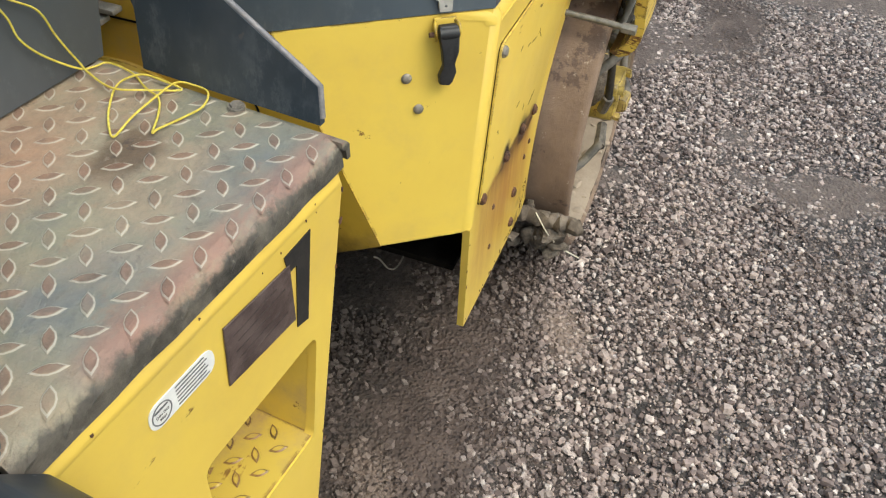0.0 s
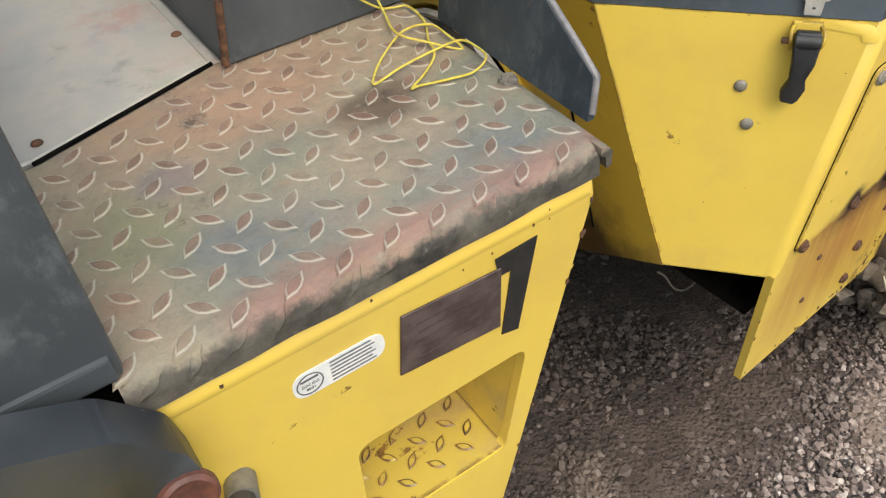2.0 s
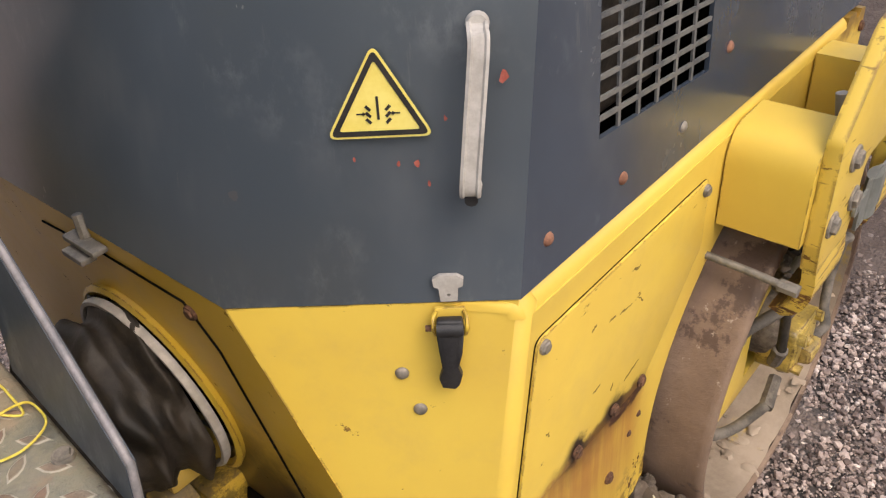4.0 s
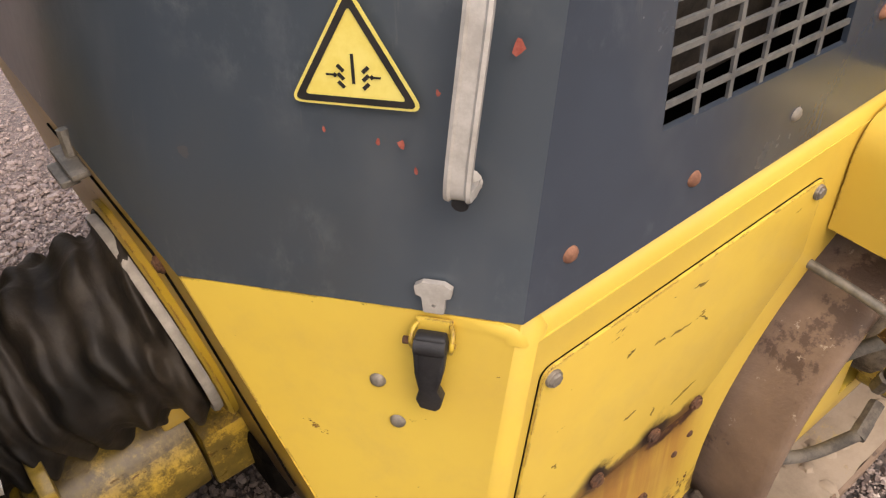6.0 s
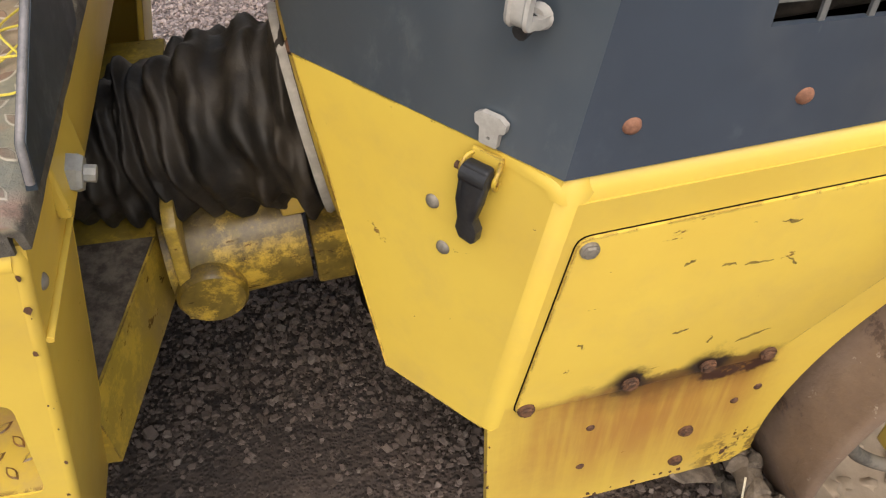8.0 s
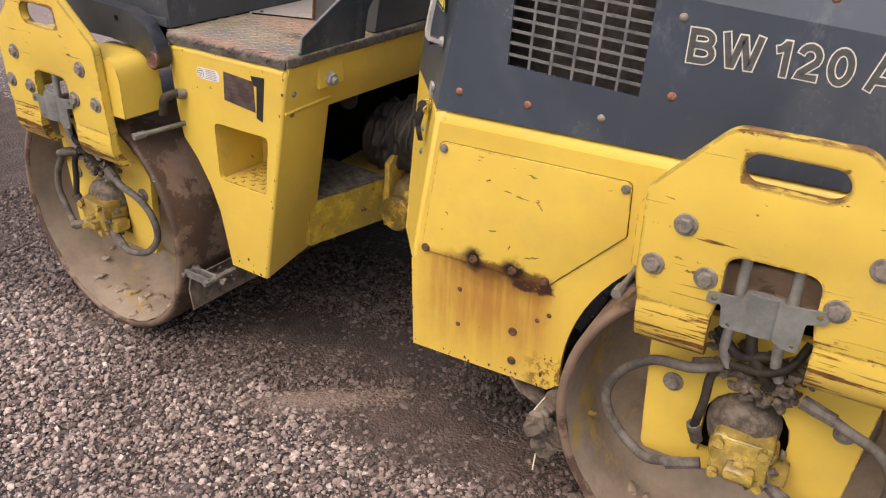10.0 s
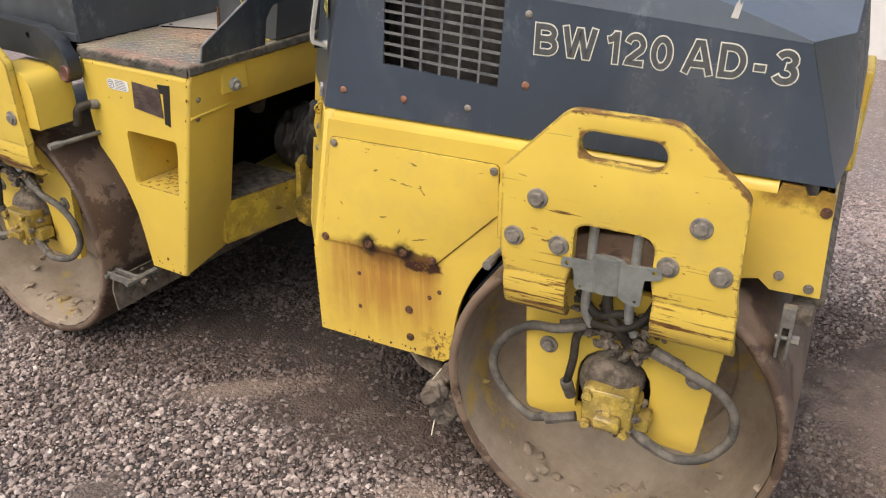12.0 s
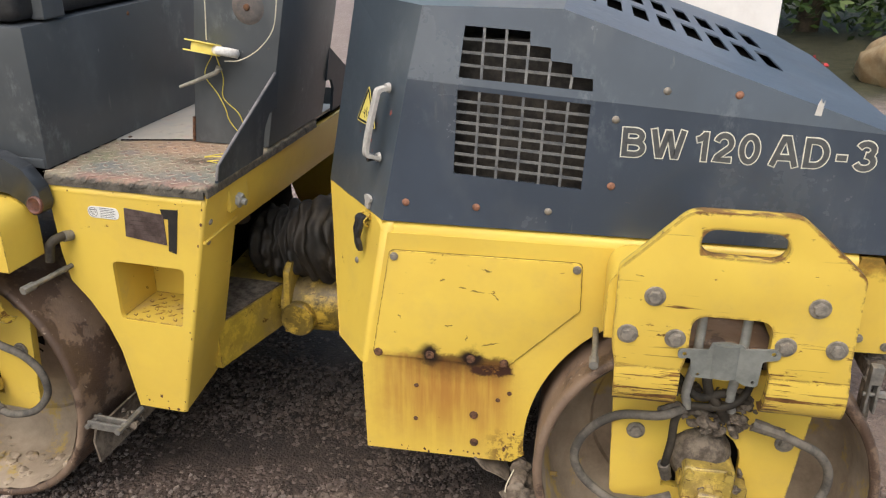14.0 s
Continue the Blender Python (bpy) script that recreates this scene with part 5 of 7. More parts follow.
        sec = [(-w_, -0.004), (w_, -0.004), (w_, 0.0035), (w_ * 0.7, 0.0045), (w_ * 0.5, 0.0025), (-w_ * 0.5, 0.0025), (-w_ * 0.7, 0.0045), (-w_, 0.0035)]
        rings.append([hb.verts.new(p + u * a_ + n_ * b_) for a_, b_ in sec])
    for r0, r1 in zip(rings, rings[1:]):
        for k in range(8):
            hb.faces.new((r0[k], r0[(k + 1) % 8], r1[(k + 1) % 8], r1[k]))
    hb.faces.new(rings[0][::-1])
    hb.faces.new(rings[-1])
    pads = [lathe([(0, -0.008), (0.0085, -0.0075), (0.0105, 0.0), (0, 0.0)], 14) for _ in range(2)]
    for pd, o in zip(pads, (a, b)):
        pd.transform(Matrix.Translation(o) @ turn_to(out))
    handle = part("grab_handle", joined([hb, *pads]), M_HANDLE, side, "pale plastic grab handle", smooth=35)
    # solid black plug added for the shade inside the handle's open end
    part("handle_end_shade", tube([b + out * 0.010, b + out * 0.0275 + Vector((0, 0, -0.0035))], 0.0062, 10), M_BLACK, handle, "black plug painting the shade in the handle's hollow end")
    rng = random.Random(8)
    for x, y, z, r in ((-0.744, 0.090, 1.003, 0.0030), (-0.740, 0.081, 0.983, 0.0022), (-0.755, 0.103, 1.004, 0.0020), (-0.687, 0.034, 1.078, 0.0045), (-0.779, 0.135, 1.009, 0.0018), (-0.725, 0.07, 1.045, 0.002)):
        q = Vector((x, y, z)) + out * 0.0008
        w = out.cross(u).normalized()
        fb = bmesh.new()
        fb.faces.new([fb.verts.new(q + u * (r * rng.uniform(0.5, 1.2) * math.cos(a_ * 0.898)) + w * (1.5 * r * rng.uniform(0.5, 1.2) * math.sin(a_ * 0.898))) for a_ in range(7)])
        part("paint_fleck", fb, M_FLECK, side, "fleck of red paint")
    return side, low3, up3, on_a


hood, hood_low, hood_up, hood_rear = build_hood()


def ribbon(pts, w, closed, ext):
    """Outline quads of a stroke of even width along 2D points."""
    p = [Vector(q) for q in pts]
    if not closed:
        p[0] = p[0] + (p[0] - p[1]).normalized() * ext
        p[-1] = p[-1] + (p[-1] - p[-2]).normalized() * ext
    n, sides = len(p), []
    for i in range(n):
        a = p[i - 1] if (closed or i) else None
        c = p[(i + 1) % n] if (closed or i < n - 1) else None
        d0 = (p[i] - a).normalized() if a is not None else (c - p[i]).normalized()
        d1 = (c - p[i]).normalized() if c is not None else d0
        n0, n1 = Vector((-d0.y, d0.x)), Vector((-d1.y, d1.x))
        m = (n0 + n1).normalized()
        m *= min(w / max(m.dot(n0), 0.3), w * 1.42)
        sides.append((p[i] + m, p[i] - m))
    last = n if closed else n - 1
    return [[sides[i][0], sides[i][1], sides[(i + 1) % n][1], sides[(i + 1) % n][0]] for i in range(last)]


def oval(cx, cy, rx, ry, a0=0, a1=360, n=20):
    return [(cx + rx * math.cos(radians(a0 + (a1 - a0) * k / n)), cy + ry * math.sin(radians(a0 + (a1 - a0) * k / n))) for k in range(n if a1 - a0 == 360 else n + 1)]


GLYPHS = {
    "B": (0.80, [([(0.1, 0.1), (0.1, 0.9)] + oval(0.42, 0.715, 0.25, 0.185, 90, -90, 8) + [(0.1, 0.53)], False), ([(0.1, 0.53)] + oval(0.45, 0.315, 0.27, 0.215, 90, -90, 8) + [(0.1, 0.1), (0.1, 0.53)], False)]),
    "W": (1.20, [([(0.10, 1.0), (0.30, 0.12), (0.38, 0.12), (0.57, 0.88), (0.63, 0.88), (0.82, 0.12), (0.90, 0.12), (1.10, 1.0)], False)]),
    "1": (0.50, [([(0.37, 0.0), (0.37, 1.0)], False), ([(0.06, 0.72), (0.20, 0.76), (0.36, 0.92)], False)]),
    "2": (0.74, [(oval(0.37, 0.66, 0.26, 0.25, 170, -35, 12) + [(0.17, 0.18), (0.13, 0.1), (0.68, 0.1)], False)]),
    "0": (0.76, [(oval(0.38, 0.5, 0.27, 0.41), True)]),
    "A": (0.94, [([(0.08, 0.0), (0.40, 0.92), (0.54, 0.92), (0.86, 0.0)], False), ([(0.24, 0.30), (0.70, 0.30)], False)]),
    "D": (0.84, [([(0.1, 0.1), (0.1, 0.9), (0.36, 0.9)] + oval(0.36, 0.5, 0.36, 0.4, 75, -75, 12) + [(0.36, 0.1)], True)]),
    "-": (0.46, [([(0.06, 0.40), (0.40, 0.40)], False)]),
    "3": (0.74, [(oval(0.35, 0.71, 0.24, 0.195, 160, -80, 10), False), (oval(0.35, 0.315, 0.28, 0.22, 90, -160, 12), False)]),
}


def hood_letters():
    """The model lettering: thin pale outlines round grey letters."""
    H = 0.0565
    words = (("BW", -0.234, -0.1165), ("120", -0.1005, 0.0180), ("AD-3", 0.036, 0.2215))
    for name, w, ext, mat, lift, label in (("lettering_outline", 0.132, 0.03, M_LETEDGE, 0.0006, "thin pale outline of the letters"),
                                           ("lettering", 0.092, -0.01, M_LETTER, 0.0012, "grey letters reading BW 120 AD-3")):
        for body, xa, xb in words:
            bm, pen = bmesh.new(), 0.0
            total = sum(GLYPHS[c][0] for c in body) + 0.16 * (len(body) - 1)
            k = (xb - xa) / total
            for n, c in enumerate(body):
                width, strokes = GLYPHS[c]
                for i, (pts, closed) in enumerate(strokes):
                    for quad in ribbon(pts, w, closed, ext):
                        vs = []
                        for q in quad:
                            x = xa + (pen + q.x) * k
                            z = 1.0215 - 0.008 * (x + 0.236) + q.y * H
                            p = hood_low(x, z)
                            vs.append(bm.verts.new((p[0], p[1] - lift - 0.00006 * i, p[2])))
                        bm.faces.new(vs)
                pen += width + 0.16
            for f in bm.faces:
                f.normal_update()
                if f.normal.y > 0:
                    f.normal_flip()
            me = bpy.data.meshes.new(name)
            bm.to_mesh(me)
            bm.free()
            me.materials.append(mat)
            ob = new(name, me)
            ob.parent = hood
            ob["label"] = label
    # a torn remnant of tape
    p = [hood_up(0.102, 1.116), hood_up(0.114, 1.115), hood_up(0.118, 1.143), hood_up(0.114, 1.136), hood_up(0.111, 1.145), hood_up(0.107, 1.138)]
    bm = bmesh.new()
    bm.faces.new([bm.verts.new(Vector(q) + Vector((0, -0.0015, 0))) for q in p])
    part("tape_scrap", bm, M_HANDLE, hood, "torn scrap of pale tape")


hood_letters()


def warning_sign():
    n, u = A_N.normalized(), A_U.normalized()
    w = n.cross(u).normalized()
    if w.z < 0:
        w = -w
    c = (Vector((-0.75, 0.12, 1.108)) + Vector((-0.789, 0.153, 1.034)) + Vector((-0.734, 0.083, 1.028))) / 3
    lay = lambda lift: (lambda a, b: tuple(c + u * a + w * b + n * lift))
    tri = lambda r, rad: rounded([(r * math.cos(radians(t)), r * math.sin(radians(t))) for t in (90, 210, 330)], rad, 5)
    s = part("warning_sign", sheet(tri(0.056, 0.006), [], lay(0.0012), n * 0.0006), M_SIGN, hood, "yellow triangular crush warning sticker")
    part("sign_border", sheet(tri(0.0515, 0.004), [tri(0.042, 0.002)], lay(0.0024), n * 0.0003), M_INK, s, "black border")
    # the picture, as plain bars
    bms = []
    pic = lambda a, b: lay(0.0025)(a * 0.84, b * 0.84 + 0.003)
    def quad(cx, cy, w_, h_, t):
        ca, sa = math.cos(radians(t)), math.sin(radians(t))
        return sheet([(cx + ca * a - sa * b, cy + sa * a + ca * b) for a, b in ((-w_, -h_), (w_, -h_), (w_, h_), (-w_, h_))], [], pic, n * 0.0003)
    bms.append(quad(0, -0.004, 0.0013, 0.0125, 0))
    for sx in (-1, 1):
        for k in range(3):
            bms.append(quad(sx * 0.0105, -0.004 - k * 0.007, 0.0035, 0.0016, 45 * sx))
        bms.append(quad(sx * 0.019, -0.010, 0.004, 0.0008, 0))
        bms.append(quad(sx * 0.0155, -0.010, 0.0016, 0.0016, 45))
    for bm in bms:
        part("sign_bar", bm, M_INK, s, "plain black bar of the sign")


warning_sign()


# ---- rear unit (built straight, then turned about the joint)
RLEAN = 0.215


def rx_at(z):
    """The front edge of the rear unit."""
    return -1.047 - RLEAN * (0.878 - z)


def tread_marks(bm, x0, x1, y0, y1, z, pitch=0.041, seed=2, keep=None, size=0.0145):
    """Raised lozenges of tread plate, turned this way and that."""
    rng = random.Random(seed)
    i = 0
    nx, ny = int((x1 - x0) / pitch * 2), int((y1 - y0) / pitch * 2)
    for a in range(nx + 1):
        for b in range(ny + 1):
            if (a + b) % 2:
                continue
            cx = x0 + pitch * 0.5 * a + rng.uniform(-1, 1) * 0.0008
            cy = y0 + pitch * 0.5 * b + rng.uniform(-1, 1) * 0.0008
            if not (x0 + 0.006 < cx < x1 - 0.006 and y0 + 0.006 < cy < y1 - 0.006):
                continue
            if keep and not keep(cx, cy):
                continue
            t = radians(43 + (90 if (b % 2) else 0))
            ca, sa = math.cos(t), math.sin(t)
            L, W, H = size * 1.06, size * 0.42, 0.0013
            ring = [(-L, 0, 0), (-L * 0.45, W * 0.8, 0), (0.0, W, 0), (L * 0.45, W * 0.8, 0), (L, 0, 0), (L * 0.45, -W * 0.8, 0), (0.0, -W, 0), (-L * 0.45, -W * 0.8, 0)]
            vs = [bm.verts.new((cx + ca * p - sa * q, cy + sa * p + ca * q, z - 0.0005)) for p, q, _ in ring]
            top = [bm.verts.new((cx + 0.56 * (ca * p - sa * q), cy + 0.56 * (sa * p + ca * q), z + H)) for p, q, _ in ring]
            for k in range(8):
                bm.faces.new((vs[k], vs[(k + 1) % 8], top[(k + 1) % 8], top[k]))
            bm.faces.new(top)
            i += 1
    return bm


def build_rear():
    V = 0.012
    # side wall with the step opening; its rear edge follows the drum
    edge = [(-1.300, 0.297)] + [(-1.745 + 0.433 * math.cos(radians(a)), 0.345 + 0.41 * math.sin(radians(a))) for a in (5, 15, 25, 35, 44)] + [(-1.445, 0.70), (-1.452, 0.852)]
    outer = rounded([(rx_at(0.852) - 0.009, 0.852), (rx_at(0.297) - 0.009, 0.297)], 0) + edge
    step = rounded([(-1.312, 0.694), (-1.124, 0.694), (-1.148, 0.541), (-1.312, 0.541)], [0.016, 0.014, 0.012, 0.02], 4)
    w = part("rear_side_wall", sheet(outer, [step], facing_y(V), (0, 0.012, 0)), M_YROLL, roller, "yellow side wall with a step opening", at=REAR, smooth=30)
    part("rear_side_wall", sheet(outer, [], facing_y(V), (0, 0.012, 0)), M_YEL, roller, at=far_side(REAR))
    # step recess
    y0, y1 = V + 0.011, V + 0.15
    rec = [(-1.312, 0.694), (-1.124, 0.694), (-1.148, 0.541), (-1.312, 0.541)]
    f3 = []
    for i in range(4):
        (a, b), (c, d) = rec[i], rec[(i + 1) % 4]
        if i == 2:
            continue
        f3.append([(a, y0, b), (c, y0, d), (c, y1, d), (a, y1, b)])
    f3.append([(a, y1, b) for a, b in rec])
    part("step_recess", solid(f3), M_RECESS, w, at=REAR)
    tr = box(-1.313, -1.147, V + 0.002, y1, 0.535, 0.543)
    tread_marks(tr, -1.31, -1.15, V + 0.008, y1, 0.543, 0.036, 5, size=0.0125)
    part("step_tread", tr, M_TREAD, w, "dirty yellow tread plate in the step", at=REAR)
    # small writing plate, black mark, sticker
    pl = part("type_plate", bevel(sheet([(-1.256, 0.832), (-1.158, 0.825), (-1.158, 0.751), (-1.262, 0.762)], [], facing_y(V - 0.0025), (0, 0.002, 0)), 0.0006, 1, 50), M_PLATE, w, "corroded brown metal type plate", at=REAR)
    bars = [box(-1.245 + 0.006 * math.sin(k * 3), -1.17 - 0.012 * (k % 3), V - 0.0032, V - 0.0026, 0.772 + k * 0.0105, 0.7732 + k * 0.0105) for k in range(5)]
    part("plate_text", joined(bars), plain("faint_print", (0.04, 0.028, 0.026), (0.075, 0.055, 0.05), 60), pl, "unreadable engraved lines", at=REAR)
    part("black_mark", sheet([(-1.164, 0.8375), (-1.120, 0.8395), (-1.137, 0.732), (-1.156, 0.737), (-1.147, 0.815), (-1.160, 0.815)], [], facing_y(V - 0.0015), (0, 0.001, 0)), M_INK, w, "black painted mark", at=REAR)
    stk = part("sticker", sheet(rounded([(-1.352, 0.800), (-1.272, 0.800), (-1.272, 0.828), (-1.352, 0.828)], 0.0138, 6), [], facing_y(V - 0.0015), (0, 0.001, 0)), M_WHITE, w, "white oval sticker with small print", at=REAR)
    ring = sheet(arc(-1.338, 0.814, 0.0115, 0, 350, 20), [arc(-1.338, 0.814, 0.0104, 0, 350, 20)], facing_y(V - 0.0022), (0, 0.0004, 0))
    lines = [box(-1.320, -1.281 - 0.003 * (k % 2), V - 0.0022, V - 0.0018, 0.8035 + k * 0.0042, 0.8047 + k * 0.0042) for k in range(6)]
    lines += [box(-1.3455, -1.3305, V - 0.0022, V - 0.0018, 0.8185, 0.8203) for k in range(1)]
    part("sticker_print", joined([ring, *lines]), plain("grey_print", (0.10, 0.10, 0.11), (0.16, 0.16, 0.17), 60, 0.5), stk, "small dark print", at=REAR)
    for body, size, xx, zz in (("DIN ISO", 0.0042, -1.338, 0.8125), ("9001", 0.0042, -1.338, 0.8075)):
        text = bpy.data.curves.new("sticker_words", "FONT")
        text.body, text.size, text.align_x, text.extrude = body, size, "CENTER", 0.0001
        shape = bpy.data.objects.new("sticker_words", text)
        words = new("sticker_words", bpy.data.meshes.new_from_object(shape))
        bpy.data.objects.remove(shape)
        words.data.materials.clear()
        words.data.materials.append(M_INK)
        words.data.transform(REAR @ Matrix.Translation((xx, V - 0.0024, zz)) @ Matrix.Rotation(radians(90), 4, "X"))
        words.parent = stk
    # top of the wall rolls in under the deck
    prof = [(V + 0.024 - 0.024 * math.cos(radians(a)), 0.852 + 0.024 * math.sin(radians(a))) for a in (0, 15, 30, 45, 60, 75, 90)]
    prof += [(y + 0.006, z - 0.008) for y, z in prof[::-1]]
    ends = [[(-1.452, y, z) for y, z in prof], [(rx_at(z) - 0.010, y, z) for y, z in prof]]
    part("top_roll", solid([[ends[0][i], ends[0][(i + 1) % 14], ends[1][(i + 1) % 14], ends[1][i]] for i in range(14)] + [ends[0][::-1], ends[1]]), M_YROLL, w, "yellow shoulder rounded in under the deck", at=REAR, smooth=60)
    # front: corner column, upper beam, lower arm
    def col(y, z):
        return (rx_at(z), y, z)
    outer = [(V + 0.009, 0.870), (1.088, 0.870), (1.088, 0.297), (0.93, 0.33), (0.93, 0.735), (0.172, 0.745), (0.176, 0.337), (V + 0.009, 0.297)]
    bmf = sheet(outer, [], col, (-0.012, 0, 0))
    fr = part("rear_front_wall", bevel(bmf, 0.003, 2, 60), M_YEL, roller, "yellow front wall of the rear unit with a wide opening", at=REAR, smooth=30)
    part("corner_bead", tube([(rx_at(0.872) - 0.016, V + 0.022, 0.873), (rx_at(0.866) - 0.0110, V + 0.014, 0.866), (rx_at(0.850) - 0.0095, V + 0.0095, 0.850), (rx_at(0.298) - 0.0095, V + 0.0095, 0.298)], [0.006, 0.008, 0.0095, 0.0095], 20), M_YROLL, fr, at=REAR, smooth=60)
    part("fold_rib", tube([(rx_at(0.775), 0.02, 0.762), (rx_at(0.775), 0.172, 0.768)], 0.004, 6), M_YROLL, fr, at=REAR, smooth=60)
    part("column_return", box(-1.30, -1.165, 0.165, 0.177, 0.337, 0.62), M_YEL, fr, at=REAR)
    # inner column lip beside the opening
    part("opening_lip", solid([[(rx_at(0.745), 0.172, 0.745), (rx_at(0.337), 0.176, 0.337), (rx_at(0.337) - 0.05, 0.176, 0.337), (rx_at(0.745) - 0.05, 0.172, 0.745)]]), M_YEL, fr, at=REAR)
    n_f = (0.976, 0, -0.21)
    bolt_at("rivet", rx_at(0.805), 0.045, 0.805, fr, REAR, normal=n_f)
    bolt_at("rivet", rx_at(0.755), 0.045, 0.755, fr, REAR, normal=n_f)
    bolt_at("rusty", rx_at(0.70), 0.075, 0.735, fr, REAR, normal=n_f)
    # pale nut that holds the guard plate
    nut = joined([lathe([(0, -0.020), (0.016, -0.020), (0.018, -0.016), (0.018, 0), (0, 0)], 6), lathe([(0, -0.004), (0.024, -0.004), (0.024, 0), (0, 0)], 16), lathe([(0, -0.03), (0.008, -0.03), (0.008, 0), (0, 0)], 8)])
    part("guard_bolt", nut, M_PIPE, fr, "dull nut on a stud", at=REAR @ Matrix.Translation((rx_at(0.82), 0.155, 0.822)) @ turn_to(n_f))
    part("guard_tab", box(-1.062, -1.050, 0.118, 0.205, 0.80, 0.885, 0.003), M_YEL, fr, at=REAR)
    # near-black sheets behind the opening, its shade put into their colour
    part("inner_wall", box(-1.365, -1.353, 0.17, 1.07, 0.335, 0.866), M_DARK, roller, "near-black wall that paints the shade inside the frame", at=REAR)
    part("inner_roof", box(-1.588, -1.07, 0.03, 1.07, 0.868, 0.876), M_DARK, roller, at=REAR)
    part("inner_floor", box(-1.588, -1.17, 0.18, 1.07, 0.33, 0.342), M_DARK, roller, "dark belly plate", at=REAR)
    return w, fr


rear_wall, rear_front = build_rear()


def build_deck():
    # tread plate with a rubbed, rolled near edge
    bm = sheet([(-1.452, 0.03), (-1.055, 0.03), (-1.055, 0.318), (-1.248, 0.330), (-1.432, 0.278), (-1.452, 0.278)], [], lambda x, y: (x, y, 0.8975), (0, 0, -0.008))
    deck = part("deck_plate", bm, M_DECK, roller, "worn rusty tread plate deck", at=REAR)
    keep = lambda x, y: x > -1.45 and y > 0.012 and y < 0.278 + (x + 1.432) * 0.28 - 0.012 and y < 0.322
    one = bmesh.new()
    tread_marks(one, -0.02, 0.02, -0.02, 0.02, 0.0, 0.04, 1, lambda x, y: abs(x) < 0.005 and abs(y) < 0.005, 0.0165)
    proto, rng = None, random.Random(2)
    for a in range(21):
        for b in range(17):
            x, y = -1.468 + 0.02025 * a + rng.uniform(-1, 1) * 0.0008, 0.009 + 0.02025 * b + rng.uniform(-1, 1) * 0.0008
            if (a + b) % 2 or not keep(x, y) or not -1.462 < x < -1.051:
                continue
            m = REAR @ Matrix.Translation((x, y, 0.8975)) @ Matrix.Rotation(radians(90 if b % 2 else 0) + rng.uniform(-0.04, 0.04), 4, "Z")
            if proto is None:
                proto = part("tread_mark", one, M_DECK, deck)
                proto.matrix_basis = m
            else:
                again(proto, m, deck)
    # rounded edge
    for p0, p1, nm in (((-1.462, 0.030), (-1.055, 0.030), "deck_edge"),):
        sec = [(0.030, 0.8975)] + [(0.030 - 0.017 * math.sin(radians(a)), 0.8805 + 0.017 * math.cos(radians(a))) for a in (15, 35, 55, 75, 90)] + [(0.012, 0.869), (0.016, 0.868), (0.018, 0.8765), (0.03, 0.889)]
        fs = []
        xs = [-1.456 + (0.402) * k / 24 for k in range(25)]
        rows = []
        for x in xs:
            wob = 0.0012 * noise.noise((x * 22, 0, 0))
            rows.append([(x, y + (wob if y < 0.02 else 0), z + (wob if z < 0.870 else 0)) for y, z in sec])
        for a, b in zip(rows, rows[1:]):
            for i in range(len(sec)):
                j = (i + 1) % len(sec)
                fs.append([a[i], a[j], b[j], b[i]])
        fs += [rows[0][::-1], rows[-1]]
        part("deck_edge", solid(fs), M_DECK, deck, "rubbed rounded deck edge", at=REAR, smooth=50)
    # the raised pattern carries on over the rounded edge
    for k in range(13):
        x = -1.438 + 0.0304 * k
        again(proto, REAR @ Matrix.Translation((x, 0.0155, 0.8875)) @ Matrix.Rotation(radians(62), 4, "X") @ Matrix.Rotation(radians(78 + 20 * (k % 2)), 4, "Z") @ Matrix.Diagonal((0.8, 0.8, 1.6, 1)), deck)
    # front edge strip, bent down, ragged
    fs = []
    rows = []
    for k in range(25):
        y = 0.012 + 0.60 * k / 24
        wob = 0.004 * noise.noise((y * 30, 2, 0))
        rows.append([(-1.055, y, 0.8973), (-1.047, y, 0.8958), (-1.042, y, 0.890), (-1.041 + wob, y, 0.874 + wob), (-1.047, y, 0.874 + wob), (-1.049, y, 0.886), (-1.055, y, 0.8895)])
    for a, b in zip(rows, rows[1:]):
        for i in range(7):
            j = (i + 1) % 7
            fs.append([a[i], a[j], b[j], b[i]])
    fs += [rows[0][::-1], rows[-1]]
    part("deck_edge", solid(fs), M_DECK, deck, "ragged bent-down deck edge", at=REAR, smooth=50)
    # footwell plate beside it
    part("footwell_plate", bevel(sheet([(-1.452, 0.284), (-1.434, 0.284), (-1.256, 0.334), (-1.256, 0.80), (-1.452, 0.80)], [], lambda x, y: (x, y, 0.900), (0, 0, -0.008)), 0.002, 1, 50), M_FLOOR, roller, "dusty grey footwell plate", at=REAR)
    part("gap_dirt", tube([(-1.436, 0.2805, 0.8985), (-1.255, 0.3310, 0.8985)], 0.0022, 6), M_DARK, deck, "brown dirt in the joint", at=REAR)
    for bx, by in ((-1.262, 0.40), (-1.425, 0.305)):
        bolt_at("dot", bx, by, 0.9003, deck, REAR, normal=(0, 0, 1))
    bolt_at("mid", -1.054, 0.135, 0.8975, deck, REAR, normal=(0, 0, 1))
    part("footwell_step", box(-1.30, -1.06, 0.34, 0.80, 0.884, 0.892), M_FLOOR, deck, at=REAR)
    return deck


deck = build_deck()


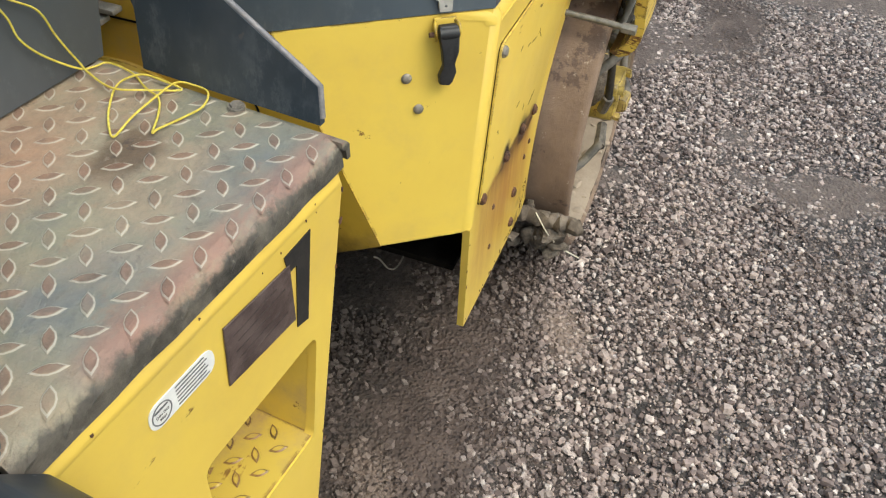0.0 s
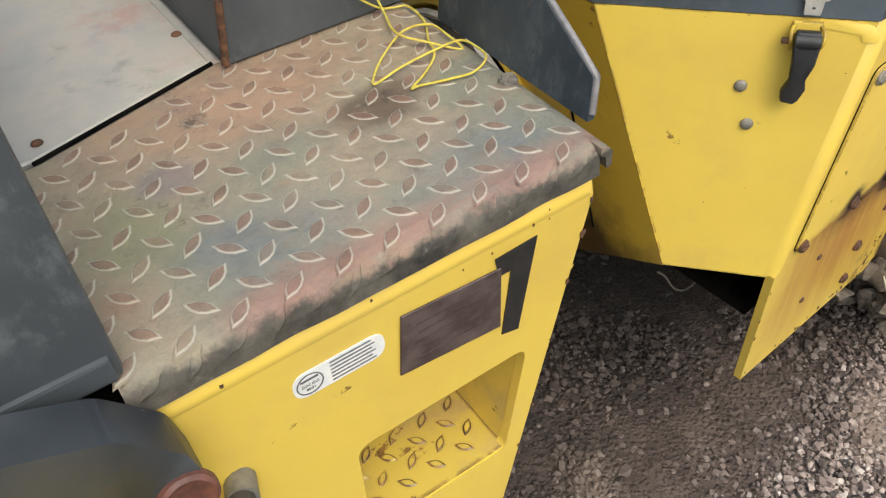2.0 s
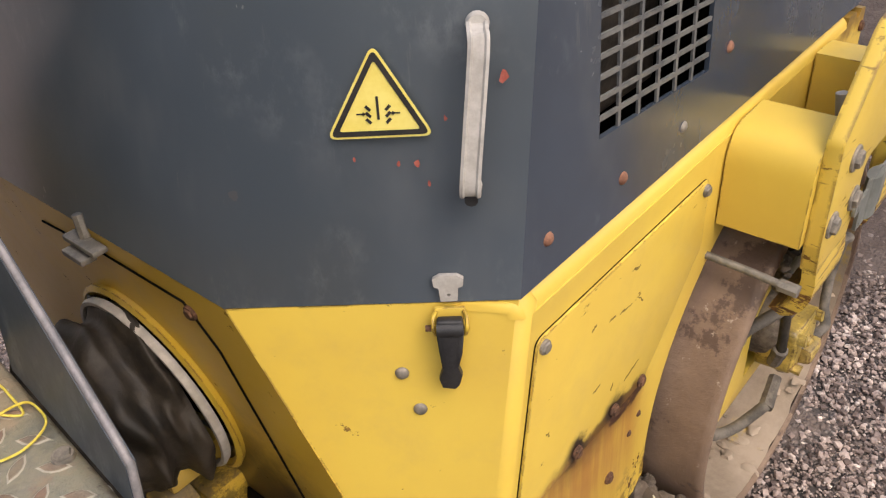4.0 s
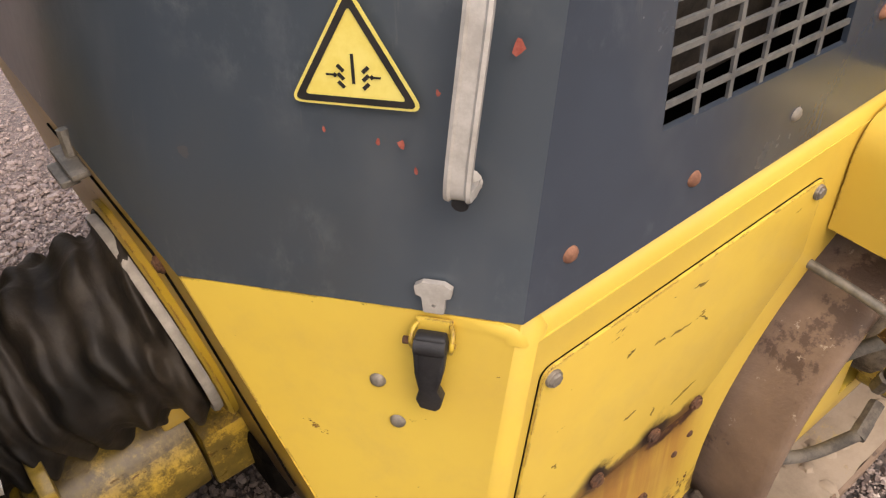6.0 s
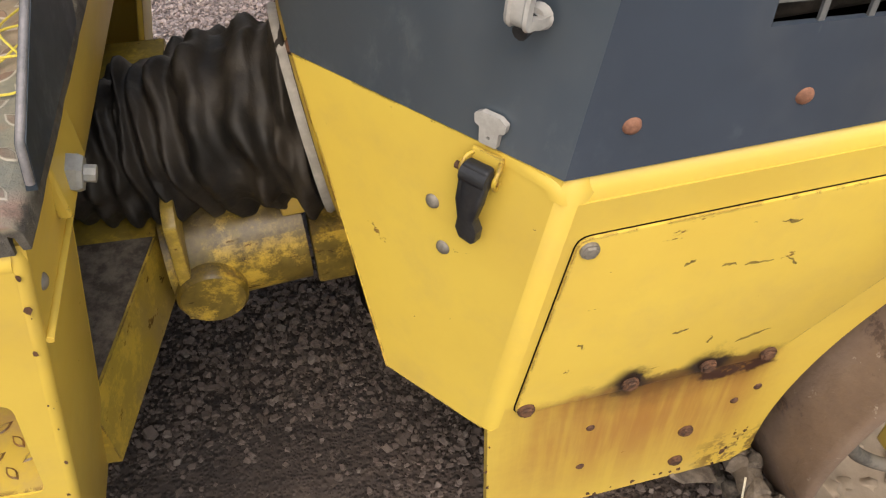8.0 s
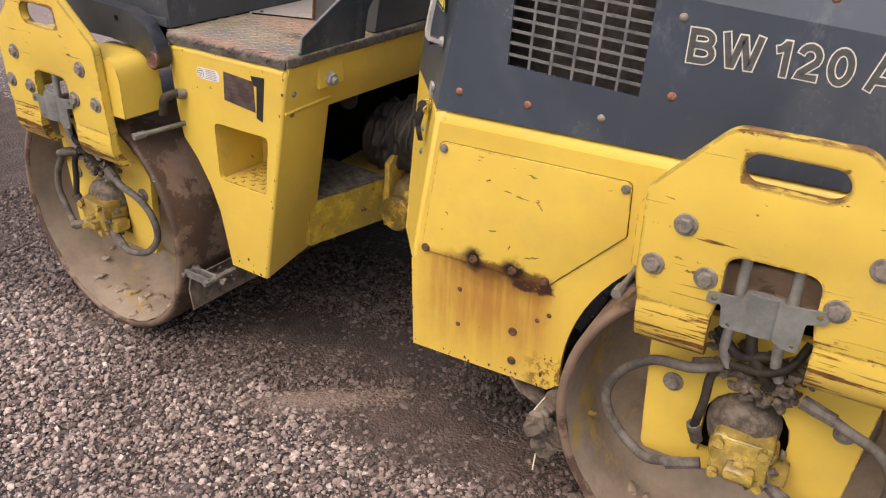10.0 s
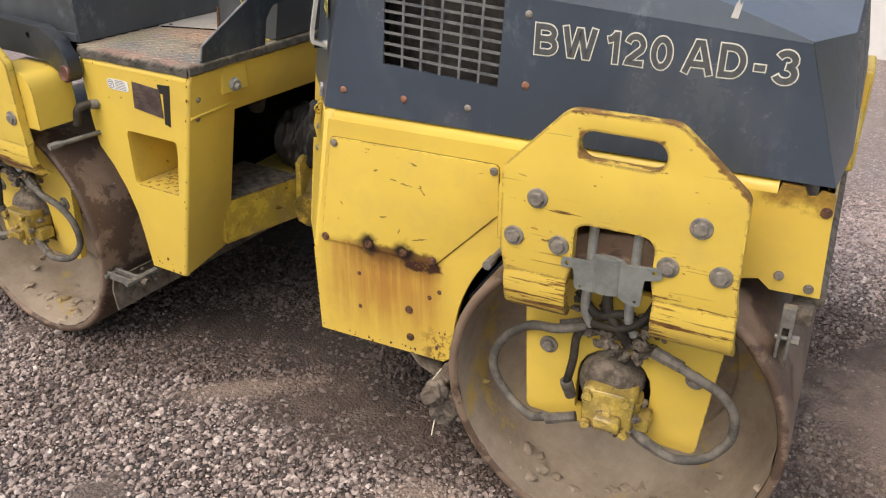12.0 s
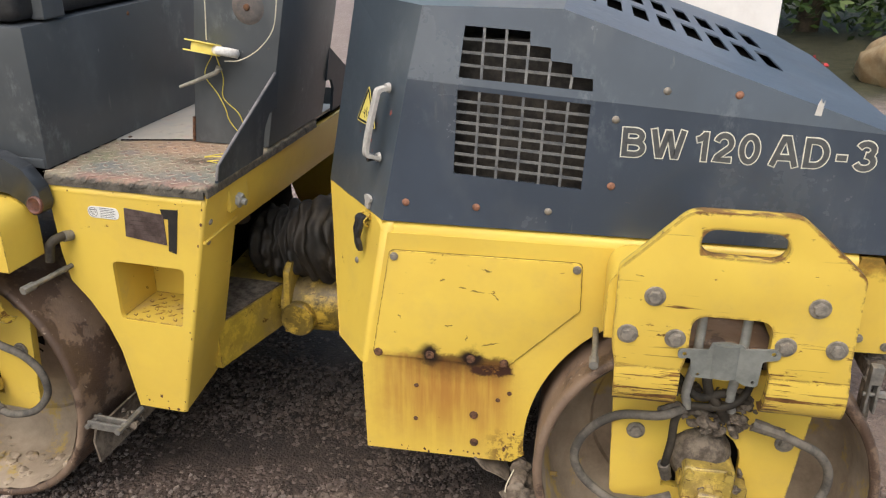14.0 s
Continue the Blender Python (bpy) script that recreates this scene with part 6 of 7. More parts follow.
def build_cab():
    # seat box: side face towards the camera's side, front face to the footwell
    sb = part("seat_box", box(-1.86, -1.447, 0.022, 0.95, 0.90, 1.216, 0.006), M_GREY2, roller, "dark grey seat box", at=REAR, smooth=30)
    part("seat_cushion", box(-1.86, -1.465, 0.03, 0.95, 1.222, 1.30, 0.025, 3), M_BLACK, sb, "black seat cushion", at=REAR, smooth=50)
    part("seat_block", box(-1.475, -1.44, 0.09, 0.16, 1.222, 1.30, 0.004), M_GREY2, sb, at=REAR)
    part("foot_strip", box(-1.60, -1.452, 0.018, 0.03, 0.903, 0.925, 0.003), M_GREY2, sb, at=REAR)
    bolt_at("dot", -1.4465, 0.40, 1.195, sb, REAR, normal=(1, 0, 0))
    # steering console
    fx = lambda z: -1.043 + 0.19 * (z - 0.9)
    side = [(-1.246, 0.90), (fx(0.9), 0.90), (fx(1.42), 1.42), (-1.185, 1.42)]
    con = part("console", bevel(sheet(side, [], facing_y(0.315), (0, 0.345, 0)), 0.003, 2, 50), M_GREY2, roller, "dark grey steering console", at=REAR, smooth=30)
    part("console_boss", lathe([(0, -0.006), (0.024, -0.006), (0.034, -0.004), (0.042, 0.001), (0, 0.001)], 28), M_BOSS, con, "round pressed boss, rusty in the middle", at=REAR @ Matrix.Translation((-1.066, 0.315, 1.236)), smooth=50)
    part("console_bolt", lathe([(0, -0.012), (0.007, -0.010), (0.009, -0.005), (0.009, 0), (0, 0)], 10), M_RUSTB, con, "rusty bolt in the boss", at=REAR @ Matrix.Translation((-1.066, 0.315, 1.236)), smooth=50)
    part("console_edge", tube([(-1.247, 0.3145, 0.902), (-1.239, 0.3145, 0.965)], 0.004, 8), M_RUSTB, con, "rusty console edge", at=REAR, smooth=60)
    # sloping guard plate at the deck's front corner, with an arched cut-out
    gx = lambda z: -1.041 + 0.14 * (z - 0.9)
    out = rounded([(0.045, 0.8985), (0.049, 0.938), (0.328, 1.092), (0.328, 0.998), (0.312, 0.998), (0.290, 0.995), (0.268, 0.965), (0.264, 0.8985)], [0, 0.004, 0, 0.0, 0.0, 0.02, 0.02, 0])
    g = part("guard_plate", sheet(out, [], lambda y, z: (gx(z), y, z), (0.008, 0, 0)), M_GUARD, roller, "dark grey sloping guard plate, worn bright along its edge", at=REAR)
    part("worn_edge", tube([(gx(0.905) + 0.004, 0.0455, 0.905), (gx(0.936) + 0.004, 0.0485, 0.937), (gx(0.95) + 0.004, 0.070, 0.950), (gx(1.09) + 0.004, 0.326, 1.0910)], 0.0034, 8), plain("bare_edge", (0.15, 0.145, 0.15), (0.27, 0.25, 0.25), 40, 0.5, 0.2), g, "bare metal edge", at=REAR, smooth=60)
    far = sheet(out, [], lambda y, z: (gx(z), 0.975 - y, z), (0.008, 0, 0))
    part("guard_plate", far, M_GUARD, roller, "dark grey sloping guard plate of the far side", at=REAR)
    # curved arm above the rear yoke with a red capped joint
    ol = rounded([(-1.84, 0.968), (-1.65, 0.962), (-1.51, 0.956), (-1.452, 0.928), (-1.420, 0.884), (-1.414, 0.846), (-1.424, 0.824), (-1.446, 0.820), (-1.462, 0.846), (-1.50, 0.868), (-1.60, 0.877), (-1.84, 0.877)],
                 [0, 0.02, 0.04, 0.03, 0.03, 0.02, 0.02, 0.02, 0.03, 0.03, 0.02, 0], 4)
    arm = part("fender_arm", bevel(sheet(ol, [arc(-1.56, 0.930, 0.008, 0, 340, 10)], facing_y(-0.030), (0, 0.038, 0)), 0.011, 4, 50), M_ARM, roller, "worn black curved arm over the rear yoke", at=REAR @ Matrix.Translation((-0.018, -0.004, -0.012)), smooth=40)
    cap = lathe([(0, -0.004), (0.008, -0.0035), (0.0125, -0.005), (0.0155, -0.007), (0.0180, -0.005), (0.0185, 0.0), (0, 0.0)], 26)
    for v in cap.verts:
        v.co.y += 0.002 * noise.noise(v.co * 90)
    part("joint_cap", cap, M_RED, arm, "rusty red-brown round cap", at=REAR @ Matrix.Translation((-1.449, -0.0345, 0.835)) @ Matrix.Rotation(radians(-8), 4, "X") @ Matrix.Scale(1.15, 4), smooth=40)
    # hook and rod below it
    part("hose_elbow", tube(spline([(-1.41, 0.012, 0.748), (-1.42, -0.015, 0.752), (-1.432, -0.035, 0.74), (-1.437, -0.04, 0.70)], 6), 0.0108, 12), M_RUBBER, rear_wall, "rubber elbow with a steel clip", at=REAR, smooth=60)
    part("hose_clip", tube([(-1.410, 0.012, 0.748), (-1.416, -0.008, 0.7515)], 0.013, 12), M_ZINC, rear_wall, "bright hose clip", at=REAR, smooth=40)
    part("pin", joined([tube([(-1.425, 0.012, 0.668), (-1.445, -0.10, 0.664)], 0.0065, 10), tube([(-1.4445, -0.095, 0.664), (-1.450, -0.125, 0.663)], 0.0098, 8)]), M_ZINC, rear_wall, "grey threaded pin", at=REAR, smooth=40)
    return con


console = build_cab()

build_drum(XD, FRONT, "")
build_drum(XD + DX, REAR, "")
build_yoke(XD, FRONT)
build_yoke(XD + DX, REAR, reach=0.262)
build_yoke(XD, far_side(FRONT), False)
build_yoke(XD + DX, far_side(REAR), False)


# ---- joint between the units
def build_joint():
    # lower arm from the rear frame to the pivot
    lay = lambda x0, x1, y0, y1, z0, z1: solid([[(x0, y0, z0), (x1, y1, z0), (x1, y1, z1), (x0, y0, z1)], [(x0 - 0.19, y0, z0), (x0 - 0.19, y0, z1), (x1 - 0.23, y1, z1), (x1 - 0.23, y1, z0)],
                                                [(x0, y0, z1), (x1, y1, z1), (x1 - 0.23, y1, z1), (x0 - 0.19, y0, z1)], [(x0, y0, z0), (x0 - 0.19, y0, z0), (x1 - 0.23, y1, z0), (x1, y1, z0)],
                                                [(x0, y0, z0), (x0, y0, z1), (x0 - 0.19, y0, z1), (x0 - 0.19, y0, z0)], [(x1, y1, z0), (x1 - 0.23, y1, z0), (x1 - 0.23, y1, z1), (x1, y1, z1)]])
    a = part("drawbar", bevel(lay(-1.142, -1.085, 0.150, 0.42, 0.347, 0.470), 0.005, 2, 40), M_YBEAM, roller, "dirty yellow cross beam of the steering joint", at=REAR, smooth=30)
    part("drawbar", bevel(lay(-1.085, -1.10, 0.42, 0.92, 0.347, 0.470), 0.005, 2, 40), M_YBEAM, roller, at=REAR, smooth=30)
    part("dirt", lay(-1.146, -1.089, 0.152, 0.418, 0.4705, 0.4735), M_MUD, a, "brown dirt on the beam", at=REAR)
    fl = rounded([(0.375, 0.345), (0.375, 0.535), (0.40, 0.55), (0.62, 0.55), (0.62, 0.345)], 0.012, 3)
    part("flange", bevel(sheet(fl, [], lambda y, z: (-1.085 + 0.04 * (z - 0.4), y, z), (0.018, 0, 0)), 0.003, 2, 50), M_YBEAM, roller, "dirty yellow upright flange", smooth=30)
    part("joint_tube", tube([(-1.10, 0.465, 0.405), (-0.905, 0.475, 0.405)], 0.083, 28), M_YARM, roller, "mossy yellow joint tube", smooth=50)
    part("pin_disc", lathe([(0, -0.018), (0.045, -0.018), (0.05, -0.012), (0.05, 0.06), (0, 0.06)], 32), M_YARM, roller, "round yellow pin cover", at=Matrix.Translation((-1.045, 0.385, 0.392)), smooth=40)
    part("joint_block", box(-0.895, -0.80, 0.40, 0.56, 0.345, 0.450, 0.006), M_YARM, roller, "rusty yellow block", smooth=40)
    part("joint_block", box(-0.93, -0.84, 0.42, 0.54, 0.475, 0.515, 0.006), M_YDULL, roller, "rusty yellow block", smooth=40)
    part("joint_housing", box(-0.84, -0.70, 0.34, 0.76, 0.31, 0.42, 0.02), M_DARK, roller, "dark oily joint housing")
    # rubber bellows
    path = spline([(-0.862, 0.497, 0.595), (-0.93, 0.508, 0.588), (-1.02, 0.525, 0.568), (-1.10, 0.535, 0.552), (-1.20, 0.54, 0.55)], 34)
    bm = tube(path, 0.10, 72)
    bm.verts.ensure_lookup_table()
    for i, p in enumerate(path):
        u = i / (len(path) - 1)
        for k in range(72):
            v = bm.verts[i * 72 + k]
            d = (v.co - p).normalized()
            swirl = noise.noise(d * 1.6 + Vector((u * 5, 0, 0)))
            wave = math.sin(2 * math.pi * (4.2 * u + 4.5 * u * u) + 1.9 * swirl)
            fold = math.copysign(abs(wave) ** 0.65, wave)
            dent = noise.noise(d * 2.6 + Vector((u * 9, 3, 1)))
            r = 0.134 - 0.040 * u + (0.012 - 0.004 * u) * fold * (0.75 + 0.7 * dent) + 0.016 * dent + 0.004 * noise.noise(d * 9 + Vector((u * 30, 0, 5)))
            v.co = p + d * r
    part("bellows", bm, M_BELLOWS, roller, "crumpled black rubber bellows, dusty", smooth=80)
    ringm = joined([lathe([(0.138, -0.006), (0.1435, -0.007), (0.146, 0.0), (0.1435, 0.005), (0.138, 0.005)], 48, True)])
    part("bellows_ring", ringm, M_HANDLE, roller, "pale clamp ring", at=Matrix.Translation((-0.874, 0.497, 0.595)) @ Matrix.Rotation(radians(90), 4, "Z") @ Matrix.Rotation(radians(-6.8), 4, "X"), smooth=50)
    part("bellows_rim", lathe([(0.145, -0.003), (0.156, -0.010), (0.160, 0.0), (0.152, 0.004)], 48, True), M_YDULL, roller, "yellow rim round the bellows", at=Matrix.Translation((-0.862, 0.497, 0.595)) @ Matrix.Rotation(radians(90), 4, "Z") @ Matrix.Rotation(radians(-6.8), 4, "X"), smooth=50)
    # far latch on the bulkhead
    part("far_latch", joined([box(-0.905, -0.885, 0.46, 0.53, 0.838, 0.846, 0.003), box(-0.915, -0.895, 0.475, 0.52, 0.826, 0.834, 0.002), tube([(-0.89, 0.50, 0.846), (-0.888, 0.505, 0.875)], 0.007, 8)]), M_ZINC, roller, "bent zinc latch")
    # hoses in the dark opening
    for pts, r in (([(-1.16, 0.33, 0.70), (-1.19, 0.38, 0.73), (-1.26, 0.42, 0.70), (-1.38, 0.45, 0.66)], 0.022),):
        part("hose", tube(spline(pts, 8), r, 10), M_RUBBER, roller, "black hydraulic hose", smooth=60)
    return a


build_joint()


# ---- paint chipped off along the edges
def chips(parent, p0, p1, n, seed, at=FRONT, big=0.006, into=(0, 0, 0)):
    """Small ragged bare spots on a face that looks to -y, strewn along an edge."""
    rng = random.Random(seed)
    for _ in range(n):
        c = Vector(p0).lerp(Vector(p1), rng.random()) + Vector(into) * rng.random() ** 1.6
        r = big * rng.uniform(0.25, 1.0) ** 1.5
        loop = [(c.x + r * rng.uniform(0.35, 1.0) * math.cos(a * 0.785), c.z + 1.5 * r * rng.uniform(0.35, 1.0) * math.sin(a * 0.785)) for a in range(8)]
        part("paint_chip", sheet(loop, [], facing_y(c.y - 0.0010), (0, 0.0006, 0)), M_RUSTB, parent, at=at)


chips(rear_wall, (rx_at(0.86) - 0.003, 0.012, 0.86), (rx_at(0.30) - 0.003, 0.012, 0.30), 16, 41, REAR, 0.004, (-0.006, 0, 0))
chips(rear_wall, (-1.40, 0.012, 0.845), (-1.08, 0.012, 0.845), 7, 42, REAR, 0.003, (0, 0, 0.02))
chips(rear_wall, (-1.28, 0.012, 0.301), (-1.19, 0.012, 0.301), 8, 43, REAR, 0.006, (0, 0, 0.05))
chips(wall, (-0.75, 0.0, 0.290), (-0.42, 0.0, 0.290), 16, 44, FRONT, 0.005, (0, 0, 0.018))
chips(wall, (-0.757, 0.0, 0.30), (-0.757, 0.0, 0.51), 6, 45, FRONT, 0.003, (0.006, 0, 0))
chips(wall, (-0.44, 0.0, 0.30), (-0.40, 0.0, 0.37), 9, 46, FRONT, 0.006, (-0.03, 0, 0.01))


# ---- scrapers and flaps
def build_scrapers():
    def flap(pts, y0, y1, at, mat=M_RUBBER, nm="flap", label="torn grey rubber flap"):
        bm = bmesh.new()
        rows = []
        for k in range(9):
            y = y0 + (y1 - y0) * k / 8
            rows.append([bm.verts.new((x + 0.004 * noise.noise((k * 0.7, i, 1)), y, z + 0.008 * noise.noise((k * 0.9, i * 1.3, 4)))) for i, (x, z) in enumerate(pts)])
        for a, b in zip(rows, rows[1:]):
            for i in range(len(pts) - 1):
                bm.faces.new((a[i], a[i + 1], b[i + 1], b[i]))
        got = bmesh.ops.extrude_face_region(bm, geom=bm.faces[:])
        for v in got["geom"]:
            if isinstance(v, bmesh.types.BMVert):
                v.co.x += 0.006
        return part(nm, bm, mat, roller, label, at=at, smooth=40)

    # front drum, rear side: weathered bar and flaps under the skirt
    bar = tube([(-0.395 + 0.004 * math.sin(k * 1.7), 0.02 - 0.0074 * k, 0.272 + 0.003 * math.sin(k * 2.3)) for k in range(20)], [0.0165 + 0.004 * noise.noise((k * 0.9, 2, 0)) for k in range(20)], 12)
    for v in bar.verts:
        v.co += Vector((noise.noise(v.co * 60), 0, noise.noise(v.co * 60 + Vector((4, 0, 0))))) * 0.005
    part("scraper_bar", bar, M_SCRAPER, roller, "weathered muddy scraper bar", smooth=40)
    flap([(-0.50, 0.29), (-0.478, 0.262), (-0.445, 0.248), (-0.425, 0.236)], -0.005, 0.30, FRONT, M_SCRAPER)
    flap([(-0.435, 0.285), (-0.420, 0.255), (-0.405, 0.215)], 0.01, 0.9, FRONT, M_RUBBER)
    clod = part("mud", lumps(16, (-0.382, -0.03, 0.235), (0.02, 0.05, 0.05), 0.012, 0.028, 8), M_MUD, roller, "mud hanging at the scraper", smooth=60)
    clod["kind"] = "stuff"
    part("wire", tube(spline([(-0.405, -0.03, 0.29), (-0.42, -0.06, 0.26), (-0.41, -0.075, 0.235), (-0.395, -0.08, 0.21), (-0.38, -0.13, 0.18)], 6), 0.0016, 5), M_CORD, roller, "thin pale wire")
    # rear drum, front side: link and hanging flap
    part("scraper_link", joined([box(-1.395, -1.30, -0.075, -0.067, 0.268, 0.290, 0.003), box(-1.395, -1.30, -0.050, -0.042, 0.268, 0.290, 0.003), tube([(-1.39, -0.085, 0.279), (-1.39, -0.03, 0.279)], 0.006, 8), tube([(-1.305, -0.085, 0.279), (-1.305, 0.02, 0.279)], 0.008, 8)]), M_ZINC, roller, "grey steel scraper link", at=REAR @ Matrix.Translation((0, 0, 0.0)))
    flap([(-1.375, 0.272), (-1.388, 0.23), (-1.380, 0.170)], -0.075, 0.95, REAR, M_SCRAPER)
    clod = part("mud", lumps(24, (-1.33, -0.01, 0.262), (0.03, 0.03, 0.012), 0.005, 0.011, 18), M_MUD, roller, "dried mud", at=REAR, smooth=60)
    clod["kind"] = "stuff"
    # front drum, front side: slotted link and arm
    fork = bevel(joined([box(0.2745, 0.2975, -0.056, -0.036, 0.610, 0.650), box(0.2745, 0.2805, -0.056, -0.036, 0.545, 0.611), box(0.2915, 0.2975, -0.056, -0.036, 0.545, 0.611)]), 0.0025, 2, 40)
    part("scraper_link", fork, M_ZINC, roller, "grey steel fork of the front scraper", smooth=40)
    part("scraper_roll", tube([(0.315, 0.03, 0.634), (0.315, 1.05, 0.634)], 0.024, 18), M_MUD, roller, "muddy round bar of the front scraper", smooth=50)
    part("link_pin", joined([tube([(0.270, -0.046, 0.585), (0.306, -0.046, 0.585)], 0.0050, 10), tube([(0.298, -0.046, 0.585), (0.311, -0.046, 0.585)], 0.0085, 6)]), M_ZINC, roller, "steel link pin", smooth=40)
    part("scraper_arm", bevel(joined([box(0.278, 0.298, -0.030, 0.0, 0.50, 0.60), box(0.285, 0.325, 0.0, 0.9, 0.59, 0.625)]), 0.005, 2, 40), M_MUD, roller, "muddy scraper arm", smooth=40)


build_scrapers()


# ---------------------------------------------------------------- loose things on the roller
def R(p):
    return REAR @ Vector(p)


def build_string():
    """One cord: down the console, in loops over the deck, and back up."""
    d = 0.9012
    up1 = [(-1.155, 0.292, 1.13), (-1.190, 0.304, 1.075), (-1.165, 0.309, 1.03), (-1.146, 0.308, 0.992), (-1.140, 0.308, 0.966), (-1.120, 0.308, 0.939), (-1.085, 0.308, 0.908), (-1.067, 0.307, d), (-1.053, 0.300, d)]
    lo1 = [(-1.057, 0.265, d), (-1.075, 0.231, d + 0.002), (-1.085, 0.206, d + 0.003), (-1.105, 0.190, d), (-1.131, 0.175, d)]
    lo2 = [(-1.123, 0.174, d), (-1.096, 0.166, d), (-1.072, 0.162, d), (-1.050, 0.173, d + 0.001), (-1.046, 0.194, d + 0.001), (-1.052, 0.211, d + 0.002), (-1.080, 0.208, d + 0.005), (-1.121, 0.207, d + 0.002),
           (-1.153, 0.201, d), (-1.146, 0.214, d), (-1.121, 0.237, d + 0.001), (-1.085, 0.258, d + 0.003), (-1.060, 0.250, d + 0.004), (-1.056, 0.224, d + 0.002), (-1.058, 0.200, d), (-1.079, 0.223, d + 0.004),
           (-1.095, 0.255, d + 0.005), (-1.081, 0.300, d + 0.002), (-1.083, 0.308, 0.915)]
    up2 = [(-1.091, 0.308, 0.931), (-1.101, 0.308, 0.954), (-1.113, 0.308, 0.985), (-1.150, 0.309, 1.02), (-1.142, 0.304, 1.07), (-1.15, 0.292, 1.13)]
    s = part("string", tube([R(p) for p in spline(up1 + lo1 + lo2 + up2, 7)], 0.00115, 6), M_STRING, None, smooth=60)
    tagged(s, "thin yellow cord lying in loops on the deck plate", "cord")


def build_spool():
    c = Vector((-1.155, 0.285, 1.140))
    root = new("string_spool")
    root.location = R(c)
    tagged(root, "yellow reel with pale string hanging from the console", "reel")
    inv = Matrix.Translation(-R(c))
    m = REAR @ Matrix.Translation(c) @ Matrix.Rotation(radians(14), 4, "Y") @ Matrix.Rotation(radians(24), 4, "Z") @ Matrix.Rotation(radians(72), 4, "X")
    cheeks = [sheet(rounded([(-0.062, -0.024), (0.0, -0.030), (0.022, -0.018), (0.022, 0.018), (0.0, 0.030), (-0.062, 0.024)], 0.012, 4), [], lambda a, b, y=y: (a, y, b), (0, 0.003, 0)) for y in (-0.013, 0.010)]
    part("reel", joined([*cheeks, box(-0.045, 0.01, -0.010, 0.010, -0.016, 0.016, 0.003)]), M_SIGN, root, "yellow plastic winder", at=inv @ m, smooth=30)
    wind = lathe([(0.010, -0.010), (0.030, -0.010), (0.034, -0.004), (0.034, 0.004), (0.030, 0.010), (0.010, 0.010)], 28, True)
    for v in wind.verts:
        v.co.y += 0.0015 * noise.noise(v.co * 120)
    part("winding", wind, M_WHITECORD, root, "white wound string", at=inv @ m @ Matrix.Translation((0.032, 0.0, 0.0)), smooth=60)
    part("stick", tube([inv @ R((-1.250, 0.285, 1.045)), inv @ R((-1.20, 0.288, 1.064)), inv @ R((-1.152, 0.29, 1.084)), inv @ R((-1.142, 0.29, 1.096))], [0.004, 0.0052, 0.0062, 0.0088], 8), M_STICK, root, "short knotted stick", smooth=60)
    for pts in ([(-1.164, 0.295, 1.30), (-1.165, 0.295, 1.24), (-1.168, 0.29, 1.160)], [(-0.980, 0.295, 1.30), (-0.984, 0.295, 1.25), (-0.998, 0.295, 1.19), (-1.035, 0.29, 1.145), (-1.083, 0.285, 1.118), (-1.12, 0.28, 1.115)]):
        part("loose_string", tube([inv @ R(p) for p in spline(pts, 8)], 0.0014, 5), M_CORD, root, "thin pale string", smooth=60)


M_WHITECORD = plain("white_cord", (0.58, 0.55, 0.52), (0.74, 0.72, 0.69), 160, 0.8, 0, 0.5, 0.001)
M_STICK = plain("weathered_stick", (0.20, 0.19, 0.16), (0.34, 0.32, 0.27), 60, 0.8)
build_string()
build_spool()

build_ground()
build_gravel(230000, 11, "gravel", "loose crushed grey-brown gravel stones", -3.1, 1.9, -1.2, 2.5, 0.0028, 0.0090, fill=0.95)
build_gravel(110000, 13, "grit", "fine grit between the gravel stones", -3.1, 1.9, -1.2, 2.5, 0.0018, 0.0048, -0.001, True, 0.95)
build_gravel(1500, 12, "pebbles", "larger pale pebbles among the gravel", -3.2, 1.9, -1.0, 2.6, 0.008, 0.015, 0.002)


# ---------------------------------------------------------------- surroundings
def build_rock():
    bm = bmesh.new()
    bmesh.ops.create_icosphere(bm, subdivisions=4, radius=1)
    for v in bm.verts:
        k = 1 + 0.28 * noise.noise(v.co * 1.3) + 0.10 * noise.noise(v.co * 4)
        v.co = Vector((v.co.x * 0.62, v.co.y * 0.5, v.co.z * 0.40)) * k * 0.95
    ob = part("boulder", bm, plain("ochre_rock", (0.30, 0.20, 0.10), (0.48, 0.38, 0.24), 3, 0.9, 0, 0.6, 0.02), at=Matrix.Translation((2.56, 5.9, 0.10)), smooth=60)
    tagged(ob, "rounded ochre boulder at the yard's edge", "rock")


def build_building():
    root = new("building")
    root.location = (0, 0, 0)
    tagged(root, "plain white rendered outbuilding beyond the yard", "building")
    part("wall", box(-1.2, 1.02, 4.85, 9.0, -0.1, 2.6, 0.02), plain("white_render", (0.66, 0.64, 0.63), (0.76, 0.75, 0.74), 1.5, 0.9, 0, 0.1), root)
    part("roof", solid([[(-1.4, 4.6, 2.6), (1.2, 4.6, 2.6), (1.2, 7, 3.6), (-1.4, 7, 3.6)], [(-1.4, 9.2, 2.6), (-1.4, 7, 3.6), (1.2, 7, 3.6), (1.2, 9.2, 2.6)],
                        [(-1.4, 4.6, 2.6), (-1.4, 7, 3.6), (-1.4, 9.2, 2.6)], [(1.2, 4.6, 2.6), (1.2, 9.2, 2.6), (1.2, 7, 3.6)]]), plain("roof_sheet", (0.10, 0.09, 0.085), (0.16, 0.14, 0.13), 4), root)


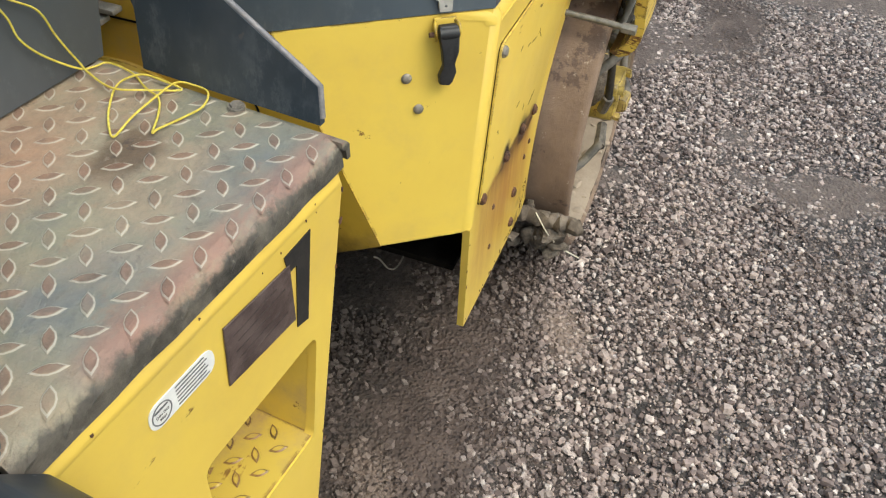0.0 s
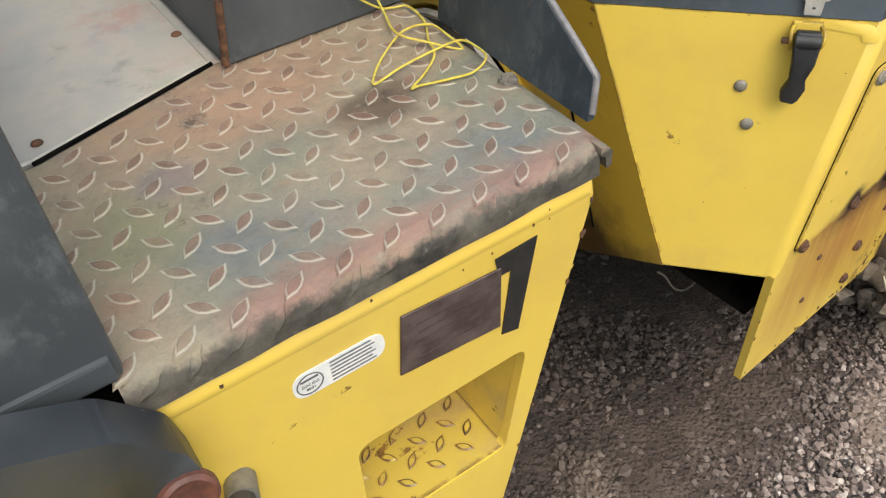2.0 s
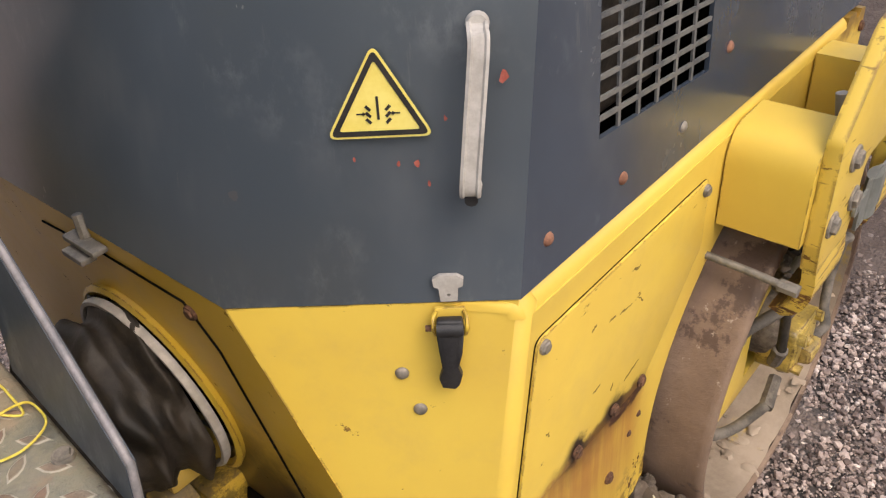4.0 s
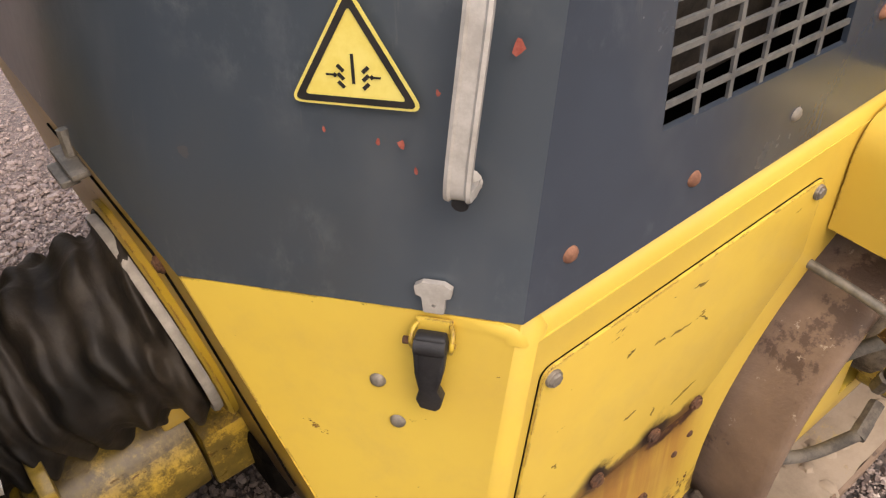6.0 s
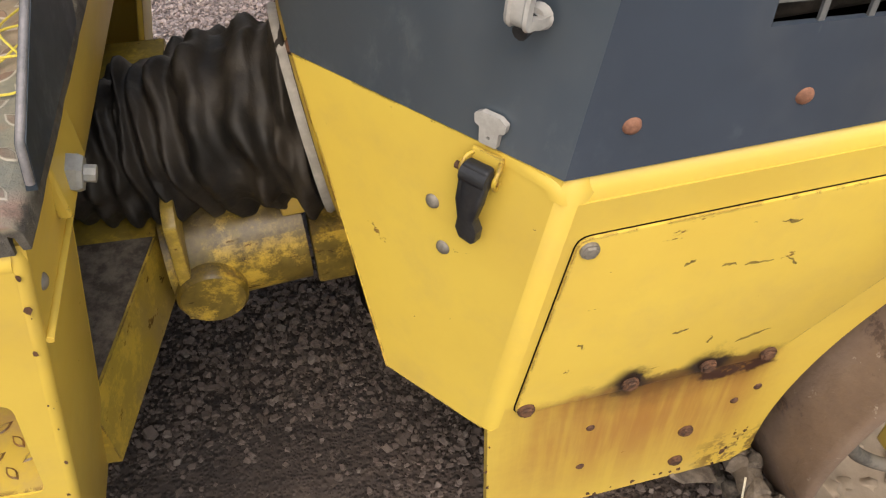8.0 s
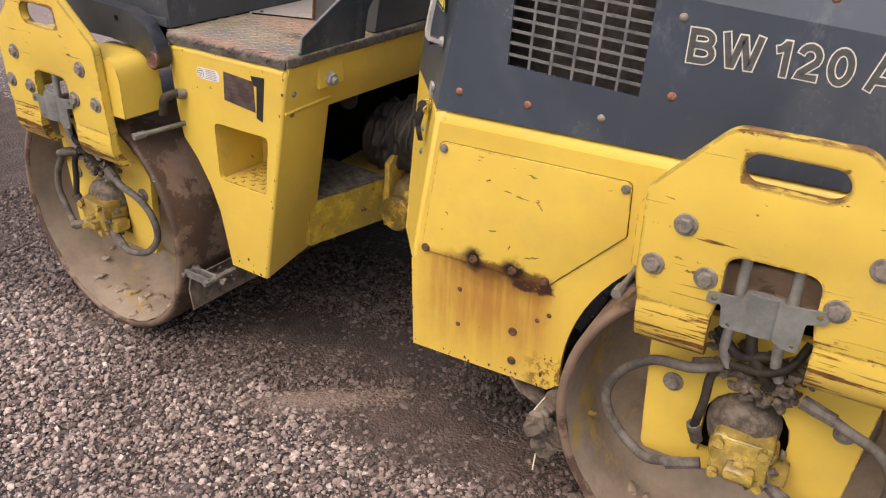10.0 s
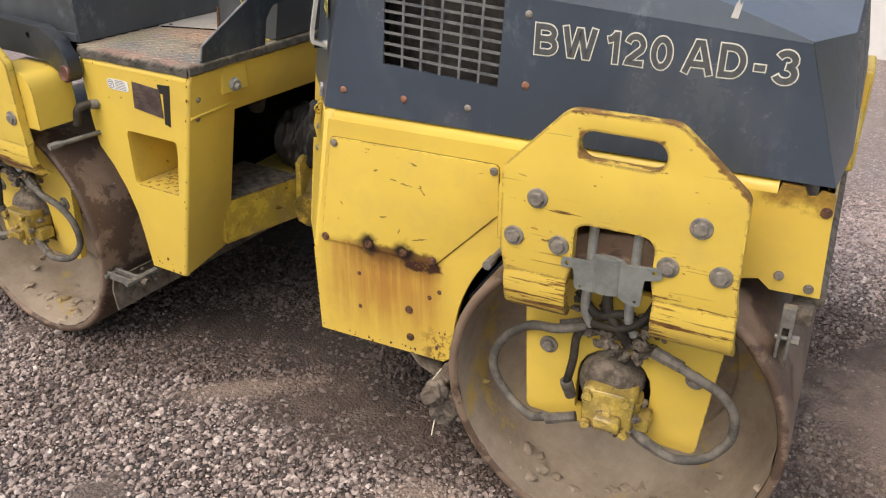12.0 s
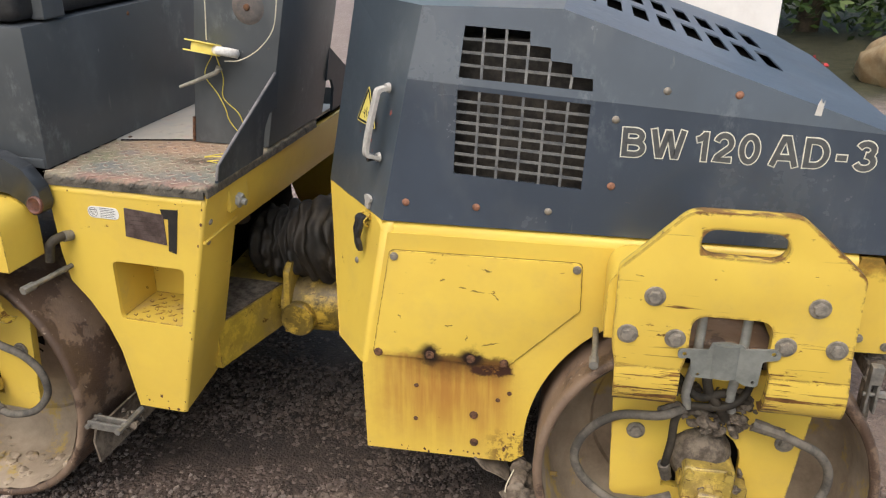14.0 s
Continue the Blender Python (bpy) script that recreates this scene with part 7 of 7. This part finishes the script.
def build_tree(x, y, h, w, seed):
    rng = random.Random(seed)
    root = new("tree")
    root.location = (x, y, -0.02)
    tagged(root, "dark green dense tree beyond the yard", "tree", group="trees")
    trunk = [tube([Vector((0.04 * math.sin(k), 0.05 * math.cos(k * 1.3), h * 0.62 * k / 6)) for k in range(7)], [0.14 * (1 - 0.12 * k) for k in range(7)], 9)]
    tips = []
    for k in range(14):
        z = h * (0.05 + 0.66 * k / 14)
        a = k * 2.4
        L = w * (0.6 + 0.4 * rng.random()) * (1 - 0.35 * k / 14)
        p = [Vector((0, 0, z)), Vector((math.cos(a) * L * 0.5, math.sin(a) * L * 0.5, z + 0.2)), Vector((math.cos(a) * L, math.sin(a) * L, z + 0.55 * rng.random()))]
        trunk.append(tube(p, [0.05, 0.03, 0.01], 6))
        tips += [p[1], p[2], p[2] + Vector((0, 0, 0.3))]
    part("trunk", joined(trunk), plain("bark", (0.05, 0.04, 0.03), (0.11, 0.085, 0.06), 12, 0.9), root, smooth=60)
    vs, fs = [], []
    for _ in range(9000):
        c = rng.choice(tips) + Vector((rng.gauss(0, 0.32), rng.gauss(0, 0.32), rng.gauss(0, 0.30)))
        d = Vector((rng.uniform(-1, 1), rng.uniform(-1, 1), rng.uniform(-0.6, 0.6))).normalized()
        e = d.cross(Vector((rng.uniform(-1, 1), rng.uniform(-1, 1), rng.uniform(-1, 1)))).normalized()
        L, W = rng.uniform(0.04, 0.09), rng.uniform(0.015, 0.03)
        i = len(vs)
        vs += [c - d * L, c + e * W, c + d * L, c - e * W]
        fs.append((i, i + 1, i + 2, i + 3))
    me = bpy.data.meshes.new("crown")
    me.from_pydata([tuple(v) for v in vs], [], fs)
    m = M_LEAF
    me.materials.append(m)
    o = new("crown", me)
    o.parent = root
    o["kind"] = "stuff"


def build_flowers(x, y, r, seed):
    """A low plant with red flower heads."""
    rng = random.Random(seed)
    root = new("flower_plant")
    root.location = (x, y, -0.02)
    tagged(root, "low green plant with bright red flower heads", "plant", group="flowers")
    for name, count, mat, z0, z1, big in (("leaves", 700, M_LEAF, 0.0, 0.15, 0.04), ("flower_head", 160, M_PETAL, 0.10, 0.23, 0.03)):
        vs, fs = [], []
        for _ in range(count):
            a, d = rng.uniform(0, 6.283), r * math.sqrt(rng.random())
            c = Vector((d * math.cos(a), d * math.sin(a), rng.uniform(z0, z1) * (1.1 - 0.5 * d / r)))
            p = Vector((rng.uniform(-1, 1), rng.uniform(-1, 1), rng.uniform(-0.7, 0.7))).normalized()
            q = p.cross(Vector((rng.uniform(-1, 1), rng.uniform(-1, 1), rng.uniform(-1, 1)))).normalized()
            L = big * rng.uniform(0.6, 1.2)
            i = len(vs)
            vs += [c - p * L, c + q * L * 0.5, c + p * L, c - q * L * 0.5]
            fs.append((i, i + 1, i + 2, i + 3))
        me = bpy.data.meshes.new(name)
        me.from_pydata([tuple(v) for v in vs], [], fs)
        me.materials.append(mat)
        o = new(name, me)
        o.parent = root
        o["kind"] = "stuff"


def leaf_material():
    m = Nodes("leaves")
    r = m.node("ShaderNodeNewGeometry").outputs["Random Per Island"]
    tone = m.ramp(r, (0.0, (0.015, 0.032, 0.008)), (0.6, (0.05, 0.10, 0.022)), (1.0, (0.12, 0.18, 0.04)))
    return m.done(tone, 0.6)


M_LEAF = leaf_material()
for x, y, h, w, s in ((2.1, 8.6, 3.8, 1.1, 1), (3.5, 8.2, 4.2, 1.3, 2), (5.0, 9.2, 4.0, 1.4, 3)):
    build_tree(x, y, h, w, s)
M_PETAL = plain("red_petals", (0.45, 0.02, 0.03), (0.62, 0.06, 0.07), 20, 0.6)
for x, y, r, seed in ((1.52, 5.75, 0.16, 1), (2.50, 6.75, 0.16, 2)):
    build_flowers(x, y, r, seed)
build_rock()
build_building()
